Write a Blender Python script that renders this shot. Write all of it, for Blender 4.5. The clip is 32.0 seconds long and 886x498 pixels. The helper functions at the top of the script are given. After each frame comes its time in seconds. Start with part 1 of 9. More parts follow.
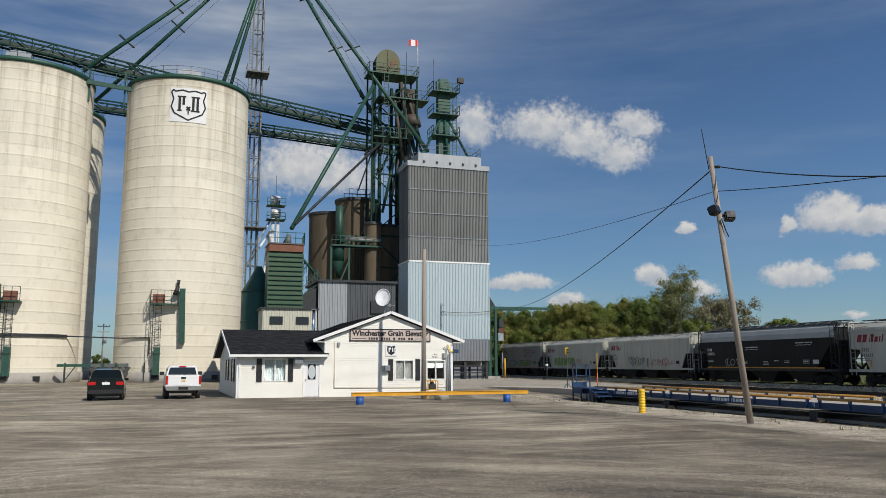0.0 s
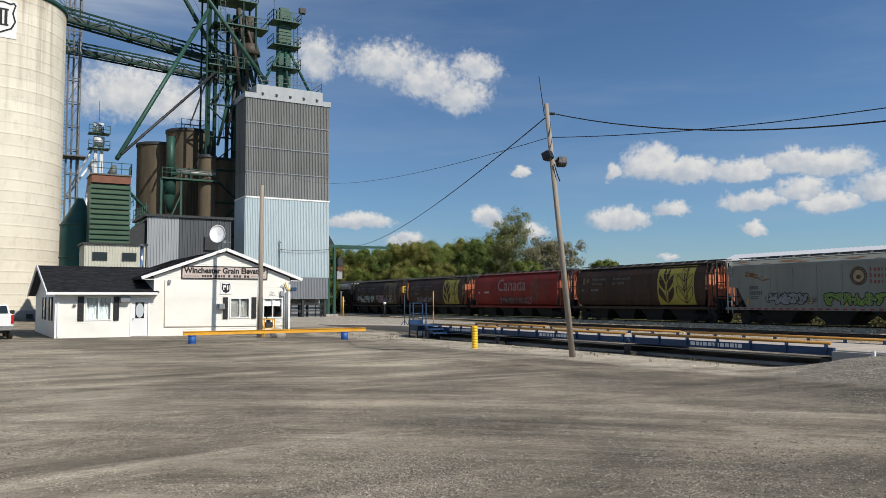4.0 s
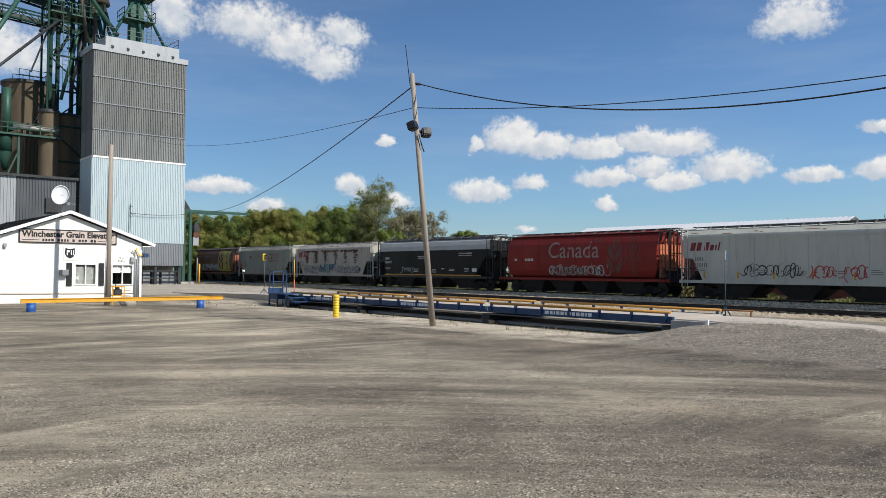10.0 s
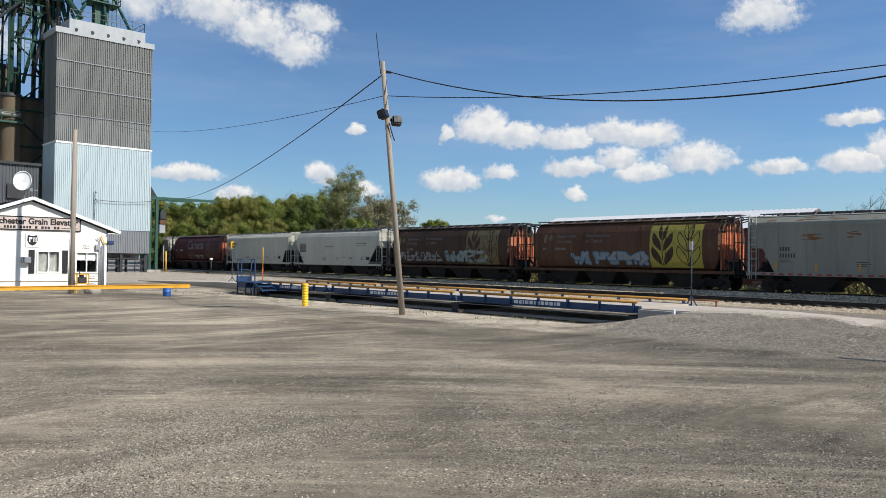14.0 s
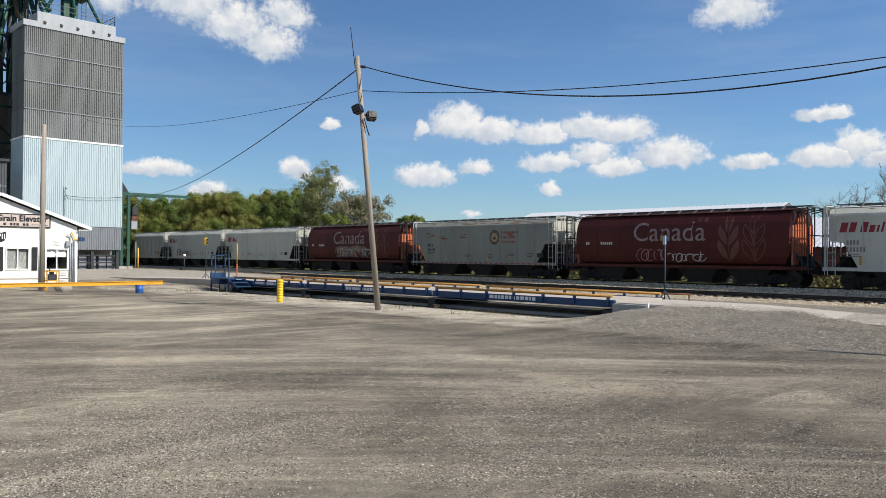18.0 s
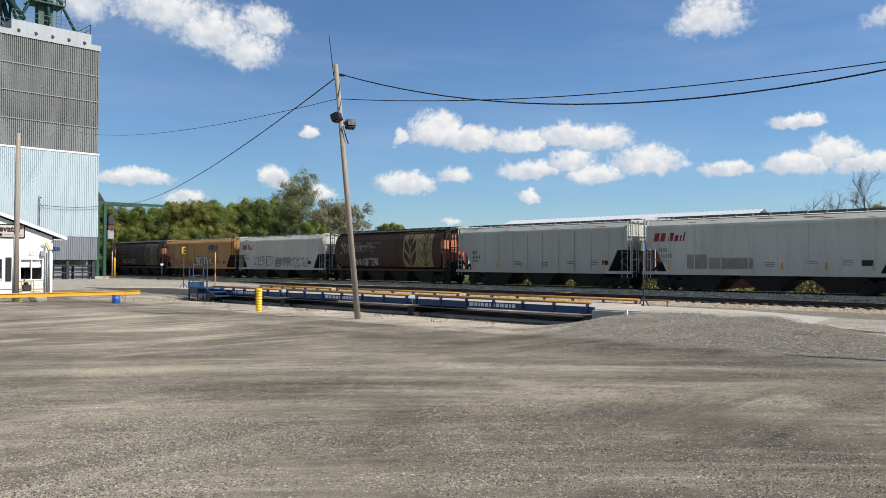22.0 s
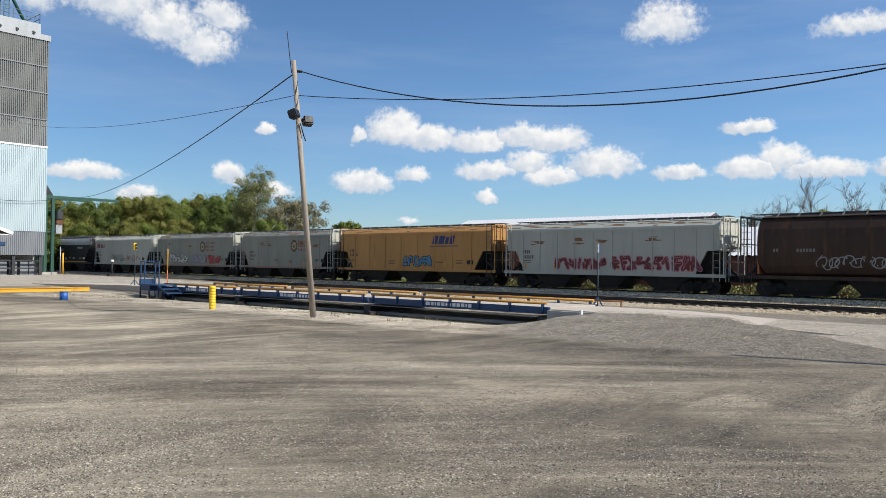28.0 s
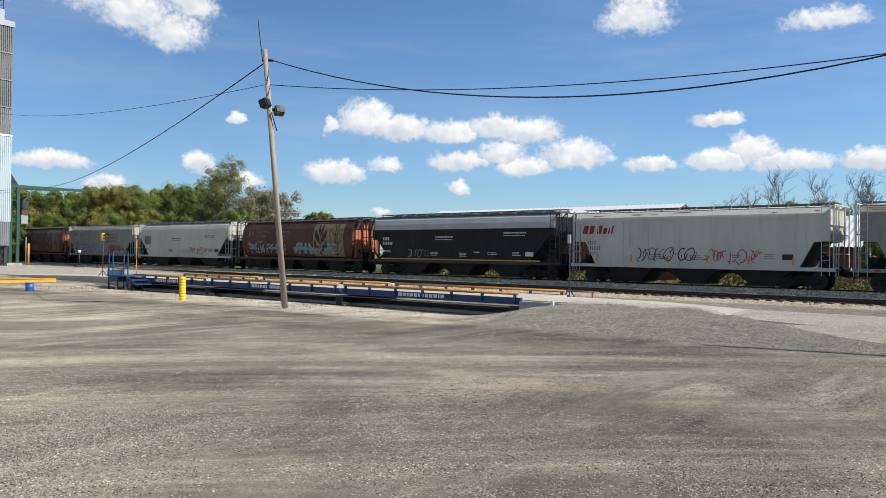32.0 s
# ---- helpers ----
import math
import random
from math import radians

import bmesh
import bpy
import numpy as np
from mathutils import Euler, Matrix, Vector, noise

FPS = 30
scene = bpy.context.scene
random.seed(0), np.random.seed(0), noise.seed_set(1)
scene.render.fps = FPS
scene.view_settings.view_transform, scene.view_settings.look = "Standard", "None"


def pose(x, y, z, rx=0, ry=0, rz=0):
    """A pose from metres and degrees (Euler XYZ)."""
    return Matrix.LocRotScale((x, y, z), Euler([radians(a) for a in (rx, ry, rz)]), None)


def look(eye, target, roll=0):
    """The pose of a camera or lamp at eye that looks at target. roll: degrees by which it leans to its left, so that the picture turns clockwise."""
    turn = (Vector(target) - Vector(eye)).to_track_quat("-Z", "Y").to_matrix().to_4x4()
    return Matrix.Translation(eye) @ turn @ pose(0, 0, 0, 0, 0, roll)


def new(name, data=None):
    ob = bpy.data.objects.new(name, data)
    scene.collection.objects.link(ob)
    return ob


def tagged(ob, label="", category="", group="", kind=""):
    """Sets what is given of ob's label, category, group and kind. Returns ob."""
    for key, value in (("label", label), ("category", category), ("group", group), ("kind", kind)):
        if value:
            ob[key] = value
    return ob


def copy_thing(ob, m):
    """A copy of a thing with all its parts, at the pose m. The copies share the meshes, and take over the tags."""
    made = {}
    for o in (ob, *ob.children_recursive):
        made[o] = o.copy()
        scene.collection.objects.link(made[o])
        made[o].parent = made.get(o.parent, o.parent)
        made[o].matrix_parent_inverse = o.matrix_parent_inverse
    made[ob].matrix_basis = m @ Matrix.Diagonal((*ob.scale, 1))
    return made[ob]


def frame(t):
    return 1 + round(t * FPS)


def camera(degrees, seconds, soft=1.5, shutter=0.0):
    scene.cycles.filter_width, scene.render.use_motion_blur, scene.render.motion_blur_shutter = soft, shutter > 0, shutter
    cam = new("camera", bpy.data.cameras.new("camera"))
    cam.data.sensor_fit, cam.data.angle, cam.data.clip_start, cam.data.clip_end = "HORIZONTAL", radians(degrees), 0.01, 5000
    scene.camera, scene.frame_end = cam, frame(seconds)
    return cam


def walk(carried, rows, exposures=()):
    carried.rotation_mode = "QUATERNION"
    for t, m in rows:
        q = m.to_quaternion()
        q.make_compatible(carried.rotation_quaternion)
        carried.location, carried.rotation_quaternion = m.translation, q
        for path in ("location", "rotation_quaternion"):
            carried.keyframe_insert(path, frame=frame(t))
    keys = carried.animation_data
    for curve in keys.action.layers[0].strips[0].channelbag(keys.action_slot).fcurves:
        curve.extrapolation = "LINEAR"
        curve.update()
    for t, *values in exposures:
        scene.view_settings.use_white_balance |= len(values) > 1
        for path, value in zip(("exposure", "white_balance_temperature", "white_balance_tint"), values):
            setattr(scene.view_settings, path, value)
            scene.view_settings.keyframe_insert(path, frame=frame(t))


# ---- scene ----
cam = camera(58.56, 32.0, soft=0.8)
ROWS = [
    (0.0, pose(0, 0, 2.0, 98.244, 0.167, -18.492)),
    (0.5, pose(0, 0, 2.0, 97.847, 0.098, -19.448)),
    (1.0, pose(0, 0, 2.0, 97.158, -0.060, -20.500)),
    (1.5, pose(0, 0, 2.0, 96.665, -0.229, -21.996)),
    (2.0, pose(0, 0, 2.0, 96.232, -0.222, -23.726)),
    (2.5, pose(0, 0, 2.0, 95.646, -0.111, -25.385)),
    (3.0, pose(0, 0, 2.0, 94.860, -0.073, -27.143)),
    (3.5, pose(0, 0, 2.0, 94.212, 0.143, -28.833)),
    (4.0, pose(0, 0, 2.0, 93.770, 0.190, -30.112)),
    (4.5, pose(0, 0, 2.0, 93.477, -0.016, -31.735)),
    (6.5, pose(0, 0, 2.0, 92.679, -0.552, -35.532)),
    (7.0, pose(0, 0, 2.0, 92.621, -0.475, -36.410)),
    (7.5, pose(0, 0, 2.0, 92.468, -0.466, -37.010)),
    (8.0, pose(0, 0, 2.0, 92.192, -0.252, -37.765)),
    (8.5, pose(0, 0, 2.0, 91.727, -0.383, -38.667)),
    (9.0, pose(0, 0, 2.0, 91.548, -0.463, -39.274)),
    (9.5, pose(0, 0, 2.0, 91.522, -0.466, -39.657)),
    (10.0, pose(0, 0, 2.0, 91.556, -0.431, -40.064)),
    (10.5, pose(0, 0, 2.0, 91.558, -0.335, -40.784)),
    (11.0, pose(0, 0, 2.0, 91.513, -0.252, -41.533)),
    (11.5, pose(0, 0, 2.0, 91.436, -0.286, -41.763)),
    (12.0, pose(0, 0, 2.0, 91.338, -0.305, -41.904)),
    (12.5, pose(0, 0, 2.0, 91.154, -0.359, -41.965)),
    (13.0, pose(0, 0, 2.0, 90.988, -0.454, -42.125)),
    (13.5, pose(0, 0, 2.0, 90.852, -0.630, -42.215)),
    (14.0, pose(0, 0, 2.0, 90.783, -0.683, -42.252)),
    (14.5, pose(0, 0, 2.0, 90.658, -0.636, -42.316)),
    (16.5, pose(0, 0, 2.0, 90.678, -0.503, -43.181)),
    (17.0, pose(0, 0, 2.0, 90.559, -0.524, -43.452)),
    (17.5, pose(0, 0, 2.0, 90.477, -0.515, -43.697)),
    (18.0, pose(0, 0, 2.0, 90.455, -0.446, -44.023)),
    (18.5, pose(0, 0, 2.0, 90.454, -0.345, -44.214)),
    (19.0, pose(0, 0, 2.0, 90.449, -0.299, -44.424)),
    (19.5, pose(0, 0, 2.0, 90.473, -0.268, -44.770)),
    (20.0, pose(0, 0, 2.0, 90.534, -0.228, -45.022)),
    (20.5, pose(0, 0, 2.0, 90.646, -0.222, -45.135)),
    (21.0, pose(0, 0, 2.0, 90.745, -0.157, -45.288)),
    (21.5, pose(0, 0, 2.0, 90.842, -0.128, -45.372)),
    (22.0, pose(0, 0, 2.0, 91.031, -0.111, -45.490)),
    (22.5, pose(0, 0, 2.0, 91.250, -0.128, -45.574)),
    (23.0, pose(0, 0, 2.0, 91.346, -0.287, -46.100)),
    (23.5, pose(0, 0, 2.0, 91.074, -0.278, -46.718)),
    (24.0, pose(0, 0, 2.0, 90.861, -0.297, -46.822)),
    (24.5, pose(0, 0, 2.0, 90.728, -0.220, -46.987)),
    (25.0, pose(0, 0, 2.0, 90.663, -0.172, -47.211)),
    (25.5, pose(0, 0, 2.0, 90.636, -0.272, -47.641)),
    (26.0, pose(0, 0, 2.0, 90.650, -0.377, -48.015)),
    (26.5, pose(0, 0, 2.0, 90.670, -0.455, -48.155)),
    (28.5, pose(0, 0, 2.0, 91.086, -0.680, -48.774)),
    (29.0, pose(0, 0, 2.0, 91.107, -0.614, -48.936)),
    (29.5, pose(0, 0, 2.0, 91.050, -0.676, -49.235)),
    (30.0, pose(0, 0, 2.0, 90.928, -0.767, -49.644)),
    (30.5, pose(0, 0, 2.0, 90.689, -0.813, -50.041)),
    (31.0, pose(0, 0, 2.0, 90.507, -0.797, -50.337)),
    (31.5, pose(0, 0, 2.0, 90.433, -0.790, -50.447)),
    (32.0, pose(0, 0, 2.0, 90.355, -0.711, -50.608)),
]
walk(cam, ROWS, [(0, -0.41), (1, -0.42), (2, -0.43), (3, -0.38), (4, -0.19), (7, -0.03), (9, 0.03), (13, 0.10), (19, 0.14), (26, 0.20), (29, 0.24), (32, 0.29)])

# ---- daylight: a clear sky with fair-weather clouds, sun behind the camera ----
SUN_AZ = 161.0      # degrees clockwise from +Y
SUN_EL = 41.0
sun = new("sun", bpy.data.lights.new("sun", "SUN"))
sun.data.energy, sun.data.angle, sun.data.color = 5.0, radians(0.6), (1.0, 0.94, 0.84)
sun_dir = Vector((math.sin(radians(SUN_AZ)) * math.cos(radians(SUN_EL)), math.cos(radians(SUN_AZ)) * math.cos(radians(SUN_EL)), math.sin(radians(SUN_EL))))
sun.matrix_world = look(sun_dir * 200, (0, 0, 0))


def node(nt, kind, **values):
    n = nt.nodes.new(kind)
    for key, value in values.items():
        if key in n.inputs:
            n.inputs[key].default_value = value
        else:
            setattr(n, key, value)
    return n


# each cloud puff: azimuth and elevation of its middle, half width and half height, in degrees
PUFFS = [
    (8.4, 14.0, 4.4, 2.1), (11.5, 13.4, 2.6, 1.4), (20.9, 17.3, 2.0, 1.7), (26.0, 17.0, 3.4, 1.5), (29.2, 16.0, 2.6, 1.7), (31.4, 14.6, 2.3, 1.4), (32.6, 16.6, 2.0, 1.2),
    (45.1, 9.5, 1.9, 1.15), (47.7, 9.0, 1.8, 0.8), (51.2, 8.7, 1.9, 0.7), (54.3, 9.1, 1.9, 0.75), (56.6, 8.8, 2.1, 0.8),
    (42.3, 9.2, 0.6, 0.55), (42.8, 5.8, 2.0, 0.65), (46.4, 6.45, 1.0, 0.5), (51.8, 6.7, 2.0, 0.6), (54.9, 7.2, 1.5, 0.75), (56.3, 6.3, 1.7, 0.65), (59.9, 7.1, 2.2, 0.9),
    (51.6, 4.8, 0.8, 0.4), (65.3, 6.5, 1.6, 0.5), (69.6, 6.8, 1.7, 0.7), (71.8, 7.3, 1.6, 0.9), (74.3, 6.4, 2.2, 0.6), (69.7, 9.4, 1.5, 0.4), (79.0, 6.4, 1.7, 0.6), (64.2, 16.5, 2.6, 1.4),
    (76.2, 15.4, 2.6, 0.7), (23.6, 5.8, 2.3, 0.55), (33.6, 5.9, 1.1, 0.75), (36.4, 5.0, 1.1, 0.5), (27.5, 4.5, 1.2, 0.45), (35.8, 9.2, 0.8, 0.4), (46.0, 3.2, 0.7, 0.25),
    (84.0, 8.0, 3.0, 1.0),
]

world = bpy.data.worlds.new("world")
scene.world = world
world.use_nodes = True
wt = world.node_tree
wt.nodes.clear()
sky = node(wt, "ShaderNodeTexSky", sky_type="NISHITA", sun_disc=False, sun_elevation=radians(SUN_EL), sun_rotation=radians(SUN_AZ), altitude=80.0, air_density=1.0, dust_density=0.45, ozone_density=3.0)
tc = node(wt, "ShaderNodeTexCoord")
sep = node(wt, "ShaderNodeSeparateXYZ")
wt.links.new(tc.outputs["Generated"], sep.inputs[0])


def wmath(op, a, b=None, c=None):
    n = node(wt, "ShaderNodeMath", operation=op)
    for i, v in enumerate((a, b, c)):
        if v is None:
            continue
        if isinstance(v, (int, float)):
            n.inputs[i].default_value = v
        else:
            wt.links.new(v, n.inputs[i])
    return n.outputs[0]


az_deg = wmath("MULTIPLY", wmath("ARCTAN2", sep.outputs[0], sep.outputs[1]), 57.29578)
el_deg = wmath("MULTIPLY", wmath("ARCSINE", sep.outputs[2]), 57.29578)
ae = node(wt, "ShaderNodeCombineXYZ")
wt.links.new(az_deg, ae.inputs[0])
wt.links.new(el_deg, ae.inputs[1])
def cloud_cover(place):
    """How deep inside a cloud a place in the sky lies: lumpy heads over flat bases."""
    moved = place
    for size, detail, rough, reach in ((0.42, 3.0, 0.55, (2.2, 1.3, 0.0)), (1.5, 7.0, 0.62, (0.85, 0.75, 0.0))):
        warp = node(wt, "ShaderNodeTexNoise", Scale=size, Detail=detail, Roughness=rough)
        wt.links.new(place, warp.inputs["Vector"])
        shift = node(wt, "ShaderNodeVectorMath", operation="SUBTRACT")
        wt.links.new(warp.outputs["Color"], shift.inputs[0])
        shift.inputs[1].default_value = (0.5, 0.5, 0.5)
        add = node(wt, "ShaderNodeVectorMath", operation="MULTIPLY_ADD")
        wt.links.new(shift.outputs[0], add.inputs[0])
        add.inputs[1].default_value = reach
        wt.links.new(moved, add.inputs[2])
        moved = add.outputs[0]
    deep, rise = None, None
    for paz, pel, pw, ph in PUFFS:
        mp = node(wt, "ShaderNodeMapping", vector_type="TEXTURE")
        mp.inputs["Location"].default_value = (paz, pel - ph * 0.22, 0)
        mp.inputs["Scale"].default_value = (pw * 1.3, ph * 1.62, 1)
        wt.links.new(moved, mp.inputs["Vector"])
        flip = node(wt, "ShaderNodeVectorMath", operation="MULTIPLY")
        wt.links.new(mp.outputs[0], flip.inputs[0])
        flip.inputs[1].default_value = (-1.0, -1.75, 0.0)
        fold = node(wt, "ShaderNodeVectorMath", operation="MAXIMUM")
        wt.links.new(mp.outputs[0], fold.inputs[0])
        wt.links.new(flip.outputs[0], fold.inputs[1])
        ln = node(wt, "ShaderNodeVectorMath", operation="LENGTH")
        wt.links.new(fold.outputs[0], ln.inputs[0])
        up = node(wt, "ShaderNodeVectorMath", operation="DOT_PRODUCT")
        wt.links.new(mp.outputs[0], up.inputs[0])
        up.inputs[1].default_value = (0.25, 1.0, 0.0)
        one = wmath("SUBTRACT", 1.15, ln.outputs["Value"]) if pel < 11 else wmath("MULTIPLY_ADD", ln.outputs["Value"], -0.78, 0.80)
        if deep is None:
            deep, rise = one, up.outputs["Value"]
            continue
        # the height within whichever puff lies deepest here
        pick = wmath("GREATER_THAN", one, deep)
        rise = wmath("MULTIPLY_ADD", wmath("SUBTRACT", up.outputs["Value"], rise), pick, rise)
        deep = wmath("MAXIMUM", deep, one)
    return deep, rise


cover, rise = cloud_cover(ae.outputs[0])
edge = node(wt, "ShaderNodeMapRange", interpolation_type="SMOOTHSTEP")
edge.inputs["From Min"].default_value, edge.inputs["From Max"].default_value = 0.06, 0.56
# wisps: fine noise thins the cover
wisp = node(wt, "ShaderNodeTexNoise", Scale=2.1, Detail=7.0, Roughness=0.64)
wt.links.new(ae.outputs[0], wisp.inputs["Vector"])
thinned = wmath("ADD", cover, wmath("MULTIPLY", wmath("SUBTRACT", wisp.outputs["Fac"], 0.5), 0.75))
wt.links.new(thinned, edge.inputs["Value"])
# thin high streaks
cir = node(wt, "ShaderNodeMapping")
cir.inputs["Scale"].default_value = (0.035, 0.22, 1)
cir.inputs["Rotation"].default_value = (0, 0, radians(-12))
wt.links.new(ae.outputs[0], cir.inputs["Vector"])
cirn = node(wt, "ShaderNodeTexNoise", Scale=1.0, Detail=5.0, Roughness=0.6)
wt.links.new(cir.outputs[0], cirn.inputs["Vector"])
cire = node(wt, "ShaderNodeMapRange", interpolation_type="SMOOTHSTEP")
cire.inputs["From Min"].default_value, cire.inputs["From Max"].default_value, cire.inputs["To Max"].default_value = 0.38, 0.74, 0.36
wt.links.new(cirn.outputs["Fac"], cire.inputs["Value"])
# the veil thickens towards the north, thins out to the east
veil = node(wt, "ShaderNodeMapRange", interpolation_type="SMOOTHSTEP")
veil.inputs["From Min"].default_value, veil.inputs["From Max"].default_value, veil.inputs["To Min"].default_value, veil.inputs["To Max"].default_value = 0.0, 22.0, 1.6, 0.42
wt.links.new(az_deg, veil.inputs["Value"])
east = node(wt, "ShaderNodeMapRange", interpolation_type="SMOOTHSTEP")
east.inputs["From Min"].default_value, east.inputs["From Max"].default_value, east.inputs["To Max"].default_value = 36.0, 72.0, 0.12
wt.links.new(az_deg, east.inputs["Value"])
veiled = wmath("MULTIPLY", cire.outputs[0], wmath("ADD", veil.outputs[0], east.outputs[0]))
# one long feathered bank of cirrus high in the north
bank = node(wt, "ShaderNodeMapping", vector_type="TEXTURE")
bank.inputs["Location"].default_value = (10, 23.5, 0)
bank.inputs["Rotation"].default_value = (0, 0, radians(8))
bank.inputs["Scale"].default_value = (24, 6.5, 1)
wt.links.new(ae.outputs[0], bank.inputs["Vector"])
bank_len = node(wt, "ShaderNodeVectorMath", operation="LENGTH")
wt.links.new(bank.outputs[0], bank_len.inputs[0])
bank_soft = node(wt, "ShaderNodeMapRange", interpolation_type="SMOOTHSTEP")
bank_soft.inputs["From Min"].default_value, bank_soft.inputs["From Max"].default_value, bank_soft.inputs["To Min"].default_value, bank_soft.inputs["To Max"].default_value = 0.1, 1.0, 0.95, 0.0
wt.links.new(bank_len.outputs["Value"], bank_soft.inputs["Value"])
veiled = wmath("MINIMUM", wmath("ADD", veiled, wmath("MULTIPLY", bank_soft.outputs[0], cirn.outputs["Fac"])), 0.9)
# bases and hollows are shaded, heads are bright
und = node(wt, "ShaderNodeTexNoise", Scale=0.9, Detail=5.0)
wt.links.new(ae.outputs[0], und.inputs["Vector"])
tone = node(wt, "ShaderNodeMapRange", interpolation_type="SMOOTHSTEP")
tone.inputs["From Min"].default_value, tone.inputs["From Max"].default_value = -0.55, 0.85
wt.links.new(wmath("ADD", rise, wmath("MULTIPLY", wmath("SUBTRACT", und.outputs["Fac"], 0.5), 2.2)), tone.inputs["Value"])
cloud = node(wt, "ShaderNodeMix", data_type="RGBA")
cloud.inputs[6].default_value, cloud.inputs[7].default_value = (6.6, 7.3, 8.3, 1), (10.7, 10.6, 10.4, 1)
wt.links.new(tone.outputs[0], cloud.inputs[0])
mix1 = node(wt, "ShaderNodeMix", data_type="RGBA")
wt.links.new(veiled, mix1.inputs[0])
clear = node(wt, "ShaderNodeVectorMath", operation="MULTIPLY")
clear.inputs[1].default_value = (0.77, 0.99, 1.20)
glow = node(wt, "ShaderNodeMapRange", interpolation_type="SMOOTHSTEP")
glow.inputs["From Min"].default_value, glow.inputs["From Max"].default_value, glow.inputs["To Min"].default_value, glow.inputs["To Max"].default_value = 0.45, 1.0, 1.0, 1.26
wt.links.new(sep.outputs[0], glow.inputs["Value"])
paler = node(wt, "ShaderNodeVectorMath", operation="SCALE")
wt.links.new(sky.outputs[0], paler.inputs[0])
wt.links.new(glow.outputs[0], paler.inputs["Scale"])
wt.links.new(paler.outputs[0], clear.inputs[0])
wt.links.new(clear.outputs[0], mix1.inputs[6])
mix1.inputs[7].default_value = (6.7, 7.6, 8.8, 1)
mix2 = node(wt, "ShaderNodeMix", data_type="RGBA")
wt.links.new(edge.outputs[0], mix2.inputs[0])
wt.links.new(mix1.outputs[2], mix2.inputs[6])
wt.links.new(cloud.outputs[2], mix2.inputs[7])
bg = node(wt, "ShaderNodeBackground", Strength=0.078)
wt.links.new(mix2.outputs[2], bg.inputs["Color"])
wo = node(wt, "ShaderNodeOutputWorld")
wt.links.new(bg.outputs[0], wo.inputs["Surface"])

# ---- materials ----
def principled(name):
    m = bpy.data.materials.new(name)
    m.use_nodes = True
    nt = m.node_tree
    return m, nt, nt.nodes["Principled BSDF"]


def paint(name, a, b=None, rough=0.6, metal=0.0, scale=3.0, stretch=(1, 1, 1), bump=0.1, fine=40.0, dirt=None, dirt_amt=0.35, space="Object", random_tint=0.0, spec=0.5):
    """Two-scale mottled surface: base colours a to b by broad noise, dirt by streaks, fine relief."""
    b = b or tuple(c * 0.8 for c in a)
    m, nt, bs = principled(name)
    co = node(nt, "ShaderNodeTexCoord")
    mp = node(nt, "ShaderNodeMapping")
    mp.inputs["Scale"].default_value = stretch
    nt.links.new(co.outputs[space], mp.inputs["Vector"])
    n1 = node(nt, "ShaderNodeTexNoise", Scale=scale, Detail=6.0, Roughness=0.65)
    nt.links.new(mp.outputs[0], n1.inputs["Vector"])
    r1 = node(nt, "ShaderNodeMapRange")
    r1.inputs["From Min"].default_value, r1.inputs["From Max"].default_value = 0.3, 0.7
    nt.links.new(n1.outputs["Fac"], r1.inputs["Value"])
    mx = node(nt, "ShaderNodeMix", data_type="RGBA")
    mx.inputs[6].default_value, mx.inputs[7].default_value = (*a, 1), (*b, 1)
    nt.links.new(r1.outputs[0], mx.inputs[0])
    out = mx.outputs[2]
    n2 = node(nt, "ShaderNodeTexNoise", Scale=fine, Detail=4.0, Roughness=0.7)
    nt.links.new(co.outputs[space], n2.inputs["Vector"])
    if dirt:
        n3 = node(nt, "ShaderNodeTexNoise", Scale=scale * 2.7, Detail=8.0, Roughness=0.75)
        nt.links.new(mp.outputs[0], n3.inputs["Vector"])
        r3 = node(nt, "ShaderNodeMapRange", interpolation_type="SMOOTHSTEP")
        r3.inputs["From Min"].default_value, r3.inputs["From Max"].default_value, r3.inputs["To Max"].default_value = 0.5, 0.72, dirt_amt
        nt.links.new(n3.outputs["Fac"], r3.inputs["Value"])
        dm = node(nt, "ShaderNodeMix", data_type="RGBA")
        nt.links.new(r3.outputs[0], dm.inputs[0])
        nt.links.new(out, dm.inputs[6])
        dm.inputs[7].default_value = (*dirt, 1)
        out = dm.outputs[2]
    if random_tint:
        oi = node(nt, "ShaderNodeObjectInfo")
        rr = node(nt, "ShaderNodeMapRange")
        rr.inputs["To Min"].default_value, rr.inputs["To Max"].default_value = 1 - random_tint, 1 + random_tint
        nt.links.new(oi.outputs["Random"], rr.inputs["Value"])
        hs = node(nt, "ShaderNodeHueSaturation")
        nt.links.new(rr.outputs[0], hs.inputs["Value"])
        nt.links.new(out, hs.inputs["Color"])
        out = hs.outputs[0]
    nt.links.new(out, bs.inputs["Base Color"])
    rv = node(nt, "ShaderNodeMapRange")
    rv.inputs["To Min"].default_value, rv.inputs["To Max"].default_value = max(rough - 0.12, 0.03), min(rough + 0.15, 1.0)
    nt.links.new(n1.outputs["Fac"], rv.inputs["Value"])
    nt.links.new(rv.outputs[0], bs.inputs["Roughness"])
    bs.inputs["Metallic"].default_value = metal
    bs.inputs["Specular IOR Level"].default_value = spec
    if bump:
        bp = node(nt, "ShaderNodeBump", Strength=bump, Distance=0.02)
        nt.links.new(n2.outputs["Fac"], bp.inputs["Height"])
        nt.links.new(bp.outputs[0], bs.inputs["Normal"])
    return m


M = {}


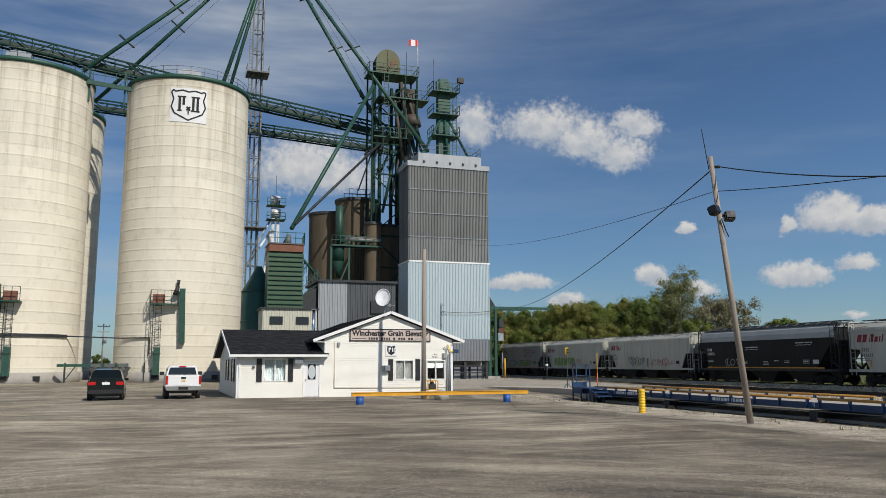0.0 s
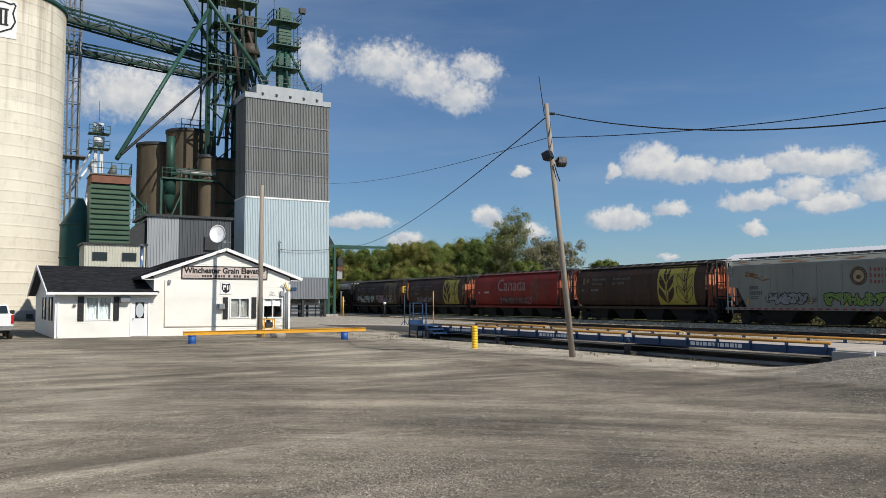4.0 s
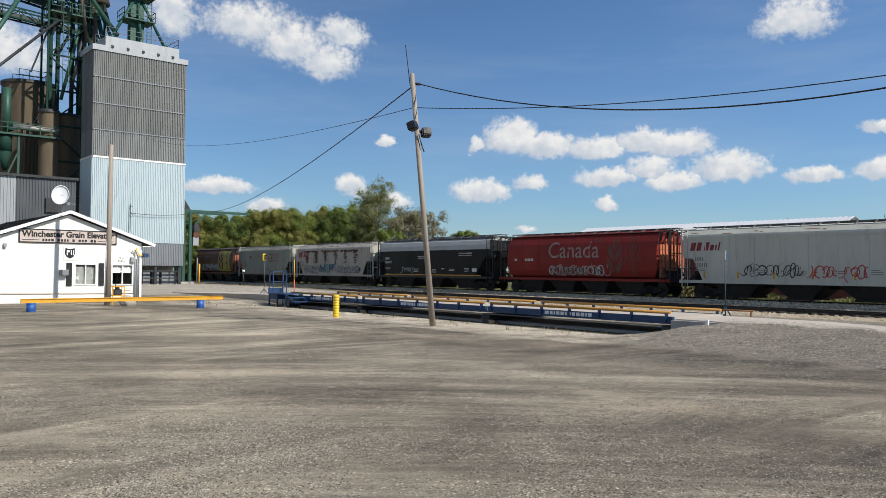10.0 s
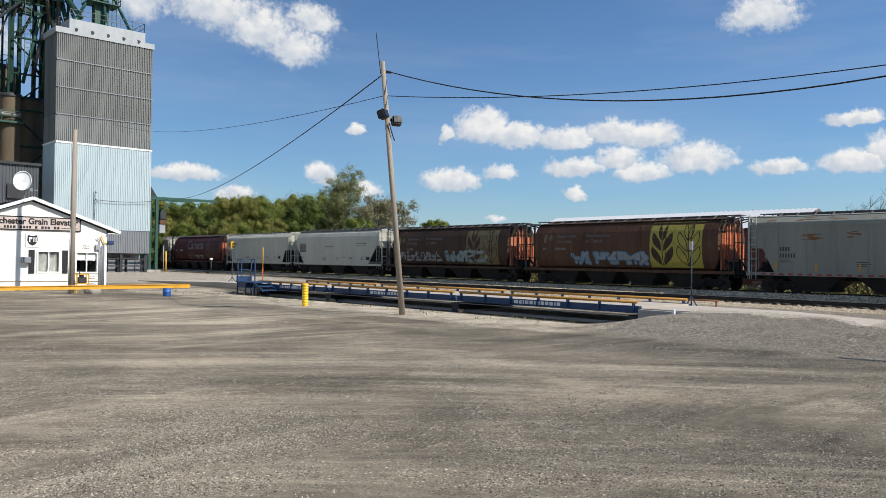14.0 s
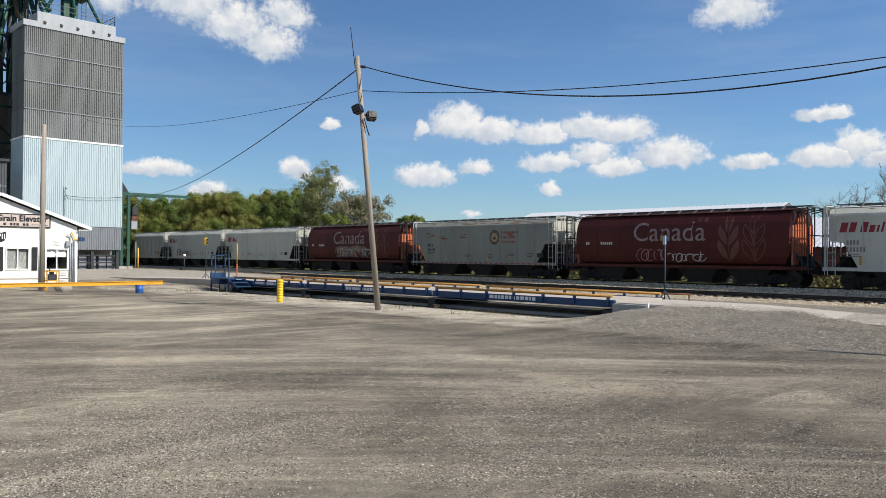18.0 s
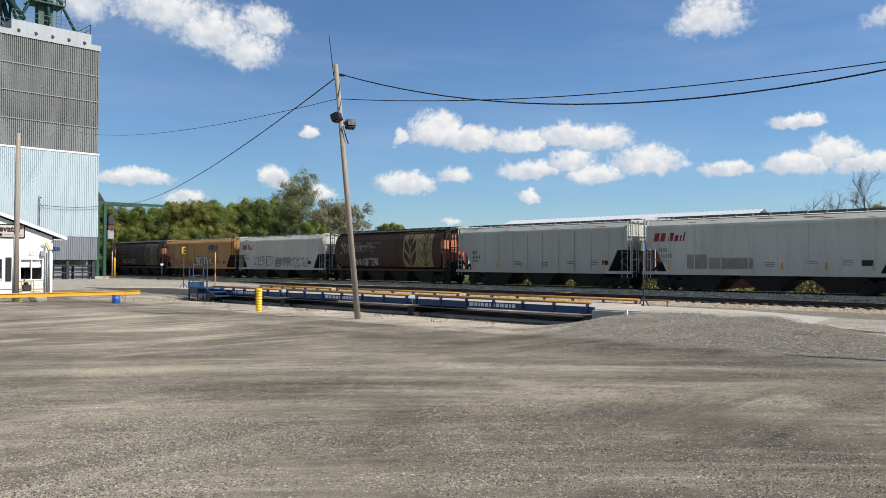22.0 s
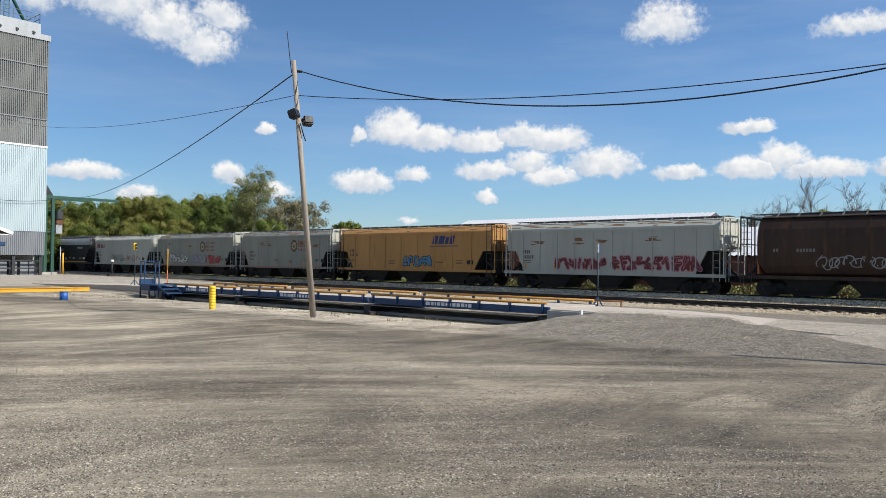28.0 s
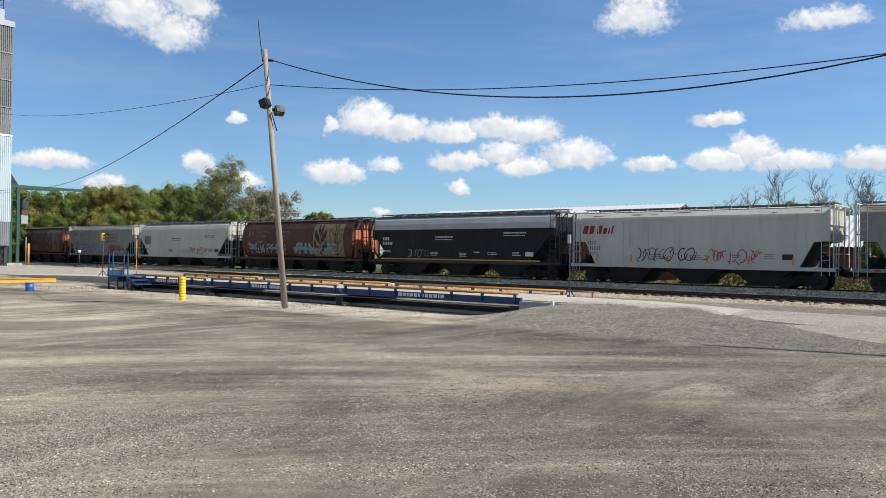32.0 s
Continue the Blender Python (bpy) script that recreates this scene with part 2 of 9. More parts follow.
def silo_concrete():
    """Cream slip-formed concrete: lifts of slightly different tone, dark joint stains, rain streaks below the roof edge."""
    m = paint("concrete_silo", (0.82, 0.765, 0.635), (0.73, 0.675, 0.555), 0.9, scale=0.35, stretch=(1, 1, 0.6), bump=0.2, fine=6, dirt=(0.42, 0.36, 0.27), dirt_amt=0.35)
    nt = m.node_tree
    bs = nt.nodes["Principled BSDF"]
    base = bs.inputs["Base Color"].links[0].from_socket
    co = node(nt, "ShaderNodeTexCoord")
    sp = node(nt, "ShaderNodeSeparateXYZ")
    nt.links.new(co.outputs["Object"], sp.inputs[0])

    def mth(op, a, b=None, c=None):
        n = node(nt, "ShaderNodeMath", operation=op)
        for i, v in enumerate((a, b, c)):
            if isinstance(v, (int, float)):
                n.inputs[i].default_value = v
            elif v is not None:
                nt.links.new(v, n.inputs[i])
        return n.outputs[0]

    def span(v, a, b, c, d):
        r = node(nt, "ShaderNodeMapRange", interpolation_type="SMOOTHSTEP")
        for i, q in zip(("From Min", "From Max", "To Min", "To Max"), (a, b, c, d)):
            r.inputs[i].default_value = q
        nt.links.new(v, r.inputs["Value"])
        return r.outputs[0]

    lift = mth("DIVIDE", mth("SUBTRACT", sp.outputs[2], 1.6), 1.24)
    cell = node(nt, "ShaderNodeTexWhiteNoise", noise_dimensions="1D")
    nt.links.new(mth("FLOOR", lift), cell.inputs["W"])
    fr = mth("FRACT", lift)
    wob = node(nt, "ShaderNodeTexNoise", Scale=0.9, Detail=4.0)
    nt.links.new(co.outputs["Object"], wob.inputs["Vector"])
    joint = mth("MULTIPLY", span(fr, 0.80, 1.0, 0.0, 1.0), span(wob.outputs["Fac"], 0.35, 0.65, 0.0, 1.0))
    mp = node(nt, "ShaderNodeMapping")
    mp.inputs["Scale"].default_value = (1.1, 1.1, 0.035)
    nt.links.new(co.outputs["Object"], mp.inputs["Vector"])
    st = node(nt, "ShaderNodeTexNoise", Scale=1.0, Detail=7.0, Roughness=0.7)
    nt.links.new(mp.outputs[0], st.inputs["Vector"])
    run = mth("MULTIPLY", span(st.outputs["Fac"], 0.47, 0.66, 0.0, 1.0), span(sp.outputs[2], 14.0, 36.0, 0.06, 1.0))
    wet = mth("MULTIPLY", span(sp.outputs[2], 33.6, 36.4, 0.0, 0.5), span(wob.outputs["Fac"], 0.3, 0.6, 0.3, 1.0))
    k = mth("ADD", mth("MULTIPLY", cell.outputs["Value"], 0.10), 0.93)
    k = mth("SUBTRACT", k, mth("MULTIPLY", joint, 0.16))
    sc = node(nt, "ShaderNodeVectorMath", operation="SCALE")
    nt.links.new(base, sc.inputs[0])
    nt.links.new(k, sc.inputs["Scale"])
    mx = node(nt, "ShaderNodeMix", data_type="RGBA")
    nt.links.new(mth("MINIMUM", mth("ADD", mth("MULTIPLY", run, 0.55), wet), 0.75), mx.inputs[0])
    nt.links.new(sc.outputs[0], mx.inputs[6])
    mx.inputs[7].default_value = (0.33, 0.27, 0.19, 1)
    nt.links.new(mx.outputs[2], bs.inputs["Base Color"])
    return m


M["concrete_silo"] = silo_concrete()
M["concrete"] = paint("concrete", (0.42, 0.40, 0.37), (0.34, 0.32, 0.29), 0.9, scale=0.8, bump=0.3, fine=25, dirt=(0.2, 0.18, 0.16))
M["slab"] = paint("slab", (0.50, 0.445, 0.38), (0.42, 0.37, 0.315), 0.9, scale=0.5, bump=0.2, fine=30, dirt=(0.3, 0.27, 0.24))
M["brown_concrete"] = paint("brown_concrete", (0.150, 0.115, 0.072), (0.062, 0.050, 0.034), 0.9, scale=0.7, stretch=(1, 1, 0.10), bump=0.3, fine=8, dirt=(0.06, 0.05, 0.04), dirt_amt=0.6)
M["siding"] = paint("siding", (0.83, 0.81, 0.745), (0.78, 0.76, 0.70), 0.5, scale=1.2, bump=0.03, fine=15)
M["white_trim"] = paint("white_trim", (0.84, 0.84, 0.83), (0.76, 0.76, 0.75), 0.5, scale=2)
M["shingle"] = paint("shingle", (0.035, 0.036, 0.042), (0.065, 0.066, 0.072), 0.85, scale=2.2, bump=0.6, fine=12, spec=0.3)
M["galv"] = paint("galv", (0.36, 0.38, 0.40), (0.29, 0.31, 0.33), 0.5, 0.3, scale=1.4, stretch=(1, 1, 0.2), bump=0.06, fine=20, dirt=(0.3, 0.3, 0.3))
M["galv_dark"] = paint("galv_dark", (0.150, 0.155, 0.155), (0.105, 0.110, 0.110), 0.6, 0.25, scale=0.8, stretch=(1, 1, 0.3), bump=0.06, fine=20, dirt=(0.12, 0.12, 0.12))
M["galv_blue"] = paint("galv_blue", (0.50, 0.585, 0.615), (0.43, 0.515, 0.55), 0.45, 0.25, scale=0.8, stretch=(1, 1, 0.2), bump=0.05, fine=20, dirt=(0.35, 0.42, 0.46), dirt_amt=0.3)
M["grey_sheet"] = paint("grey_sheet", (0.24, 0.26, 0.28), (0.19, 0.20, 0.22), 0.5, 0.3, scale=0.8, stretch=(1, 1, 0.3), bump=0.05)
M["beige_sheet"] = paint("beige_sheet", (0.55, 0.54, 0.45), (0.48, 0.47, 0.39), 0.6, 0.1, scale=0.9, bump=0.05)
M["green"] = paint("green", (0.024, 0.092, 0.064), (0.016, 0.062, 0.045), 0.5, 0.1, scale=1.5, bump=0.08, dirt=(0.10, 0.07, 0.05), dirt_amt=0.3)
M["green_light"] = paint("green_light", (0.055, 0.115, 0.060), (0.040, 0.080, 0.045), 0.55, 0.1, scale=1.0, bump=0.08, dirt=(0.16, 0.10, 0.05), dirt_amt=0.5)
M["teal"] = paint("teal", (0.016, 0.090, 0.070), (0.012, 0.066, 0.052), 0.5, 0.1, scale=0.8, bump=0.05)
M["steel_dark"] = paint("steel_dark", (0.05, 0.055, 0.06), (0.03, 0.032, 0.035), 0.6, 0.4, scale=2, bump=0.1, dirt=(0.10, 0.06, 0.04))
M["rust"] = paint("rust", (0.17, 0.075, 0.035), (0.10, 0.05, 0.03), 0.85, 0.1, scale=2, bump=0.3, dirt=(0.05, 0.04, 0.03))
M["rail"] = paint("rail", (0.042, 0.033, 0.027), (0.028, 0.023, 0.020), 0.75, 0.15, scale=2, bump=0.15)
M["tie"] = paint("tie", (0.045, 0.038, 0.032), (0.028, 0.024, 0.022), 0.9, scale=4, stretch=(0.3, 2, 1), bump=0.4, random_tint=0.3)
M["wood_pole"] = paint("wood_pole", (0.40, 0.345, 0.285), (0.25, 0.212, 0.175), 0.9, scale=4, stretch=(5, 5, 0.10), bump=0.6, fine=25, dirt=(0.07, 0.058, 0.048), dirt_amt=0.6)
M["wood_grey"] = paint("wood_grey", (0.30, 0.27, 0.23), (0.2, 0.18, 0.16), 0.9, scale=2, bump=0.3)
M["yellow"] = paint("yellow", (0.72, 0.38, 0.025), (0.62, 0.31, 0.02), 0.5, scale=2.5, bump=0.08, dirt=(0.25, 0.13, 0.05), dirt_amt=0.35)
M["yellow_bright"] = paint("yellow_bright", (0.85, 0.55, 0.02), (0.75, 0.45, 0.02), 0.5, scale=2.5, bump=0.08, dirt=(0.3, 0.2, 0.05), dirt_amt=0.3)
M["guide_yellow"] = paint("guide_yellow", (0.52, 0.26, 0.045), (0.40, 0.19, 0.035), 0.6, scale=2.5, bump=0.1, dirt=(0.16, 0.075, 0.035), dirt_amt=0.6)
M["orange"] = paint("orange", (0.75, 0.16, 0.05), (0.62, 0.12, 0.04), 0.6, scale=2.5)
M["blue"] = paint("blue", (0.011, 0.052, 0.145), (0.008, 0.038, 0.10), 0.5, scale=2, bump=0.08, dirt=(0.03, 0.04, 0.06), dirt_amt=0.2)
M["blue_drum"] = paint("blue_drum", (0.025, 0.12, 0.42), (0.018, 0.09, 0.32), 0.5, scale=2, bump=0.08, dirt=(0.04, 0.05, 0.07), dirt_amt=0.3)
M["black"] = paint("black", (0.018, 0.018, 0.02), (0.010, 0.010, 0.012), 0.5, scale=3, bump=0.05)
M["black_shutter"] = paint("black_shutter", (0.022, 0.022, 0.025), (0.016, 0.016, 0.018), 0.55, scale=3, bump=0.05)
M["wire"] = paint("wire", (0.012, 0.012, 0.013), None, 0.7, scale=3, bump=0)
M["rubber"] = paint("rubber", (0.018, 0.018, 0.018), (0.03, 0.028, 0.026), 0.85, scale=6)
M["pickup_white"] = paint("pickup_white", (0.82, 0.82, 0.82), (0.77, 0.77, 0.77), 0.2, scale=1, bump=0)
M["suv_dark"] = paint("suv_dark", (0.005, 0.009, 0.008), (0.004, 0.007, 0.007), 0.12, 0.0, scale=1, bump=0)
M["tail_red"] = paint("tail_red", (0.55, 0.01, 0.012), (0.4, 0.01, 0.01), 0.2, scale=8, bump=0)
M["chrome"] = paint("chrome", (0.75, 0.75, 0.76), (0.6, 0.6, 0.62), 0.15, 1.0, scale=4, bump=0)
M["dish"] = paint("dish", (0.72, 0.73, 0.74), (0.66, 0.67, 0.68), 0.5, scale=1.5)
M["blind_grey"] = paint("blind_grey", (0.20, 0.20, 0.20), (0.15, 0.15, 0.15), 0.8, scale=5, stretch=(8, 8, 0.3), bump=0.05)
M["pipe_buff"] = paint("pipe_buff", (0.70, 0.61, 0.47), (0.62, 0.53, 0.40), 0.6, scale=3)
M["sign_face"] = paint("sign_face", (0.58, 0.49, 0.45), (0.51, 0.43, 0.39), 0.7, scale=1.5)
M["ink"] = paint("ink", (0.012, 0.012, 0.014), None, 0.7, scale=2, bump=0)
M["white_flat"] = paint("white_flat", (0.80, 0.80, 0.80), (0.74, 0.74, 0.74), 0.6, scale=2, bump=0)
M["stone"] = paint("stone", (0.42, 0.38, 0.32), (0.3, 0.28, 0.24), 0.9, scale=2, bump=0.5, fine=12)
M["flag_red"] = paint("flag_red", (0.7, 0.02, 0.02), None, 0.7, bump=0)
M["duct_shiny"] = paint("duct_shiny", (0.36, 0.36, 0.33), (0.28, 0.28, 0.26), 0.45, 0.5, scale=2, bump=0.03)
M["rust_cap"] = paint("rust_cap", (0.24, 0.10, 0.06), (0.17, 0.075, 0.05), 0.8, 0.1, scale=1.5, bump=0.15)
M["headhouse"] = paint("headhouse", (0.085, 0.115, 0.06), (0.12, 0.095, 0.04), 0.6, 0.1, scale=0.6, bump=0.06)
M["light_lens"] = paint("light_lens", (0.03, 0.03, 0.035), None, 0.15, bump=0)
M["curtain"] = paint("curtain", (0.55, 0.60, 0.62), (0.42, 0.46, 0.49), 0.8, scale=5, stretch=(8, 8, 0.3), bump=0.05)
M["room_dark"] = paint("room_dark", (0.03, 0.032, 0.035), (0.02, 0.022, 0.024), 0.9, bump=0)
M["weed"] = paint("weed", (0.07, 0.10, 0.03), (0.13, 0.12, 0.05), 0.9, scale=0.6, bump=0)
M["dry_grass"] = paint("dry_grass", (0.22, 0.18, 0.09), (0.12, 0.12, 0.05), 0.9, scale=0.6, bump=0)
M["old_timber"] = paint("old_timber", (0.30, 0.25, 0.19), (0.16, 0.13, 0.10), 0.9, scale=1.5, stretch=(3, 0.3, 3), bump=0.3, random_tint=0.35)
M["tree_bark"] = paint("tree_bark", (0.16, 0.125, 0.095), (0.1, 0.08, 0.06), 0.9, scale=2, stretch=(3, 3, 0.4), bump=0.4)
M["birch_bark"] = paint("birch_bark", (0.58, 0.56, 0.51), (0.36, 0.34, 0.30), 0.8, scale=2, bump=0.2)


def glass(name, tint=(0.9, 0.95, 0.95)):
    m, nt, bs = principled(name)
    bs.inputs["Base Color"].default_value = (*tint, 1)
    bs.inputs["Roughness"].default_value = 0.03
    bs.inputs["Transmission Weight"].default_value = 1.0
    bs.inputs["IOR"].default_value = 1.45
    return m


M["glass"] = glass("glass")
M["car_glass"] = paint("car_glass", (0.012, 0.014, 0.016), None, 0.05, bump=0, spec=0.8)


def foliage(name, a, b, c, through_light=0.25):
    m, nt, bs = principled(name)
    g = node(nt, "ShaderNodeNewGeometry")
    ramp = node(nt, "ShaderNodeValToRGB")
    e = ramp.color_ramp.elements
    e[0].color, e[1].color = (*a, 1), (*c, 1)
    mid = e.new(0.5)
    mid.color = (*b, 1)
    nt.links.new(g.outputs["Random Per Island"], ramp.inputs["Fac"])
    nt.links.new(ramp.outputs[0], bs.inputs["Base Color"])
    bs.inputs["Roughness"].default_value = 0.7
    bs.inputs["Specular IOR Level"].default_value = 0.25
    tr = node(nt, "ShaderNodeBsdfTranslucent")
    nt.links.new(ramp.outputs[0], tr.inputs["Color"])
    ms = node(nt, "ShaderNodeMixShader")
    ms.inputs[0].default_value = through_light
    nt.links.new(bs.outputs[0], ms.inputs[1])
    nt.links.new(tr.outputs[0], ms.inputs[2])
    nt.links.new(ms.outputs[0], nt.nodes["Material Output"].inputs["Surface"])
    return m


M["leaf_dark"] = foliage("leaf_dark", (0.112, 0.155, 0.040), (0.130, 0.174, 0.045), (0.150, 0.192, 0.051), 0.5)
M["leaf_mid"] = foliage("leaf_mid", (0.165, 0.212, 0.048), (0.188, 0.232, 0.054), (0.212, 0.250, 0.062), 0.5)
M["leaf_olive"] = foliage("leaf_olive", (0.190, 0.200, 0.052), (0.218, 0.222, 0.060), (0.246, 0.238, 0.071), 0.5)
M["white_metal"] = paint("white_metal", (0.74, 0.75, 0.76), (0.66, 0.67, 0.69), 0.4, 0.2, scale=0.6, bump=0.04)
M["shed_red"] = paint("shed_red", (0.19, 0.055, 0.032), (0.13, 0.042, 0.028), 0.7, scale=1.2, bump=0.1)
M["leaf_scrub"] = foliage("leaf_scrub", (0.14, 0.15, 0.05), (0.20, 0.20, 0.075), (0.26, 0.24, 0.10))
M["leaf_ash"] = foliage("leaf_ash", (0.20, 0.19, 0.105), (0.25, 0.23, 0.135), (0.31, 0.285, 0.175), 0.4)
M["leaf_grey"] = foliage("leaf_grey", (0.20, 0.22, 0.088), (0.245, 0.255, 0.108), (0.30, 0.30, 0.135), 0.45)


def yard_material():
    """Worn tarmac with pale gravel worked in by turning lorries; zones of crushed stone, dirt and pale gravel."""
    m, nt, bs = principled("yard")
    co = node(nt, "ShaderNodeTexCoord")
    sp = node(nt, "ShaderNodeSeparateXYZ")
    nt.links.new(co.outputs["Object"], sp.inputs[0])

    def mth(op, a, b=None, c=None):
        n = node(nt, "ShaderNodeMath", operation=op)
        for i, v in enumerate((a, b, c)):
            if v is None:
                continue
            if isinstance(v, (int, float)):
                n.inputs[i].default_value = v
            else:
                nt.links.new(v, n.inputs[i])
        return n.outputs[0]

    def nz(scale, detail=6.0, rough=0.65, vec=None, dist=0.0):
        n = node(nt, "ShaderNodeTexNoise", Scale=scale, Detail=detail, Roughness=rough, Distortion=dist)
        nt.links.new(vec or co.outputs["Object"], n.inputs["Vector"])
        return n.outputs["Fac"]

    def ramp(fac, *stops):
        r = node(nt, "ShaderNodeValToRGB")
        e = r.color_ramp.elements
        e[0].position, e[0].color = stops[0][0], (*stops[0][1], 1)
        e[1].position, e[1].color = stops[-1][0], (*stops[-1][1], 1)
        for q, c in stops[1:-1]:
            k = e.new(q)
            k.color = (*c, 1)
        nt.links.new(fac, r.inputs["Fac"])
        return r.outputs[0]

    dx, dy = mth("ADD", sp.outputs[0], 30.0), mth("ADD", sp.outputs[1], 34.0)
    rad = mth("SQRT", mth("ADD", mth("MULTIPLY", dx, dx), mth("MULTIPLY", dy, dy)))
    ang = mth("MULTIPLY", mth("ARCTAN2", dy, dx), 40.0)
    polar_co = node(nt, "ShaderNodeCombineXYZ")
    nt.links.new(rad, polar_co.inputs[0])
    nt.links.new(mth("MULTIPLY", ang, 0.14), polar_co.inputs[1])
    # a second sweep of tyre arcs crosses the first
    ex, ey = mth("SUBTRACT", sp.outputs[0], 14.0), mth("ADD", sp.outputs[1], 52.0)
    cross_co = node(nt, "ShaderNodeCombineXYZ")
    nt.links.new(mth("SQRT", mth("ADD", mth("MULTIPLY", ex, ex), mth("MULTIPLY", ey, ey))), cross_co.inputs[0])
    nt.links.new(mth("MULTIPLY", mth("ARCTAN2", ey, ex), 7.0), cross_co.inputs[1])
    swap = ramp(nz(0.12, 4.0, 0.6, None, 0.8), (0.44, (0, 0, 0)), (0.56, (1, 1, 1)))

    def sweep(scale, detail, rough, dist):
        a, b = nz(scale, detail, rough, polar_co.outputs[0], dist), nz(scale, detail, rough, cross_co.outputs[0], dist)
        return mth("ADD", a, mth("MULTIPLY", mth("SUBTRACT", b, a), swap))

    streak = sweep(0.8, 8.0, 0.7, 1.0)
    fine_streak = sweep(3.2, 5.0, 0.7, 0.5)
    patch, grit, speck = nz(0.09, 6.0, 0.62), nz(7.0, 7.0, 0.8), nz(30.0, 4.0, 0.85)
    stones = node(nt, "ShaderNodeTexVoronoi", Scale=24.0)
    nt.links.new(co.outputs["Object"], stones.inputs["Vector"])
    s = mth("ADD", mth("ADD", mth("MULTIPLY", mth("SUBTRACT", streak, 0.5), 0.95), 0.5), mth("MULTIPLY", mth("SUBTRACT", nz(0.32, 6.0, 0.66, None, 0.6), 0.5), 0.5))
    s = mth("ADD", s, mth("MULTIPLY", mth("SUBTRACT", patch, 0.5), 0.65))
    s = mth("ADD", s, mth("MULTIPLY", mth("SUBTRACT", fine_streak, 0.5), 0.34))
    s = mth("ADD", s, mth("MULTIPLY", mth("SUBTRACT", grit, 0.5), 0.3))
    s = mth("ADD", s, mth("MULTIPLY", mth("SUBTRACT", speck, 0.5), 0.3))
    tar = ramp(s, (0.26, (0.074, 0.063, 0.048)), (0.46, (0.180, 0.155, 0.117)), (0.58, (0.292, 0.253, 0.191)), (0.78, (0.50, 0.437, 0.330)))
    sandy = ramp(mth('ADD', nz(0.22, 5.0, 0.6), mth('MULTIPLY', mth('SUBTRACT', grit, 0.5), 0.4)), (0.56, (0, 0, 0)), (0.70, (0.55, 0.55, 0.55)))
    sm = node(nt, 'ShaderNodeMix', data_type='RGBA')
    nt.links.new(sandy, sm.inputs[0])
    nt.links.new(tar, sm.inputs[6])
    sm.inputs[7].default_value = (0.40, 0.325, 0.235, 1)
    tar = sm.outputs[2]
    # loose zones: crushed stone, dirt, pale gravel, dark hollow
    sc = node(nt, "ShaderNodeSeparateColor")
    nt.links.new(stones.outputs["Color"], sc.inputs[0])
    grain = mth("ADD", mth("MULTIPLY", sc.outputs[0], 0.55), mth("MULTIPLY", nz(1.3, 6.0, 0.7), 0.5))
    heap = ramp(grain, (0.15, (0.072, 0.064, 0.051)), (0.5, (0.165, 0.146, 0.117)), (0.9, (0.37, 0.33, 0.268)))
    dirt = ramp(mth("ADD", grain, mth("MULTIPLY", mth("SUBTRACT", nz(0.45, 5.0, 0.6), 0.5), 1.3)), (0.15, (0.13, 0.108, 0.078)), (0.45, (0.28, 0.240, 0.182)), (0.68, (0.52, 0.458, 0.36)))
    pale = ramp(mth('ADD', mth('MULTIPLY', grain, 0.55), mth('MULTIPLY', nz(0.55, 6.0, 0.7, polar_co.outputs[0], 1.0), 0.5)), (0.2, (0.17, 0.152, 0.127)), (0.5, (0.34, 0.305, 0.252)), (0.78, (0.52, 0.468, 0.39)))
    pit_dark = ramp(grain, (0.15, (0.030, 0.027, 0.022)), (0.5, (0.075, 0.065, 0.050)), (0.9, (0.16, 0.14, 0.105)))
    zone = node(nt, "ShaderNodeAttribute", attribute_name="zone")
    zc = node(nt, "ShaderNodeSeparateColor")
    nt.links.new(zone.outputs["Color"], zc.inputs[0])
    ragged = mth("ADD", mth("MULTIPLY", mth("SUBTRACT", nz(0.9, 7.0, 0.75), 0.5), 0.9), mth("MULTIPLY", mth("SUBTRACT", grit, 0.5), 0.5))
    col = tar
    for chan, tint in ((zc.outputs[0], heap), (zc.outputs[1], dirt), (zc.outputs[2], pale), (zone.outputs["Alpha"], pit_dark)):
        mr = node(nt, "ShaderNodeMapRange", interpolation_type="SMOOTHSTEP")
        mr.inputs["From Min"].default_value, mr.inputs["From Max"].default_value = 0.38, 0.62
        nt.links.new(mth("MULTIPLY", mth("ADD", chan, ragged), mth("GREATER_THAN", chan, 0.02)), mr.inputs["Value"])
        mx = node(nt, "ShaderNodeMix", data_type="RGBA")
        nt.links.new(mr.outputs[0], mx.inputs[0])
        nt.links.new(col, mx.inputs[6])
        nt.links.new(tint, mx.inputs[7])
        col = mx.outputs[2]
    # loose chips lie in drifts along the tyre arcs: pale and dark ones on a smoother bed
    chips = node(nt, "ShaderNodeTexVoronoi", Scale=46.0)
    nt.links.new(co.outputs["Object"], chips.inputs["Vector"])
    drift = node(nt, "ShaderNodeMapRange", interpolation_type="SMOOTHSTEP")
    drift.inputs["From Min"].default_value, drift.inputs["From Max"].default_value, drift.inputs["To Min"].default_value = 0.40, 0.62, 0.22
    nt.links.new(mth("ADD", mth("MULTIPLY", nz(1.1, 5.0, 0.62, polar_co.outputs[0], 0.5), 0.6), mth("MULTIPLY", nz(0.6, 5.0, 0.6), 0.4)), drift.inputs["Value"])
    k = mth("ADD", 0.93, mth("MULTIPLY", mth("SUBTRACT", nz(3.0, 4.0, 0.7), 0.5), 0.3))
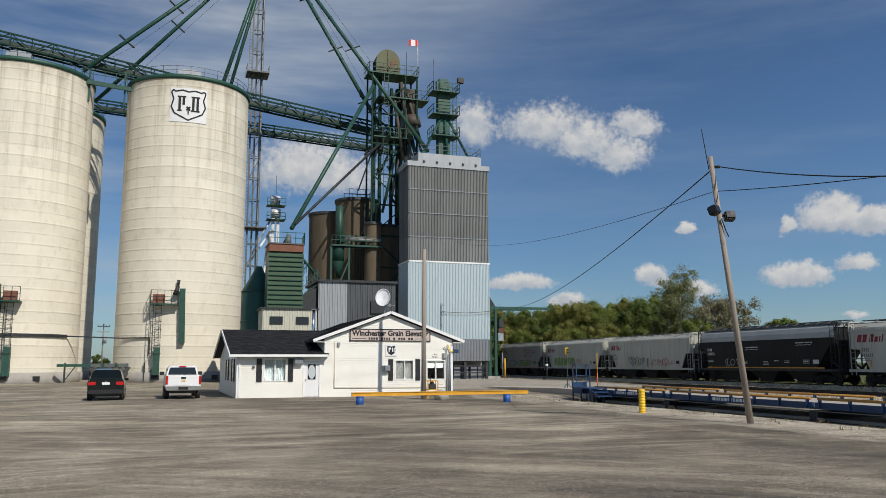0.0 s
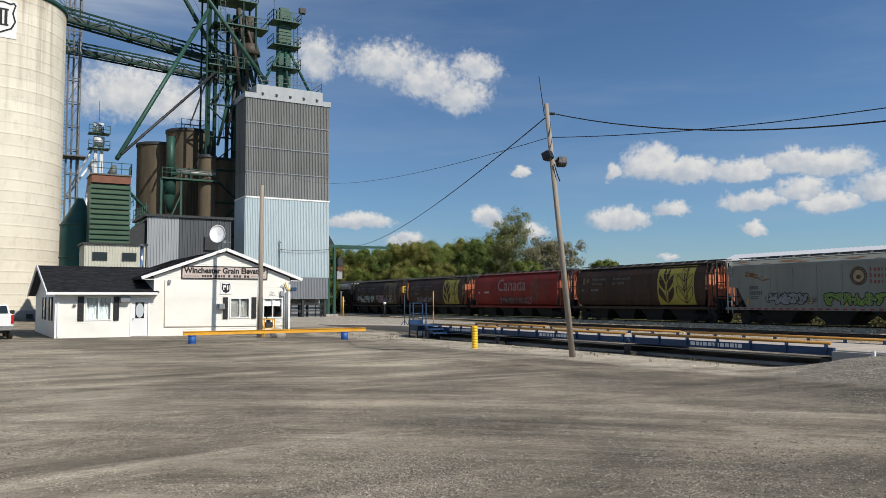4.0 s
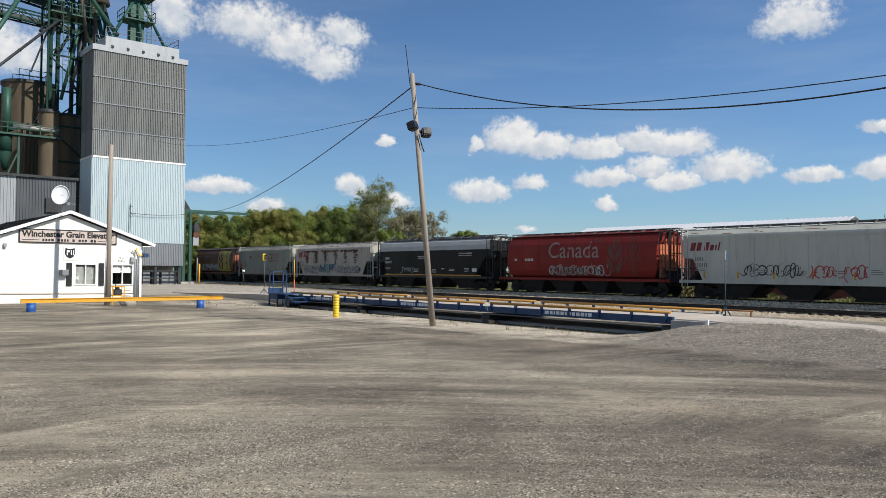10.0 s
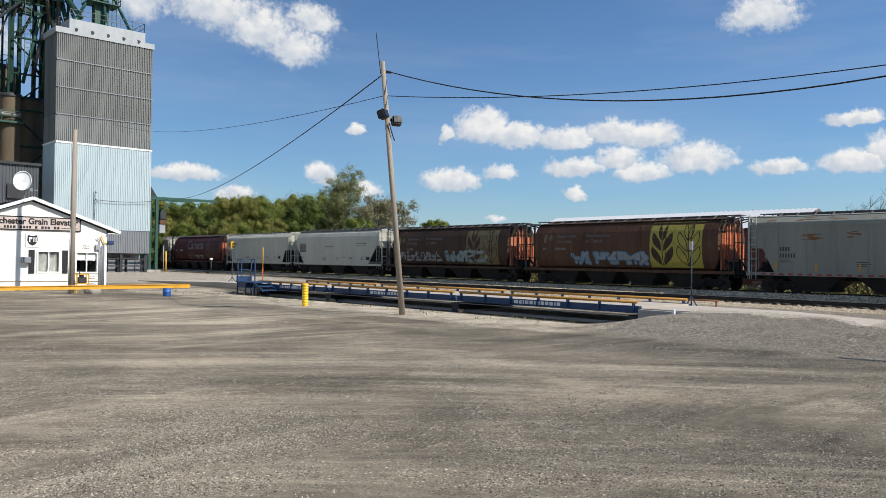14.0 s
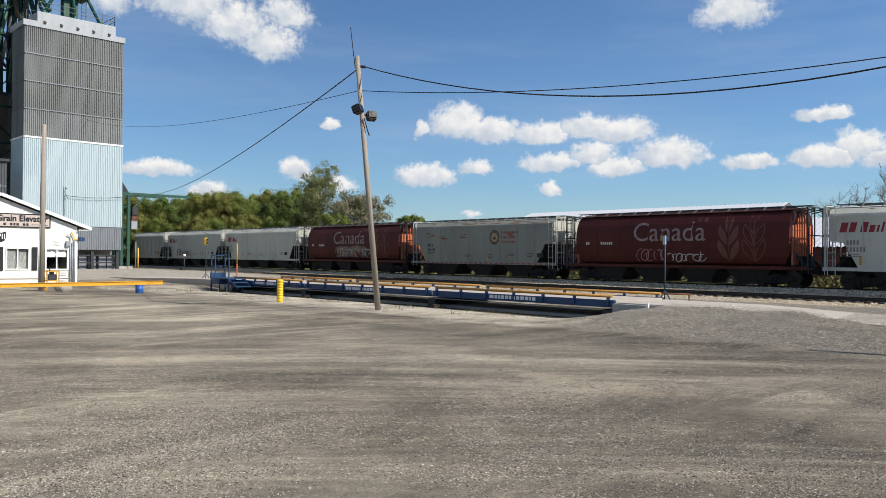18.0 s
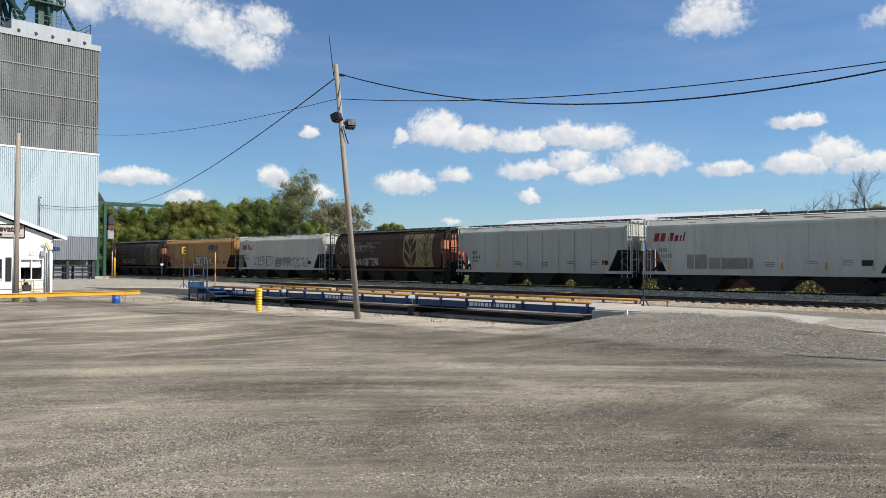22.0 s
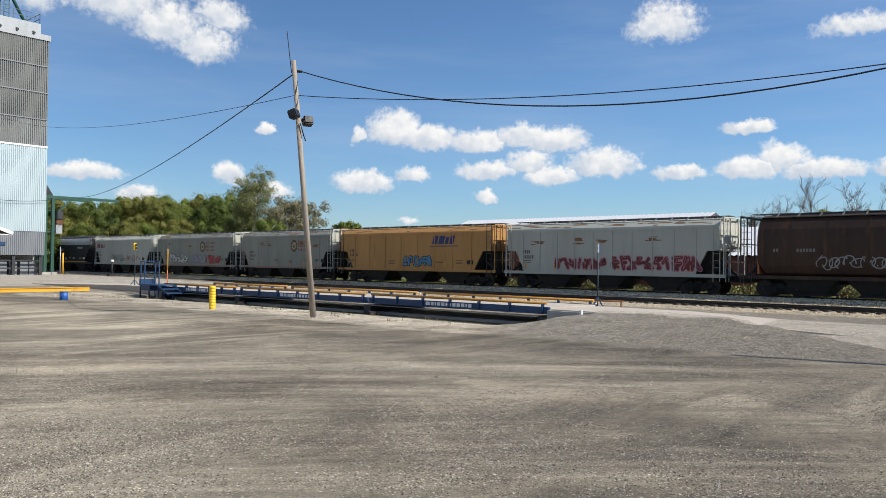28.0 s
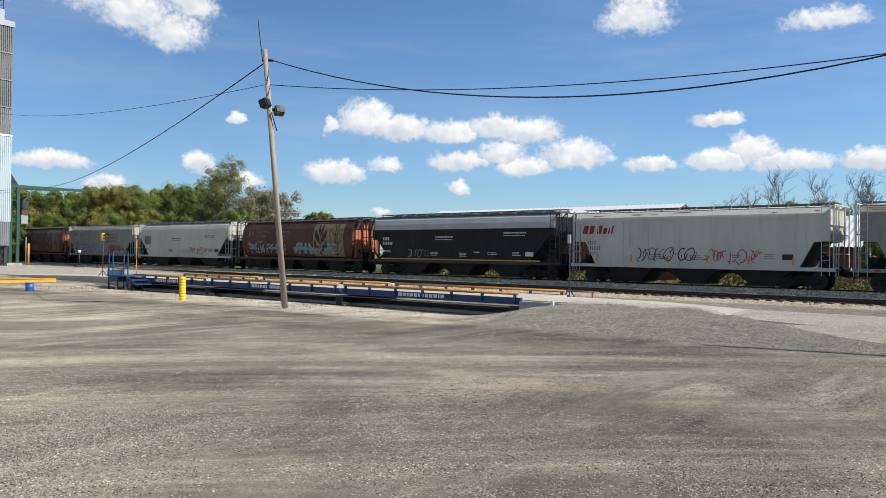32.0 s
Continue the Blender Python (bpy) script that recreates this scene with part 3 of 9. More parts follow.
    for tex, near, gain in ((stones, 0.36, 1.1), (chips, 0.46, 1.0)):
        cc = node(nt, "ShaderNodeSeparateColor")
        nt.links.new(tex.outputs["Color"], cc.inputs[0])
        body = node(nt, "ShaderNodeMapRange", interpolation_type="SMOOTHSTEP")
        body.inputs["From Min"].default_value, body.inputs["From Max"].default_value, body.inputs["To Min"].default_value, body.inputs["To Max"].default_value = near - 0.14, near, 1.0, 0.0
        nt.links.new(tex.outputs["Distance"], body.inputs["Value"])
        val = ramp(cc.outputs[1], (0.0, (0.08,) * 3), (0.22, (0.22,) * 3), (0.34, (0.36,) * 3), (0.66, (0.38,) * 3), (0.84, (0.52,) * 3), (1.0, (0.95,) * 3))
        k = mth("ADD", k, mth("MULTIPLY", mth("MULTIPLY", mth("SUBTRACT", mth("MULTIPLY", val, 2.7), 1.0), gain * 1.6), mth("MULTIPLY", body.outputs[0], drift.outputs[0])))
    k = mth("MAXIMUM", k, 0.18)
    # wear across the yard: pale dust by the office, a pale turning lane, newer dark tarmac along the verge
    edge_x = mth("ADD", sp.outputs[0], mth("MULTIPLY", mth("SUBTRACT", nz(0.16, 4.0, 0.6), 0.5), 3.0))
    across = node(nt, "ShaderNodeMapRange")
    across.inputs["From Min"].default_value, across.inputs["From Max"].default_value = -6.0, 22.0
    nt.links.new(edge_x, across.inputs["Value"])
    wear = ramp(across.outputs[0], *[((q + 6) / 28, (v, v, v)) for q, v in ((-5, 0.66), (1, 0.58), (5.5, 0.48), (8.5, 0.51), (11.6, 0.60), (13.4, 0.50), (15.4, 0.37), (17.2, 0.37), (18.4, 0.52))])
    k = mth("MULTIPLY", mth("MULTIPLY", k, wear), 2.0)
    along = node(nt, "ShaderNodeMapRange")
    along.inputs["From Min"].default_value, along.inputs["From Max"].default_value = -6.0, 44.0
    nt.links.new(sp.outputs[1], along.inputs["Value"])
    k = mth("MULTIPLY", mth("MULTIPLY", k, ramp(along.outputs[0], *[((q + 6) / 50, (v, v, v)) for q, v in ((-5, 0.45), (4, 0.43), (8, 0.48), (13, 0.565), (22, 0.605), (32, 0.58), (42, 0.5))])), 2.0)
    mul = node(nt, "ShaderNodeVectorMath", operation="SCALE")
    nt.links.new(col, mul.inputs[0])
    nt.links.new(k, mul.inputs["Scale"])
    nt.links.new(mul.outputs[0], bs.inputs["Base Color"])
    bs.inputs["Roughness"].default_value = 0.92
    bs.inputs["Specular IOR Level"].default_value = 0.25
    bp = node(nt, "ShaderNodeBump", Strength=0.7, Distance=0.02)
    nt.links.new(mth("SUBTRACT", mth("MULTIPLY", grit, 0.9), mth("MULTIPLY", mth("MULTIPLY", mth("ADD", stones.outputs["Distance"], chips.outputs["Distance"]), 0.7), drift.outputs[0])), bp.inputs["Height"])
    nt.links.new(bp.outputs[0], bs.inputs["Normal"])
    return m


M["yard"] = yard_material()


def gravel(name, a, b, c, scale=14.0):
    m, nt, bs = principled(name)
    co = node(nt, "ShaderNodeTexCoord")
    v = node(nt, "ShaderNodeTexVoronoi", Scale=scale)
    nt.links.new(co.outputs["Object"], v.inputs["Vector"])
    n = node(nt, "ShaderNodeTexNoise", Scale=0.8, Detail=6.0, Roughness=0.7)
    nt.links.new(co.outputs["Object"], n.inputs["Vector"])
    sx = node(nt, "ShaderNodeSeparateColor")
    nt.links.new(v.outputs["Color"], sx.inputs[0])
    ad = node(nt, "ShaderNodeMath", operation="ADD")
    nt.links.new(sx.outputs[0], ad.inputs[0])
    nt.links.new(n.outputs["Fac"], ad.inputs[1])
    ml = node(nt, "ShaderNodeMath", operation="MULTIPLY")
    ml.inputs[1].default_value = 0.5
    nt.links.new(ad.outputs[0], ml.inputs[0])
    ramp = node(nt, "ShaderNodeValToRGB")
    e = ramp.color_ramp.elements
    e[0].position, e[0].color, e[1].position, e[1].color = 0.15, (*a, 1), 0.85, (*c, 1)
    k = e.new(0.5)
    k.color = (*b, 1)
    nt.links.new(ml.outputs[0], ramp.inputs["Fac"])
    nt.links.new(ramp.outputs[0], bs.inputs["Base Color"])
    bs.inputs["Roughness"].default_value = 0.95
    bs.inputs["Specular IOR Level"].default_value = 0.25
    bp = node(nt, "ShaderNodeBump", Strength=0.9, Distance=0.05)
    nt.links.new(v.outputs["Distance"], bp.inputs["Height"])
    nt.links.new(bp.outputs[0], bs.inputs["Normal"])
    return m


M["ballast"] = gravel("ballast", (0.18, 0.152, 0.114), (0.40, 0.345, 0.265), (0.64, 0.565, 0.45), 14.0)
# one dark colour for oil stains and the shade beneath the train
M["ballast_oily_shaded"] = gravel("ballast_oily_shaded", (0.045, 0.038, 0.031), (0.10, 0.086, 0.069), (0.22, 0.19, 0.15), 14.0)

# ---- mesh helpers ----
def face(bm, pts):
    return bm.faces.new([bm.verts.new(p) for p in pts])


def box(bm, x0, x1, y0, y1, z0, z1):
    v = [bm.verts.new((x, y, z)) for z in (z0, z1) for y in (y0, y1) for x in (x0, x1)]
    for f in ((0, 2, 3, 1), (4, 5, 7, 6), (0, 1, 5, 4), (2, 6, 7, 3), (0, 4, 6, 2), (1, 3, 7, 5)):
        bm.faces.new([v[i] for i in f])


def bar(bm, p, q, w, h=None, up=(0, 0, 1)):
    """A square bar from p to q."""
    h = h or w
    p, q = Vector(p), Vector(q)
    d = (q - p).normalized()
    u = Vector(up)
    if abs(d.dot(u)) > 0.98:
        u = Vector((1, 0, 0))
    s = d.cross(u).normalized() * (w / 2)
    t = s.cross(d).normalized() * (h / 2)
    a = [bm.verts.new(c + e) for c in (p, q) for e in (s + t, -s + t, -s - t, s - t)]
    for f in ((3, 2, 1, 0), (4, 5, 6, 7), (0, 1, 5, 4), (1, 2, 6, 5), (2, 3, 7, 6), (3, 0, 4, 7)):
        bm.faces.new([a[i] for i in f])


def tube(bm, p, q, r, r2=None, seg=10, caps=True):
    r2 = r if r2 is None else r2
    p, q = Vector(p), Vector(q)
    d = (q - p).normalized()
    u = Vector((0, 0, 1)) if abs(d.z) < 0.95 else Vector((1, 0, 0))
    s = d.cross(u).normalized()
    t = s.cross(d).normalized()
    ra = [bm.verts.new(p + (s * math.cos(a) + t * math.sin(a)) * r) for a in (2 * math.pi * i / seg for i in range(seg))]
    rb = [bm.verts.new(q + (s * math.cos(a) + t * math.sin(a)) * r2) for a in (2 * math.pi * i / seg for i in range(seg))]
    for i in range(seg):
        f = bm.faces.new([ra[i], rb[i], rb[(i + 1) % seg], ra[(i + 1) % seg]])
        f.smooth = True
    if caps:
        bm.faces.new(ra)
        bm.faces.new(rb[::-1])


def lathe(bm, prof, seg=48, a0=0.0, a1=2 * math.pi, smooth=True):
    """Turns a profile of (radius, z) round the z axis."""
    full = abs(a1 - a0 - 2 * math.pi) < 1e-6
    n = seg if full else seg + 1
    rings = [[bm.verts.new((r * math.cos(a0 + (a1 - a0) * i / seg), r * math.sin(a0 + (a1 - a0) * i / seg), z)) for i in range(n)] for r, z in prof]
    for j in range(len(prof) - 1):
        for i in range(seg):
            k = (i + 1) % n
            f = bm.faces.new([rings[j][i], rings[j][k], rings[j + 1][k], rings[j + 1][i]])
            f.smooth = smooth


def extrude_poly(bm, pts, axis, a, b):
    """A prism: pts are (u, v) in the plane across the axis, from a to b along it."""
    def place(u, v, w):
        return {"x": (w, u, v), "y": (u, w, v), "z": (u, v, w)}[axis]
    lo = [bm.verts.new(place(u, v, a)) for u, v in pts]
    hi = [bm.verts.new(place(u, v, b)) for u, v in pts]
    bm.faces.new(lo)
    bm.faces.new(hi[::-1])
    for i in range(len(pts)):
        k = (i + 1) % len(pts)
        bm.faces.new([lo[i], hi[i], hi[k], lo[k]])


def corrugated(bm, p, q, z0, z1, pitch=0.3, depth=0.05, out=(0, -1)):
    """Upright ribbed sheet from p to q (plan points), ribs standing towards out."""
    p, q, o = Vector(p), Vector(q), Vector(out)
    n = max(2, int((q - p).length / pitch))
    line = []
    for i in range(n):
        for f, h in ((0.0, 0), (0.28, 0), (0.42, 1), (0.86, 1)):
            line.append(p.lerp(q, (i + f) / n) + o * (h * depth))
    line.append(q)
    lo = [bm.verts.new((c.x, c.y, z0)) for c in line]
    hi = [bm.verts.new((c.x, c.y, z1)) for c in line]
    for i in range(len(line) - 1):
        bm.faces.new([lo[i], lo[i + 1], hi[i + 1], hi[i]])


def finish(bm, name, mat, bevel=0.0):
    bmesh.ops.recalc_face_normals(bm, faces=bm.faces)
    if bevel:
        bmesh.ops.bevel(bm, geom=[e for e in bm.edges if len(e.link_faces) == 2 and e.calc_face_angle(0) > 0.6], offset=bevel, segments=2, affect="EDGES", clamp_overlap=True)
    me = bpy.data.meshes.new(name)
    bm.to_mesh(me)
    bm.free()
    me.materials.append(mat)
    return me


def part(name, bm, mat, parent, label="", bevel=0.0):
    ob = new(name, finish(bm, name, mat, bevel))
    ob.parent = parent
    if label:
        tagged(ob, label)
    return ob


def thing(name, at, label, category, group="", kind="", rz=0.0):
    ob = new(name)
    ob.empty_display_size = 0.2
    ob.matrix_basis = pose(*at, 0, 0, rz)
    return tagged(ob, label, category, group, kind)


def setting(name, bm, mat, label, category="", kind="structure", bevel=0.0):
    ob = new(name, finish(bm, name, mat, bevel))
    return tagged(ob, label, category or name, kind=kind)


def B():
    return bmesh.new()


def boxes(*rows):
    bm = bmesh.new()
    for r in rows:
        box(bm, *r)
    return bm


def tubes(*rows, seg=10):
    bm = bmesh.new()
    for r in rows:
        tube(bm, *r, seg=seg)
    return bm


def bars(*rows):
    bm = bmesh.new()
    for r in rows:
        bar(bm, *r)
    return bm


TEXTS = {}


def text_mesh(words, size, depth=0.004, shear=0.0, weight=0.0):
    """Lettering as a mesh in its own x-y plane, from its left end, on its base line."""
    key = (words, size, shear, weight)
    if key not in TEXTS:
        cu = bpy.data.curves.new("lettering", "FONT")
        cu.body, cu.size, cu.extrude, cu.shear, cu.resolution_u, cu.offset = words, size, depth, shear, 3, weight
        ob = bpy.data.objects.new("lettering", cu)
        scene.collection.objects.link(ob)
        dg = bpy.context.evaluated_depsgraph_get()
        me = bpy.data.meshes.new_from_object(ob.evaluated_get(dg))
        bpy.data.objects.remove(ob)
        TEXTS[key] = me
    return TEXTS[key].copy()


def lettering(name, words, size, mat, parent, m, label="", shear=0.0, weight=0.0):
    me = text_mesh(words, size, 0.004, shear, weight)
    me.materials.clear()
    me.materials.append(mat)
    ob = new(name, me)
    ob.parent = parent
    ob.matrix_basis = m
    if label:
        tagged(ob, label)
    return ob


def sag_wire(name, p, q, sag, r, label, n=28):
    bm = B()
    p, q = Vector(p), Vector(q)
    pts = [p.lerp(q, i / n) - Vector((0, 0, 4 * sag * (i / n) * (1 - i / n))) for i in range(n + 1)]
    side = (q - p).cross(Vector((0, 0, 1))).normalized()
    rings = [[bm.verts.new(c + side * (r * math.cos(a)) + Vector((0, 0, r * math.sin(a)))) for a in (k * math.pi / 3 for k in range(6))] for c in pts]
    for a, b in zip(rings, rings[1:]):
        for k in range(6):
            bm.faces.new([a[k], b[k], b[(k + 1) % 6], a[(k + 1) % 6]])
    ob = new(name, finish(bm, name, M["wire"]))
    return tagged(ob, label, "cable")


def railing(bm, pts, h=1.05, r=0.025, posts=1.5, rails=(0.5, 1.0)):
    for a, b in zip(pts, pts[1:]):
        a, b = Vector(a), Vector(b)
        n = max(1, round((b - a).length / posts))
        for i in range(n + 1):
            c = a.lerp(b, i / n)
            bar(bm, c, c + Vector((0, 0, h)), r * 2)
        for k in rails:
            bar(bm, a + Vector((0, 0, h * k)), b + Vector((0, 0, h * k)), r * 2)


def ladder(bm, x, y, z0, z1, w=0.45, axis="x", r=0.03, step=0.3):
    dx, dy = (w / 2, 0) if axis == "x" else (0, w / 2)
    for s in (-1, 1):
        bar(bm, (x + s * dx, y + s * dy, z0), (x + s * dx, y + s * dy, z1), r * 1.6)
    z = z0 + step
    while z < z1:
        bar(bm, (x - dx, y - dy, z), (x + dx, y + dy, z), r)
        z += step

# ---- ground ----
TRACK_K = 0.03                       # the tracks bear a little towards +X as they go away


def main_x(y):
    return 45.26 + TRACK_K * y       # middle of the running line


def side_x(y):
    return 41.0 + TRACK_K * (y - 18)  # middle of the siding


RAIL_Z, SIDE_Z = 0.35, 0.11


def smooth(a, b, x):
    t = min(max((x - a) / (b - a), 0.0), 1.0)  # b below a gives a falling edge
    return t * t * (3 - 2 * t)


def gz(x, y):
    """Height of the ground."""
    z = 0.03 * math.sin(x * 0.21 + 1) * math.sin(y * 0.17) * (1 - smooth(40, 90, math.hypot(x, y)))
    if 12 < x < 60 and -120 < y < 400:
        rel = x - (side_x(y) - 41.0)
        z -= 0.13 * smooth(33, 37, rel)
        if y > 48:
            z += 0.20 * smooth(48, 75, y) * smooth(14, 30, x)
        # hollow in which the weighbridge sits
        pit = smooth(20.2, 22.6, x) * (1 - smooth(27.6, 29.5, x)) * smooth(14.2, 15.8, y) * (1 - smooth(42.0, 46.5, y))
        z -= 0.30 * pit
        # heap of crushed stone beside the ramp
        edge = 21.2 + 2.9 * smooth(4.0, 10.0, y)
        m = smooth(18.2, 22.0, x) * (1 - smooth(edge, edge + 0.6, x)) * smooth(2.0, 9.0, y) * (1 - smooth(13.6, 16.2, y))
        z += 0.36 * m * (0.92 + 0.08 * math.sin(x * 3.1 + y * 2.3))
        r = smooth(23.6, 24.4, x) * (1 - smooth(27.6, 28.6, x)) * (1 - smooth(4.0, 11.0, abs(y - 8)))
        z += 0.22 * r * smooth(-4, 8, y) * (1 - smooth(14.5, 15.0, y))
    return z


def spaced(stops):
    out = []
    for a, b, step in stops:
        n = max(1, round((b - a) / step))
        out += [a + (b - a) * i / n for i in range(n)]
    return out + [stops[-1][1]]


def zones(x, y):
    """Shares of crushed stone, dirt, pale gravel and dark hollow at a place."""
    if not (10 < x < 60 and -120 < y < 130):
        return 0.0, 0.0, 0.0, 0.0
    rel = x - (side_x(y) - 41.0)
    heap = smooth(16.6, 19.8, x) * (1 - smooth(24.0, 24.5, x)) * smooth(-1.0, 5.0, y) * (1 - smooth(14.5, 16.5, y))
    dirt = smooth(15.8, 18.2, x) * (1 - smooth(22.6, 23.6, x)) * smooth(12.5, 16.0, y) * (1 - smooth(46, 50, y))
    heap = max(heap, smooth(27.8, 29.2, x) * (1 - smooth(36.0, 38, rel)) * smooth(-100, -60, y) * (1 - smooth(60, 80, y)) * 0.9)
    # the gravel lane leaves the slab and widens as it sweeps round
    near_edge = 20.9 + 2.9 * smooth(3.5, 10.0, y) - 0.25 * max(0.0, 3 - y)
    far_edge = 30.4 + 2.2 * smooth(9.0, 15.0, y)
    pale = smooth(near_edge - 0.5, near_edge + 0.6, x) * (1 - smooth(far_edge - 0.4, far_edge + 0.9, x)) * (1 - smooth(14.5, 16.0, y))
    pale = max(pale, smooth(16.5, 21.0, x) * (1 - smooth(38.0, 39.5, rel)) * smooth(56, 61, y) * (1 - smooth(95, 110, y)) * 0.8)
    # darker ground in and around the weighbridge hollow
    pit_dark = smooth(21.2, 22.4, x) * (1 - smooth(27.8, 28.8, x)) * smooth(14.8, 15.8, y) * (1 - smooth(42.5, 45.5, y))
    return heap, dirt, pale, pit_dark


def ground_sheet():
    xs = spaced([(-4500, -600, 650), (-600, -60, 60), (-60, -8, 4), (-8, 16, 1.2), (16, 31, 0.4), (31, 60, 0.9), (60, 140, 8), (140, 700, 80), (700, 4500, 700)])
    ys = spaced([(-4500, -600, 650), (-600, -40, 56), (-40, -2, 2), (-2, 18, 0.4), (18, 50, 0.8), (50, 130, 2.5), (130, 700, 60), (700, 4500, 700)])
    verts = [(x, y, gz(x, y)) for y in ys for x in xs]
    nx = len(xs)
    faces, mats = [], []
    for j in range(len(ys) - 1):
        for i in range(nx - 1):
            faces.append((j * nx + i, j * nx + i + 1, (j + 1) * nx + i + 1, (j + 1) * nx + i))
            cx, cy = (xs[i] + xs[i + 1]) / 2, (ys[j] + ys[j + 1]) / 2
            mats.append(1 if cx > 50.5 or cx < -150 or cy > 170 or cy < -120 else 0)
    me = bpy.data.meshes.new("ground")
    me.from_pydata(verts, [], faces)
    me.materials.append(M["yard"])
    me.materials.append(M["field"])
    me.polygons.foreach_set("material_index", mats)
    me.polygons.foreach_set("use_smooth", [True] * len(faces))
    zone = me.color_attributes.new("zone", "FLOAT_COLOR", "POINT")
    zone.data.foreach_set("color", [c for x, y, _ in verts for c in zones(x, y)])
    ob = new("ground", me)
    tagged(ob, "worn grey tarmac yard with pale gravel streaks", "ground", kind="structure")


M["field"] = gravel("field", (0.05, 0.07, 0.025), (0.09, 0.10, 0.035), (0.15, 0.14, 0.06), 1.2)
ground_sheet()



# ---- railway ----
def strip_mesh(name, xf, half, prof, y0, y1, step, mat, label, cat):
    """A long bed along a track; prof: (offset, height) from side to side."""
    n = round((y1 - y0) / step)
    bm = B()
    rows = []
    for j in range(n + 1):
        y = y0 + (y1 - y0) * j / n
        rows.append([bm.verts.new((xf(y) + o + 0.06 * noise.noise(Vector((y * 0.7, o, 1))), y, h + 0.025 * noise.noise(Vector((o * 2, y * 0.9, 5))))) for o, h in prof])
    for a, b in zip(rows, rows[1:]):
        for i in range(len(prof) - 1):
            bm.faces.new([a[i], a[i + 1], b[i + 1], b[i]])
    return setting(name, bm, mat, label, cat)


SIDE_PROFILE = [(-4.4, -0.16), (-3.6, -0.10), (-2.4, -0.08), (-1.5, -0.09), (-1.1, -0.09), (-0.6, -0.08), (0.6, -0.07), (1.2, 0.0), (2.3, 0.20)]
strip_mesh("ballast_siding", side_x, 2.2, SIDE_PROFILE, -160, 420, 1.0, M["ballast"], "low stone ballast of the siding", "ballast")
strip_mesh("ballast_shoulder", main_x, 2.6, [(-2.7, 0.17), (-2.0, 0.24), (-1.3, 0.27)], -700, 900, 2.0, M["ballast"], "pale stone ballast between the tracks", "ballast")
strip_mesh("ballast_main", main_x, 2.6, [(-1.3, 0.27), (-1.0, 0.27), (-0.6, 0.24), (0.6, 0.24), (1.6, 0.22), (2.9, -0.1)], -700, 900, 2.0, M["ballast_oily_shaded"], "stone ballast of the running line, darkened for oil stains and the train's shade", "ballast")


def rails(name, xf, z, y0, y1, label):
    track = thing(name, (0, 0, 0), label, "railway track", kind="structure")
    for side in (-0.7525, 0.7525):
        bm = B()
        for o0, o1, a, b in ((-0.07, 0.07, z - 0.17, z - 0.15), (-0.012, 0.012, z - 0.15, z - 0.035), (-0.037, 0.037, z - 0.035, z)):
            lo = [(xf(y0) + side + o, y0, h) for o, h in ((o0, a), (o1, a), (o1, b), (o0, b))]
            hi = [(xf(y1) + side + o, y1, h) for o, h in ((o0, a), (o1, a), (o1, b), (o0, b))]
            vs, ve = [bm.verts.new(p) for p in lo], [bm.verts.new(p) for p in hi]
            bm.faces.new(vs)
            bm.faces.new(ve[::-1])
            for i in range(4):
                bm.faces.new([vs[i], ve[i], ve[(i + 1) % 4], vs[(i + 1) % 4]])
        part("rail", bm, M["rail"], track)
    return track


main_track = rails("main_track", main_x, RAIL_Z, -700, 900, "running line of brown steel rails on wooden ties")
side_track = rails("side_track", side_x, SIDE_Z, -160, 420, "rusty siding on half-buried wooden ties")


def ties():
    bm = B()
    box(bm, -1.35, 1.35, -0.125, 0.125, -0.16, 0.0)
    me = finish(bm, "tie", M["tie"], 0.015)
    rot = radians(-1.72)
    for xf, z, y0, y1, parent in ((side_x, SIDE_Z - 0.135, 2.0, 150.0, side_track), (main_x, RAIL_Z - 0.165, 2.0, 60.0, main_track)):
        y = y0
        while y < y1:
            ob = new("tie", me)
            ob.parent = parent
            ob.matrix_basis = pose(xf(y) + random.uniform(-0.12, 0.12), y, z + random.uniform(-0.02, 0.03), random.uniform(-1, 1), 0, -1.72 + random.uniform(-2.5, 2.5))
            y += 0.55 + random.uniform(-0.04, 0.04)
        far = B()
        for a, b in ((y0 - 120, y0), (y1, y1 + 250)):
            q = a
            while q < b:
                box(far, xf(q) - 1.35, xf(q) + 1.35, q - 0.115, q + 0.115, z - 0.15, z)
                q += 0.57
        part("far_ties", far, M["tie"], parent)["kind"] = "stuff"


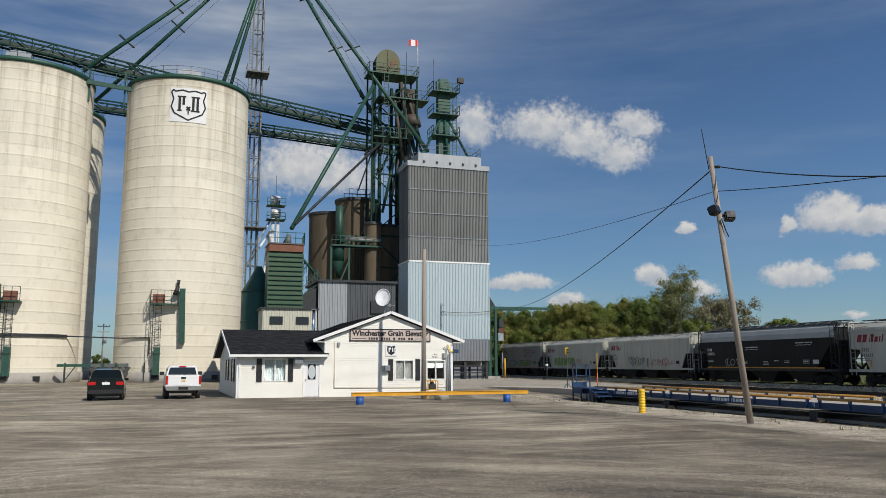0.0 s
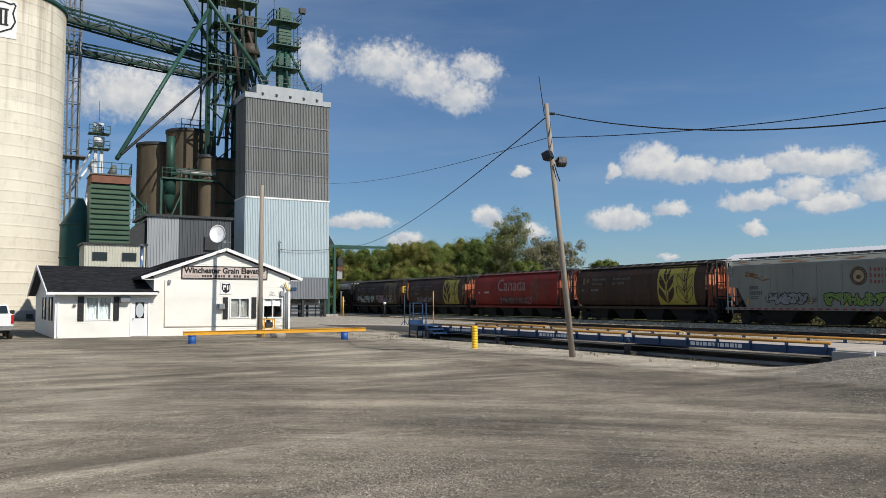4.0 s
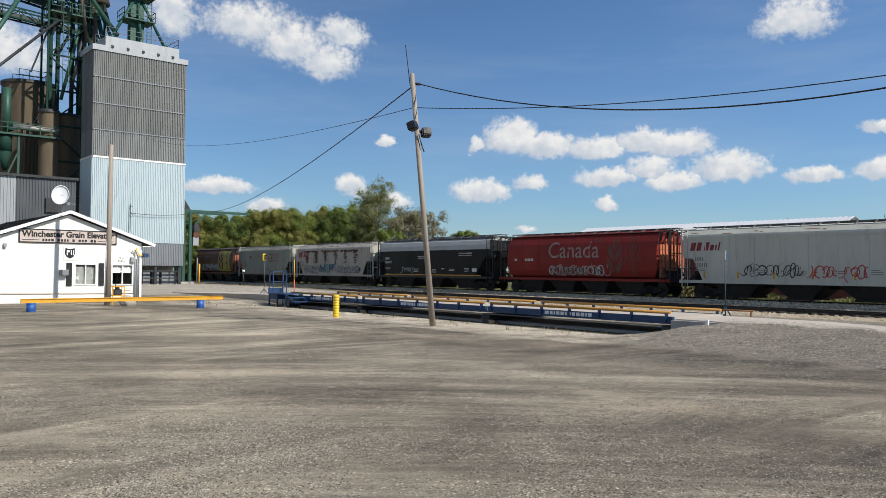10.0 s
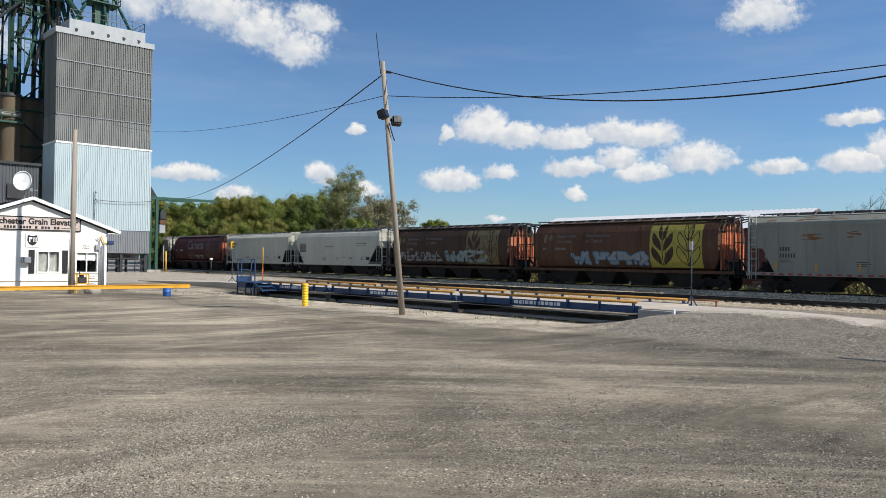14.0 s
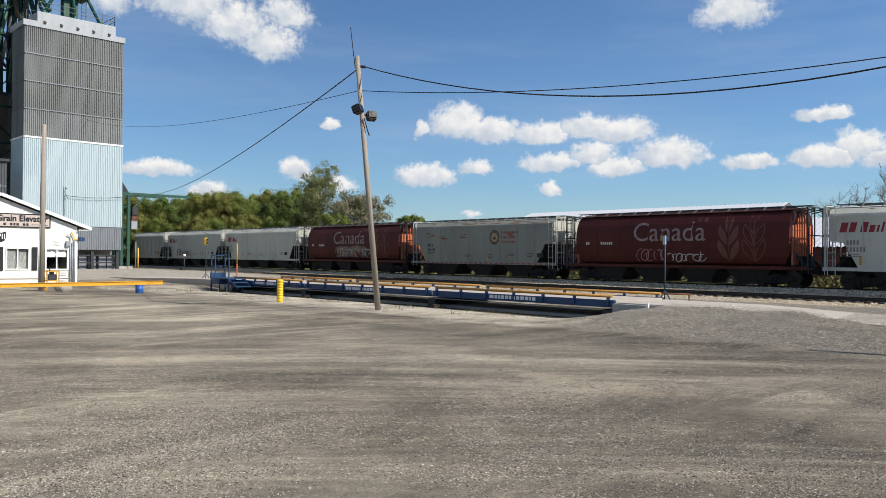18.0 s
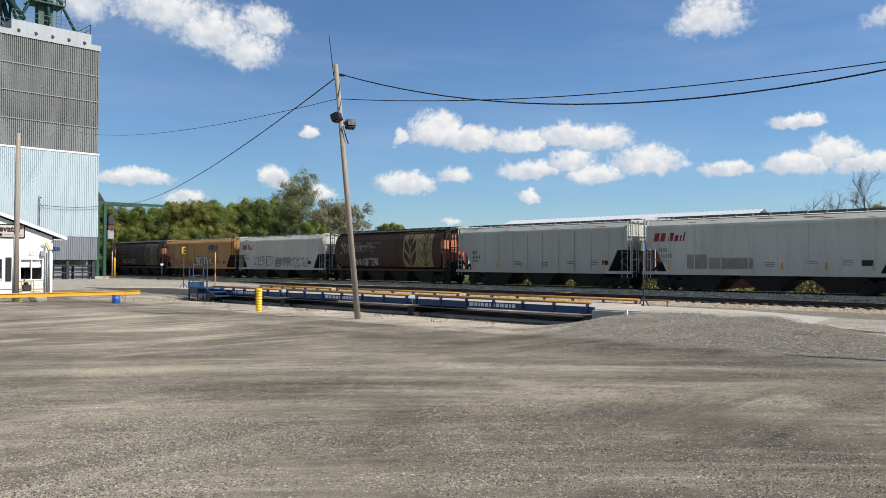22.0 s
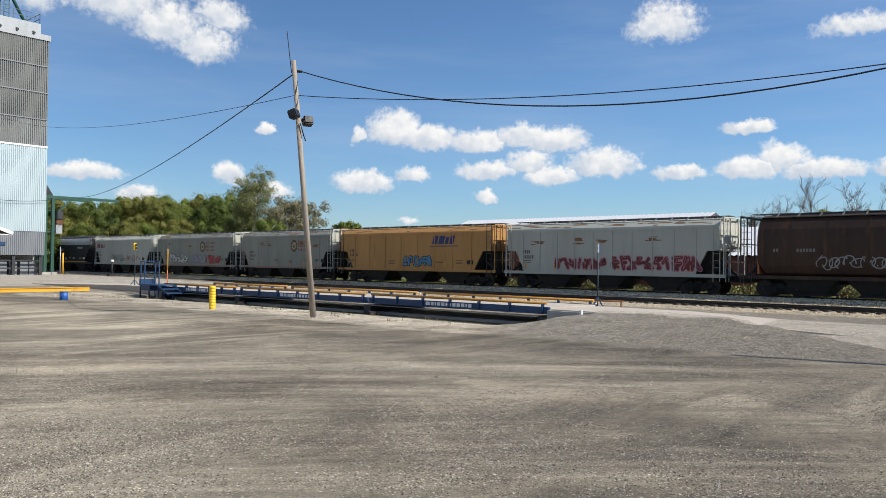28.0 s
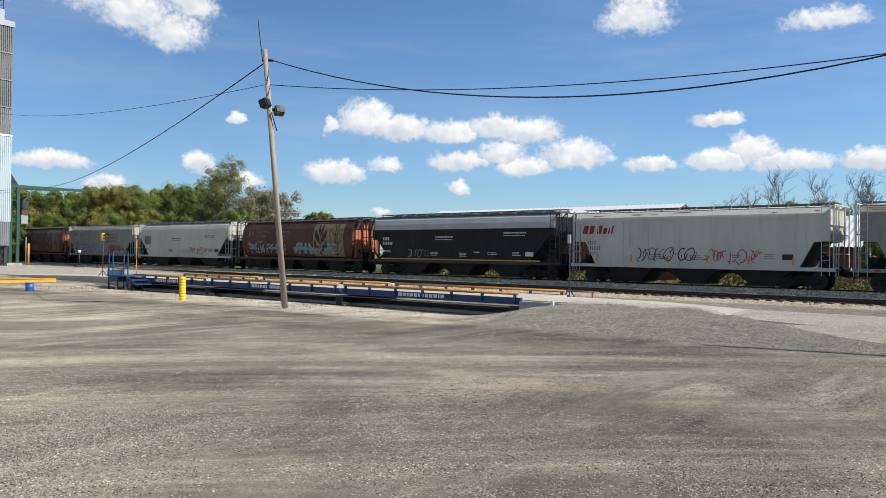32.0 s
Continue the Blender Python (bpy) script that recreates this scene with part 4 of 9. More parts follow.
# ---- loose stones ----
def stones(name, spots, mat, label):
    """Small rough stones: squashed, turned octahedra, all in one mesh."""
    rng = np.random.default_rng(len(spots))
    p = np.array(spots)
    n = len(p)
    base = np.array([(1, 0, 0), (0, 1, 0), (-1, 0, 0), (0, -1, 0), (0, 0, 1), (0, 0, -0.6)], float)
    a = rng.uniform(0, 6.283, n)
    k = base[None] * rng.uniform(0.65, 1.25, (n, 6, 1)) * np.stack([rng.uniform(0.8, 1.4, n), rng.uniform(0.6, 1.0, n), rng.uniform(0.55, 0.9, n)], 1)[:, None]
    c, s = np.cos(a)[:, None], np.sin(a)[:, None]
    v = np.stack([k[..., 0] * c - k[..., 1] * s, k[..., 0] * s + k[..., 1] * c, k[..., 2]], 2) * p[:, None, 3:4] + p[:, None, :3]
    f = np.array([(0, 1, 4), (1, 2, 4), (2, 3, 4), (3, 0, 4), (1, 0, 5), (2, 1, 5), (3, 2, 5), (0, 3, 5)])
    faces = (f[None] + (np.arange(n) * 6)[:, None, None]).reshape(-1, 3)
    me = bpy.data.meshes.new(name)
    me.from_pydata(v.reshape(-1, 3).tolist(), [], faces.tolist())
    me.materials.append(mat)
    tagged(new(name, me), label, "stones", kind="stuff")


M["pebble"] = foliage("pebble", (0.045, 0.041, 0.035), (0.20, 0.182, 0.153), (0.57, 0.525, 0.455), 0.0)
M["ballast_stone"] = foliage("ballast_stone", (0.13, 0.10, 0.065), (0.48, 0.39, 0.265), (0.84, 0.71, 0.50), 0.0)
rnd = random.Random(77)
spots = []
while len(spots) < 190000:
    r, a = 5.5 + 15 * rnd.random() ** 1.35, radians(rnd.uniform(-24, 94))
    x, y = r * math.sin(a), r * math.cos(a)
    drift = noise.noise(Vector((x * 0.35, y * 0.35, 3))) + 0.5 * noise.noise(Vector((x * 1.7, y * 1.7, 9)))
    if drift < rnd.uniform(-0.35, 0.7) or (x > 23.8 and y > 5):
        continue
    size = 0.0048 + 0.0084 * rnd.random() ** 2.1
    spots.append((x, y, gz(x, y) + size * 0.25, size))
for _ in range(14000):
    x, y = rnd.uniform(17.2, 24.2), rnd.uniform(-1.0, 15.5)
    if rnd.random() < zones(x, y)[0]:
        size = rnd.uniform(0.006, 0.015)
        spots.append((x, y, gz(x, y) + size * 0.2, size))
stones("loose_stones", spots, M["pebble"], "loose pale pebbles strewn over the tarmac")
spots = []
for _ in range(30000):
    y = 4 + 86 * rnd.random() ** 1.6
    o = rnd.uniform(-4.2, 2.35)
    x = side_x(y) + o
    h = float(np.interp(o, [q[0] for q in SIDE_PROFILE], [q[1] for q in SIDE_PROFILE]))
    size = rnd.uniform(0.03, 0.075) * (0.55 if o < -1.4 else 1.0)
    if -1.5 < o < 1.4 and rnd.random() < 0.75:
        continue
    spots.append((x, y, h + size * 0.2, size))
for _ in range(16000):
    y = 4 + 86 * rnd.random() ** 1.6
    o = rnd.uniform(-2.7, -0.8)
    size = rnd.uniform(0.035, 0.08)
    h = 0.17 + 0.11 * min(1.0, (o + 2.7) / 1.5)
    spots.append((main_x(y) + o, y, h + size * 0.2, size))
stones("ballast_stones", spots, M["ballast_stone"], "pale crushed stone between the tracks")

# ---- freight train ----
PAINTS = {
    "grey": ((0.265, 0.275, 0.24), (0.215, 0.222, 0.193), (0.16, 0.13, 0.095)),
    "white": ((0.52, 0.525, 0.46), (0.43, 0.43, 0.375), (0.24, 0.20, 0.155)),
    "pale": ((0.43, 0.44, 0.39), (0.36, 0.365, 0.32), (0.30, 0.27, 0.24)),
    "rusted": ((0.40, 0.39, 0.35), (0.31, 0.295, 0.265), (0.15, 0.045, 0.025)),
    "brown": ((0.112, 0.058, 0.034), (0.072, 0.037, 0.024), (0.19, 0.088, 0.040)),
    "dark_brown": ((0.066, 0.038, 0.026), (0.042, 0.026, 0.020), (0.130, 0.064, 0.032)),
    "red": ((0.25, 0.026, 0.020), (0.19, 0.023, 0.018), (0.05, 0.02, 0.018)),
    "dull_red": ((0.088, 0.018, 0.014), (0.066, 0.015, 0.013), (0.05, 0.02, 0.018)),
    "black": ((0.013, 0.0145, 0.015), (0.009, 0.0105, 0.011), (0.04, 0.04, 0.04)),
    "orange": ((0.46, 0.25, 0.088), (0.38, 0.205, 0.072), (0.16, 0.09, 0.045)),
}
CARP = {k: paint("car_" + k, a, b, 0.55, scale=0.7, stretch=(1, 1.3, 0.16), bump=0.06, fine=8, dirt=d, dirt_amt=0.75 if k in ("rusted", "brown", "dark_brown") else 0.45, spec=0.2) for k, (a, b, d) in PAINTS.items()}
# oxide red of the round cars' ends, with sunlight put into the colour
M["end_sunlit"] = paint("end_sunlit", (0.62, 0.20, 0.09), (0.42, 0.13, 0.06), 0.7, scale=1.5, bump=0.1, dirt=(0.15, 0.05, 0.03), dirt_amt=0.6)
M["car_roof_grey"] = paint("car_roof_grey", (0.40, 0.41, 0.40), (0.33, 0.34, 0.33), 0.5, scale=1, bump=0.05)
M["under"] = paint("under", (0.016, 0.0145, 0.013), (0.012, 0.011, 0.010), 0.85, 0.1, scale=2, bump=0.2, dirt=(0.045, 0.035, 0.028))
M["wheat"] = paint("wheat", (0.42, 0.36, 0.055), (0.34, 0.29, 0.05), 0.6, scale=0.7, bump=0.05, dirt=(0.10, 0.08, 0.03), dirt_amt=0.5)
M["wheat_old"] = paint("wheat_old", (0.19, 0.15, 0.06), (0.12, 0.09, 0.04), 0.6, scale=0.7, bump=0.05, dirt=(0.06, 0.04, 0.03), dirt_amt=0.6)
M["wheat_tan"] = paint("wheat_tan", (0.30, 0.235, 0.10), (0.20, 0.15, 0.065), 0.6, scale=0.7, bump=0.05, dirt=(0.08, 0.05, 0.03), dirt_amt=0.6)
M["mark_red"] = paint("mark_red", (0.23, 0.014, 0.026), (0.19, 0.012, 0.022), 0.6, bump=0)
M["emblem_buff"] = paint("emblem_buff", (0.40, 0.31, 0.16), (0.29, 0.23, 0.13), 0.6, bump=0)
M["emblem_red"] = paint("emblem_red", (0.26, 0.07, 0.05), (0.20, 0.055, 0.04), 0.6, bump=0)
M["mark_brown"] = paint("mark_brown", (0.08, 0.05, 0.035), None, 0.6, bump=0)
M["mark_white"] = paint("mark_white", (0.62, 0.62, 0.60), (0.5, 0.5, 0.48), 0.6, bump=0)
M["mark_grey"] = paint("mark_grey", (0.20, 0.19, 0.18), (0.15, 0.14, 0.14), 0.6, bump=0)
M["mark_pale"] = paint("mark_pale", (0.34, 0.29, 0.27), (0.17, 0.11, 0.10), 0.6, scale=3, bump=0)
M["mark_faded"] = paint("mark_faded", (0.135, 0.045, 0.03), (0.10, 0.032, 0.022), 0.6, bump=0)
M["rust_stain"] = paint("rust_stain", (0.24, 0.125, 0.05), (0.16, 0.075, 0.03), 0.85, scale=2, bump=0.1)
M["rust_dark"] = paint("rust_dark", (0.085, 0.028, 0.02), (0.055, 0.022, 0.017), 0.85, scale=2, bump=0.2)
M["mark_dark"] = paint("mark_dark", (0.035, 0.035, 0.038), (0.05, 0.05, 0.05), 0.6, bump=0)
M["mark_blue"] = paint("mark_blue", (0.016, 0.035, 0.14), (0.014, 0.03, 0.11), 0.6, bump=0)
M["mark_yellow"] = paint("mark_yellow", (0.60, 0.30, 0.03), (0.5, 0.25, 0.03), 0.6, bump=0)
M["reflect_red"] = paint("reflect_red", (0.34, 0.04, 0.035), (0.28, 0.035, 0.03), 0.5, bump=0)
SPRAY = {n: paint("spray_" + n, c, None, 0.6, scale=1.2, bump=0) for n, c in {
    "white": (0.55, 0.56, 0.56), "teal": (0.10, 0.28, 0.30), "blue": (0.07, 0.24, 0.38), "green": (0.20, 0.32, 0.06), "black": (0.02, 0.02, 0.022),
    "red": (0.40, 0.05, 0.05), "pink": (0.45, 0.20, 0.22), "grey": (0.30, 0.31, 0.32), "orange": (0.55, 0.20, 0.06), "purple": (0.12, 0.09, 0.24), "tan": (0.24, 0.17, 0.09), "navy": (0.025, 0.07, 0.13), "dark_red": (0.14, 0.02, 0.025)}.items()}

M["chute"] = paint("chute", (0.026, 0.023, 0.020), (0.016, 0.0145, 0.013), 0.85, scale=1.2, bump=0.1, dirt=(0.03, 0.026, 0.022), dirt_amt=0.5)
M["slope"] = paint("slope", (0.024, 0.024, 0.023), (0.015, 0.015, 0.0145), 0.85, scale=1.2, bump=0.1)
M["ladder_grey"] = paint("ladder_grey", (0.50, 0.50, 0.45), (0.38, 0.38, 0.34), 0.7, scale=2, bump=0.05)

SLAB = [(1.30, 1.12), (1.56, 1.16), (1.58, 2.0), (1.58, 3.0), (1.58, 3.78), (1.50, 4.02), (1.10, 4.34), (0.40, 4.46), (0.0, 4.48)]
SHOULDER = [(1.30, 1.12), (1.56, 1.16), (1.58, 2.0), (1.58, 3.0), (1.57, 3.45), (1.50, 3.85), (1.30, 4.20), (0.90, 4.45), (0.0, 4.60)]
ROUND = [(0.95, 1.10), (1.28, 1.30), (1.46, 1.70), (1.56, 2.20), (1.59, 2.75), (1.56, 3.25), (1.45, 3.70), (1.24, 4.08), (0.92, 4.34), (0.45, 4.48), (0.0, 4.52)]
TOP = 4.70


def x_at(prof, z):
    for (xa, za), (xb, zb) in zip(prof[1:], prof[2:]):
        if za <= z <= zb:
            return xa + (xb - xa) * (z - za) / (zb - za)
    return prof[1][0]


def body_mesh(bm, prof, yb, yc, zcut, z_from=None, z_to=None, grow=0.0, notch=0.0):
    """Loft of a hopper body: bottom corners cut back to yc below zcut."""
    zb = prof[0][1]

    def yend(z):
        return yb if z >= zcut - 0.02 else yc + (yb - notch - yc) * (z - zb) / (zcut - zb)

    pts = [p for p in prof if (z_from is None or p[1] >= z_from) and (z_to is None or p[1] <= z_to)]
    fine = []
    for (xa, za), (xb, zb2) in zip(pts, pts[1:]):
        n = 4 if zb2 - za > 0.45 else 1
        steps = [i / n for i in range(n)]
        if notch and za < zcut < zb2:
            f = (zcut - za) / (zb2 - za)
            steps = sorted(set(steps) | {f - 0.03 / (zb2 - za), f})
        fine += [(xa + (xb - xa) * i, za + (zb2 - za) * i) for i in steps if i >= 0]
    fine.append(pts[-1])
    half = [(x + grow if x > 0 else 0.0, z + grow) for x, z in fine]
    sec = half + [(-x, z) for x, z in half[-2::-1]] if abs(half[-1][0]) < 1e-6 else None
    ring = sec or half
    a = [bm.verts.new((x, -yend(z), z)) for x, z in ring]
    b = [bm.verts.new((x, yend(z), z)) for x, z in ring]
    for i in range(len(ring) - 1):
        bm.faces.new([a[i], a[i + 1], b[i + 1], b[i]])
    if sec:
        n = len(half)
        for i in range(n - 1):
            j = len(ring) - 1 - i
            for e in (a, b):
                q = [e[i], e[i + 1], e[j - 1], e[j]] if i + 1 != j - 1 else [e[i], e[i + 1], e[j]]
                bm.faces.new(q)
        bm.faces.new([a[0], b[0], b[-1], a[-1]])


def side_poly(bm, prof, pts, lift=0.012):
    """A flat-painted shape on the car's near side. pts: (distance from the leading left end, height)."""
    vs = [bm.verts.new((-x_at(prof, z) - lift, -u, z)) for u, z in pts]
    bm.faces.new(vs)


def side_rect(bm, prof, u0, u1, z0, z1, lift=0.012, slant=0.0):
    n = max(1, round((z1 - z0) / 0.25))
    for i in range(n):
        a, b = z0 + (z1 - z0) * i / n, z0 + (z1 - z0) * (i + 1) / n
        sa, sb = slant * (a - z0), slant * (b - z0)
        side_poly(bm, prof, [(u0 + sa, a), (u1 + sa, a), (u1 + sb, b), (u0 + sb, b)], lift)


def bogie_mesh_parts():
    frame_bm = B()
    for s in (-1, 1):
        x = s * 0.98
        extrude_poly(frame_bm, [(-1.15, 0.36), (-0.95, 0.58), (-0.5, 0.66), (0.5, 0.66), (0.95, 0.58), (1.15, 0.36), (0.85, 0.36), (0.45, 0.16), (-0.45, 0.16), (-0.85, 0.36)], "x", x - 0.09, x + 0.09)
        for y in (-0.2, 0.0, 0.2):
            tube(frame_bm, (x + s * 0.1, y, 0.22), (x + s * 0.1, y, 0.56), 0.09, seg=8)
    box(frame_bm, -1.0, 1.0, -0.22, 0.22, 0.35, 0.75)
    wheel_bm = B()
    for s in (-1, 1):
        tube(wheel_bm, (s * 0.69, 0, 0), (s * 0.82, 0, 0), 0.457, seg=20)
        tube(wheel_bm, (s * 0.66, 0, 0), (s * 0.69, 0, 0), 0.485, seg=20)
    tube(wheel_bm, (-1.08, 0, 0), (1.08, 0, 0), 0.085, seg=8)
    return finish(frame_bm, "bogie", M["under"]), finish(wheel_bm, "wheelset", M["rail"])


BOGIE, WHEELS = bogie_mesh_parts()


def shared(name, me, parent, m=None, label=""):
    ob = new(name, me)
    ob.parent = parent
    if m is not None:
        ob.matrix_basis = m
    if label:
        tagged(ob, label)
    return ob


def chute_mesh(w, tall=0.94, top=1.16):
    bm = B()
    z0 = top - tall
    a = [bm.verts.new(p) for p in ((-1.3, -w, top), (1.3, -w, top), (1.3, w, top), (-1.3, w, top))]
    b = [bm.verts.new(p) for p in ((-0.95, -0.75, z0), (0.95, -0.75, z0), (0.95, 0.75, z0), (-0.95, 0.75, z0))]
    bm.faces.new(b)
    for i in range(4):
        bm.faces.new([a[i], a[(i + 1) % 4], b[(i + 1) % 4], b[i]])
    box(bm, -1.0, 1.0, -0.85, 0.85, z0 - 0.12, z0)
    return finish(bm, "chute", M["chute"])


def ladder_mesh(z0, z1, mat):
    bm = B()
    ladder(bm, 0, 0, z0, z1, 0.42, "y", 0.020, 0.40)
    return finish(bm, "ladder", mat)


def walkway_mesh(half, z):
    bm = B()
    box(bm, -0.38, 0.38, -half, half, z - 0.04, z)
    for i in range(15):
        y = -half + 0.4 + (2 * half - 0.8) * i / 14
        for s in (-1, 1):
            bar(bm, (s * 0.36, y, z - 0.02), (s * 0.95, y, z - 0.28), 0.05)
    for s in (-0.95, 0.95):
        box(bm, s - 0.16, s + 0.16, -half, half, z - 0.27, z - 0.235)
    return finish(bm, "walkway", M["galv_dark"])


def hatch_mesh(z, half):
    bm = B()
    box(bm, -0.3, 0.3, -half, half, z - 0.16, z - 0.06)
    return finish(bm, "trough_hatch", M["galv_dark"])


STYLES = {
    "slab": dict(prof=SLAB, yb=8.0, yc=6.45, zcut=2.55, notch=0.75, chutes=(-4.2, 0.0, 4.2), cw=1.95),
    "shoulder": dict(prof=SHOULDER, yb=7.9, yc=6.1, zcut=2.9, notch=0.35, chutes=(-4.2, 0.0, 4.2), cw=1.95),
    "round": dict(prof=ROUND, yb=7.35, yc=6.9, zcut=1.9, notch=0.0, chutes=(-4.8, -1.6, 1.6, 4.8), cw=1.5),
}
for st in STYLES.values():
    st["chute"] = chute_mesh(st["cw"])
LADDERS = {k: ladder_mesh(0.75, z, m) for k, z, m in (("white", 4.4, M["ladder_grey"]), ("dark", 4.4, M["steel_dark"]))}
WALK = walkway_mesh(8.1, TOP)
HATCH = hatch_mesh(4.62, 7.0)


def hopper_proto(style, colour):
    """One covered hopper with its running gear; copied for each car of its kind."""
    st = STYLES[style]
    car = thing("hopper_car", (0, 0, -50), "covered hopper car", "rail car", "freight train")
    mat = CARP[colour]
    bm = B()
    body_mesh(bm, st["prof"], st["yb"], st["yc"], st["zcut"], notch=st["notch"])
    part("body", bm, mat, car)
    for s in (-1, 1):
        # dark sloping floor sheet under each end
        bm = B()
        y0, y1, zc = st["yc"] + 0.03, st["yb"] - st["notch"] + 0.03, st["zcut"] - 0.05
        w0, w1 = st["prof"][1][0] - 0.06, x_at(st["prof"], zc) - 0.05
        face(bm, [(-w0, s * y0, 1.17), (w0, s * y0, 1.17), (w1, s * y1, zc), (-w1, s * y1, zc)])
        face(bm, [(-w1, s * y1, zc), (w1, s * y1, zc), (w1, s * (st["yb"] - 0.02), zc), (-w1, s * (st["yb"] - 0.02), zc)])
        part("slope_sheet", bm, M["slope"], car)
    if style == "slab":
        for k in range(1, 9 if colour != "pale" else 11):
            y = -st["yb"] + 2 * st["yb"] * k / (9 if colour != "pale" else 11)
            w = 0.012 if colour not in ("pale", "orange") else 0.03
            zlo = 1.2 if abs(y) < 6.6 else 2.2
            part("rib", boxes((-1.592 - w, -1.578, y - 0.03, y + 0.03, zlo, 3.76)), mat, car)
        bm = B()
        for s in (-1, 1):
            bar(bm, (s * 1.56, -st["yb"], 3.84), (s * 1.56, st["yb"], 3.84), 0.12, 0.14)
        part("top_chord", bm, mat, car)
    if style == "round":
        for y in (-5.6, -3.75, -1.87, 0.0, 1.87, 3.75, 5.6):
            bm = B()
            for (xa, za), (xb, zb) in zip(ROUND[2:], ROUND[3:-1]):
                bar(bm, (-xa - 0.006, y, za), (-xb - 0.006, y, zb), 0.05, 0.03)
            part("seam", bm, mat, car)
    if style == "shoulder":
        bm = B()
        body_mesh(bm, SHOULDER, st["yb"] + 0.01, st["yc"], 0, z_from=3.45, grow=0.012)
        part("roof", bm, M["car_roof_grey"] if colour == "black" else mat, car, "grey painted roof")
    trim = CARP[colour] if colour not in ("black",) else M["steel_dark"]
    bm = B()
    for s in (-1, 1):
        box(bm, s * 1.50 - 0.07, s * 1.50 + 0.07, -8.35, 8.35, 0.98, 1.17)
    part("side_sill", bm, trim, car)
    part("centre_sill", boxes((-0.3, 0.3, -8.45, 8.45, 0.75, 1.08)), M["under"], car)
    for s in (-1, 1):
        part("end_platform", boxes((-1.5, 1.5, s * 7.9 - 0.45, s * 7.9 + 0.45, 1.0, 1.06)), M["steel_dark"], car)
        part("coupler", boxes((-0.14, 0.14, s * 8.55 - 0.22, s * 8.55 + 0.22, 0.72, 0.98)), M["under"], car)
        bm = B()
        y = s * (8.3 if style == "round" else 8.22)
        yin = s * (st["yb"] - 0.02)
        for x in (-1.45, -0.55, 0.55, 1.45):
            bar(bm, (x, y, 1.05), (x, y, 4.45), 0.06)
            bar(bm, (x, y, 4.42), (x * 0.9, yin, 4.2), 0.06)
        for z in (1.9, 2.9, 4.45):
            bar(bm, (-1.45, y, z), (1.45, y, z), 0.06)
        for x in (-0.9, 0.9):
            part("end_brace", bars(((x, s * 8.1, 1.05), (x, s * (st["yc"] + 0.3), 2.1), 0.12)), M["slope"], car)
        # end frames of pale cars are lightened to look sunlit
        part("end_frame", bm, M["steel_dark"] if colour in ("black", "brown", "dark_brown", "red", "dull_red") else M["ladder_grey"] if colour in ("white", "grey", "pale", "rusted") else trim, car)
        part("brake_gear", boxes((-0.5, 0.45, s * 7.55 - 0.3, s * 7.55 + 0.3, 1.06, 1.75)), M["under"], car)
        if style == "round":
            for i in range(9):
                x = -1.25 + 2.5 * i / 8
                part("stiffener", bars(((x, s * 7.40, 1.25), (x, s * 7.40, 1.25 + 2.9 * math.sqrt(max(0.12, 1 - (x / 1.5) ** 2))), 0.09)), M["end_sunlit"], car)
            bm = boxes((-1.2, 1.2, s * 7.36 - 0.02, s * 7.36 + 0.02, 1.3, 3.5))
            part("end_bulkhead", bm, M["end_sunlit"], car, "oxide-red bulkhead with stiffeners, brightened as if sunlit")
        else:
            bm = B()
            box(bm, -1.44, 1.44, s * (st["yb"] + 0.03) - 0.02, s * (st["yb"] + 0.03) + 0.02, 2.7, 4.2)
            # grey and pale cars get white end panels, sunlight put into the colour
            part("end_panel", bm, mat if colour == "black" else CARP["white"] if colour in ("grey", "pale", "white", "rusted") else mat, car)
        for x, y in ((-1.62, s * 7.95), (-1.62, s * 8.32)):
            shared("ladder", LADDERS["white" if colour in ("white", "grey", "pale", "rusted") else "dark"], car, pose(x, y - s * 0.1, 0) if y == s * 7.95 else pose(x + 0.45, y, 0, 0, 0, 90))
        b = shared("bogie", BOGIE, car, pose(0, s * 6.35, 0))
        for y in (-0.89, 0.89):
            shared("wheelset", WHEELS, b, pose(0, y, 0.457))
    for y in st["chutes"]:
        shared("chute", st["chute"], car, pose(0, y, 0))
    shared("walkway", WALK, car, pose(0, 0, {"slab": -0.10, "shoulder": 0.03, "round": -0.08}[style]))
    shared("trough_hatch", HATCH, car, pose(0, 0, 0 if style != "shoulder" else 0.08))
    return car


def ribbon(bm, prof, pts, th, lift):
    """A sprayed line of even width through points on the side."""
    sides = []
    for i, (u, z) in enumerate(pts):
        (ua, za), (ub, zb) = pts[max(i - 1, 0)], pts[min(i + 1, len(pts) - 1)]
        d = Vector((ub - ua, zb - za))
        n = Vector((-d.y, d.x)).normalized() * (th / 2) if d.length > 1e-6 else Vector((0, th / 2))
        sides.append(((u + n.x, z + n.y), (u - n.x, z - n.y)))
    for (a, b), (c, d) in zip(sides, sides[1:]):
        side_poly(bm, prof, [a, b, d, c], lift)


def blob(rnd, u, z, w, h, sl, n=18):
    """Rounded, lumpy closed outline of a sprayed figure."""
    ph, ph2, k3, k5 = rnd.uniform(0, 6.28), rnd.uniform(0, 6.28), rnd.uniform(0.06, 0.2), rnd.uniform(0.03, 0.12)
    out = []
    for i in range(n):
        a = 2 * math.pi * i / n
        r = 1 + k3 * math.sin(3 * a + ph) + k5 * math.sin(5 * a + ph2)
        ca, sa = math.cos(a), math.sin(a)
        ca, sa = math.copysign(abs(ca) ** 0.7, ca), math.copysign(abs(sa) ** 0.7, sa)
        v = z + 0.5 * h * r * sa
        out.append((u + 0.5 * w * r * ca + sl * (v - z), v))
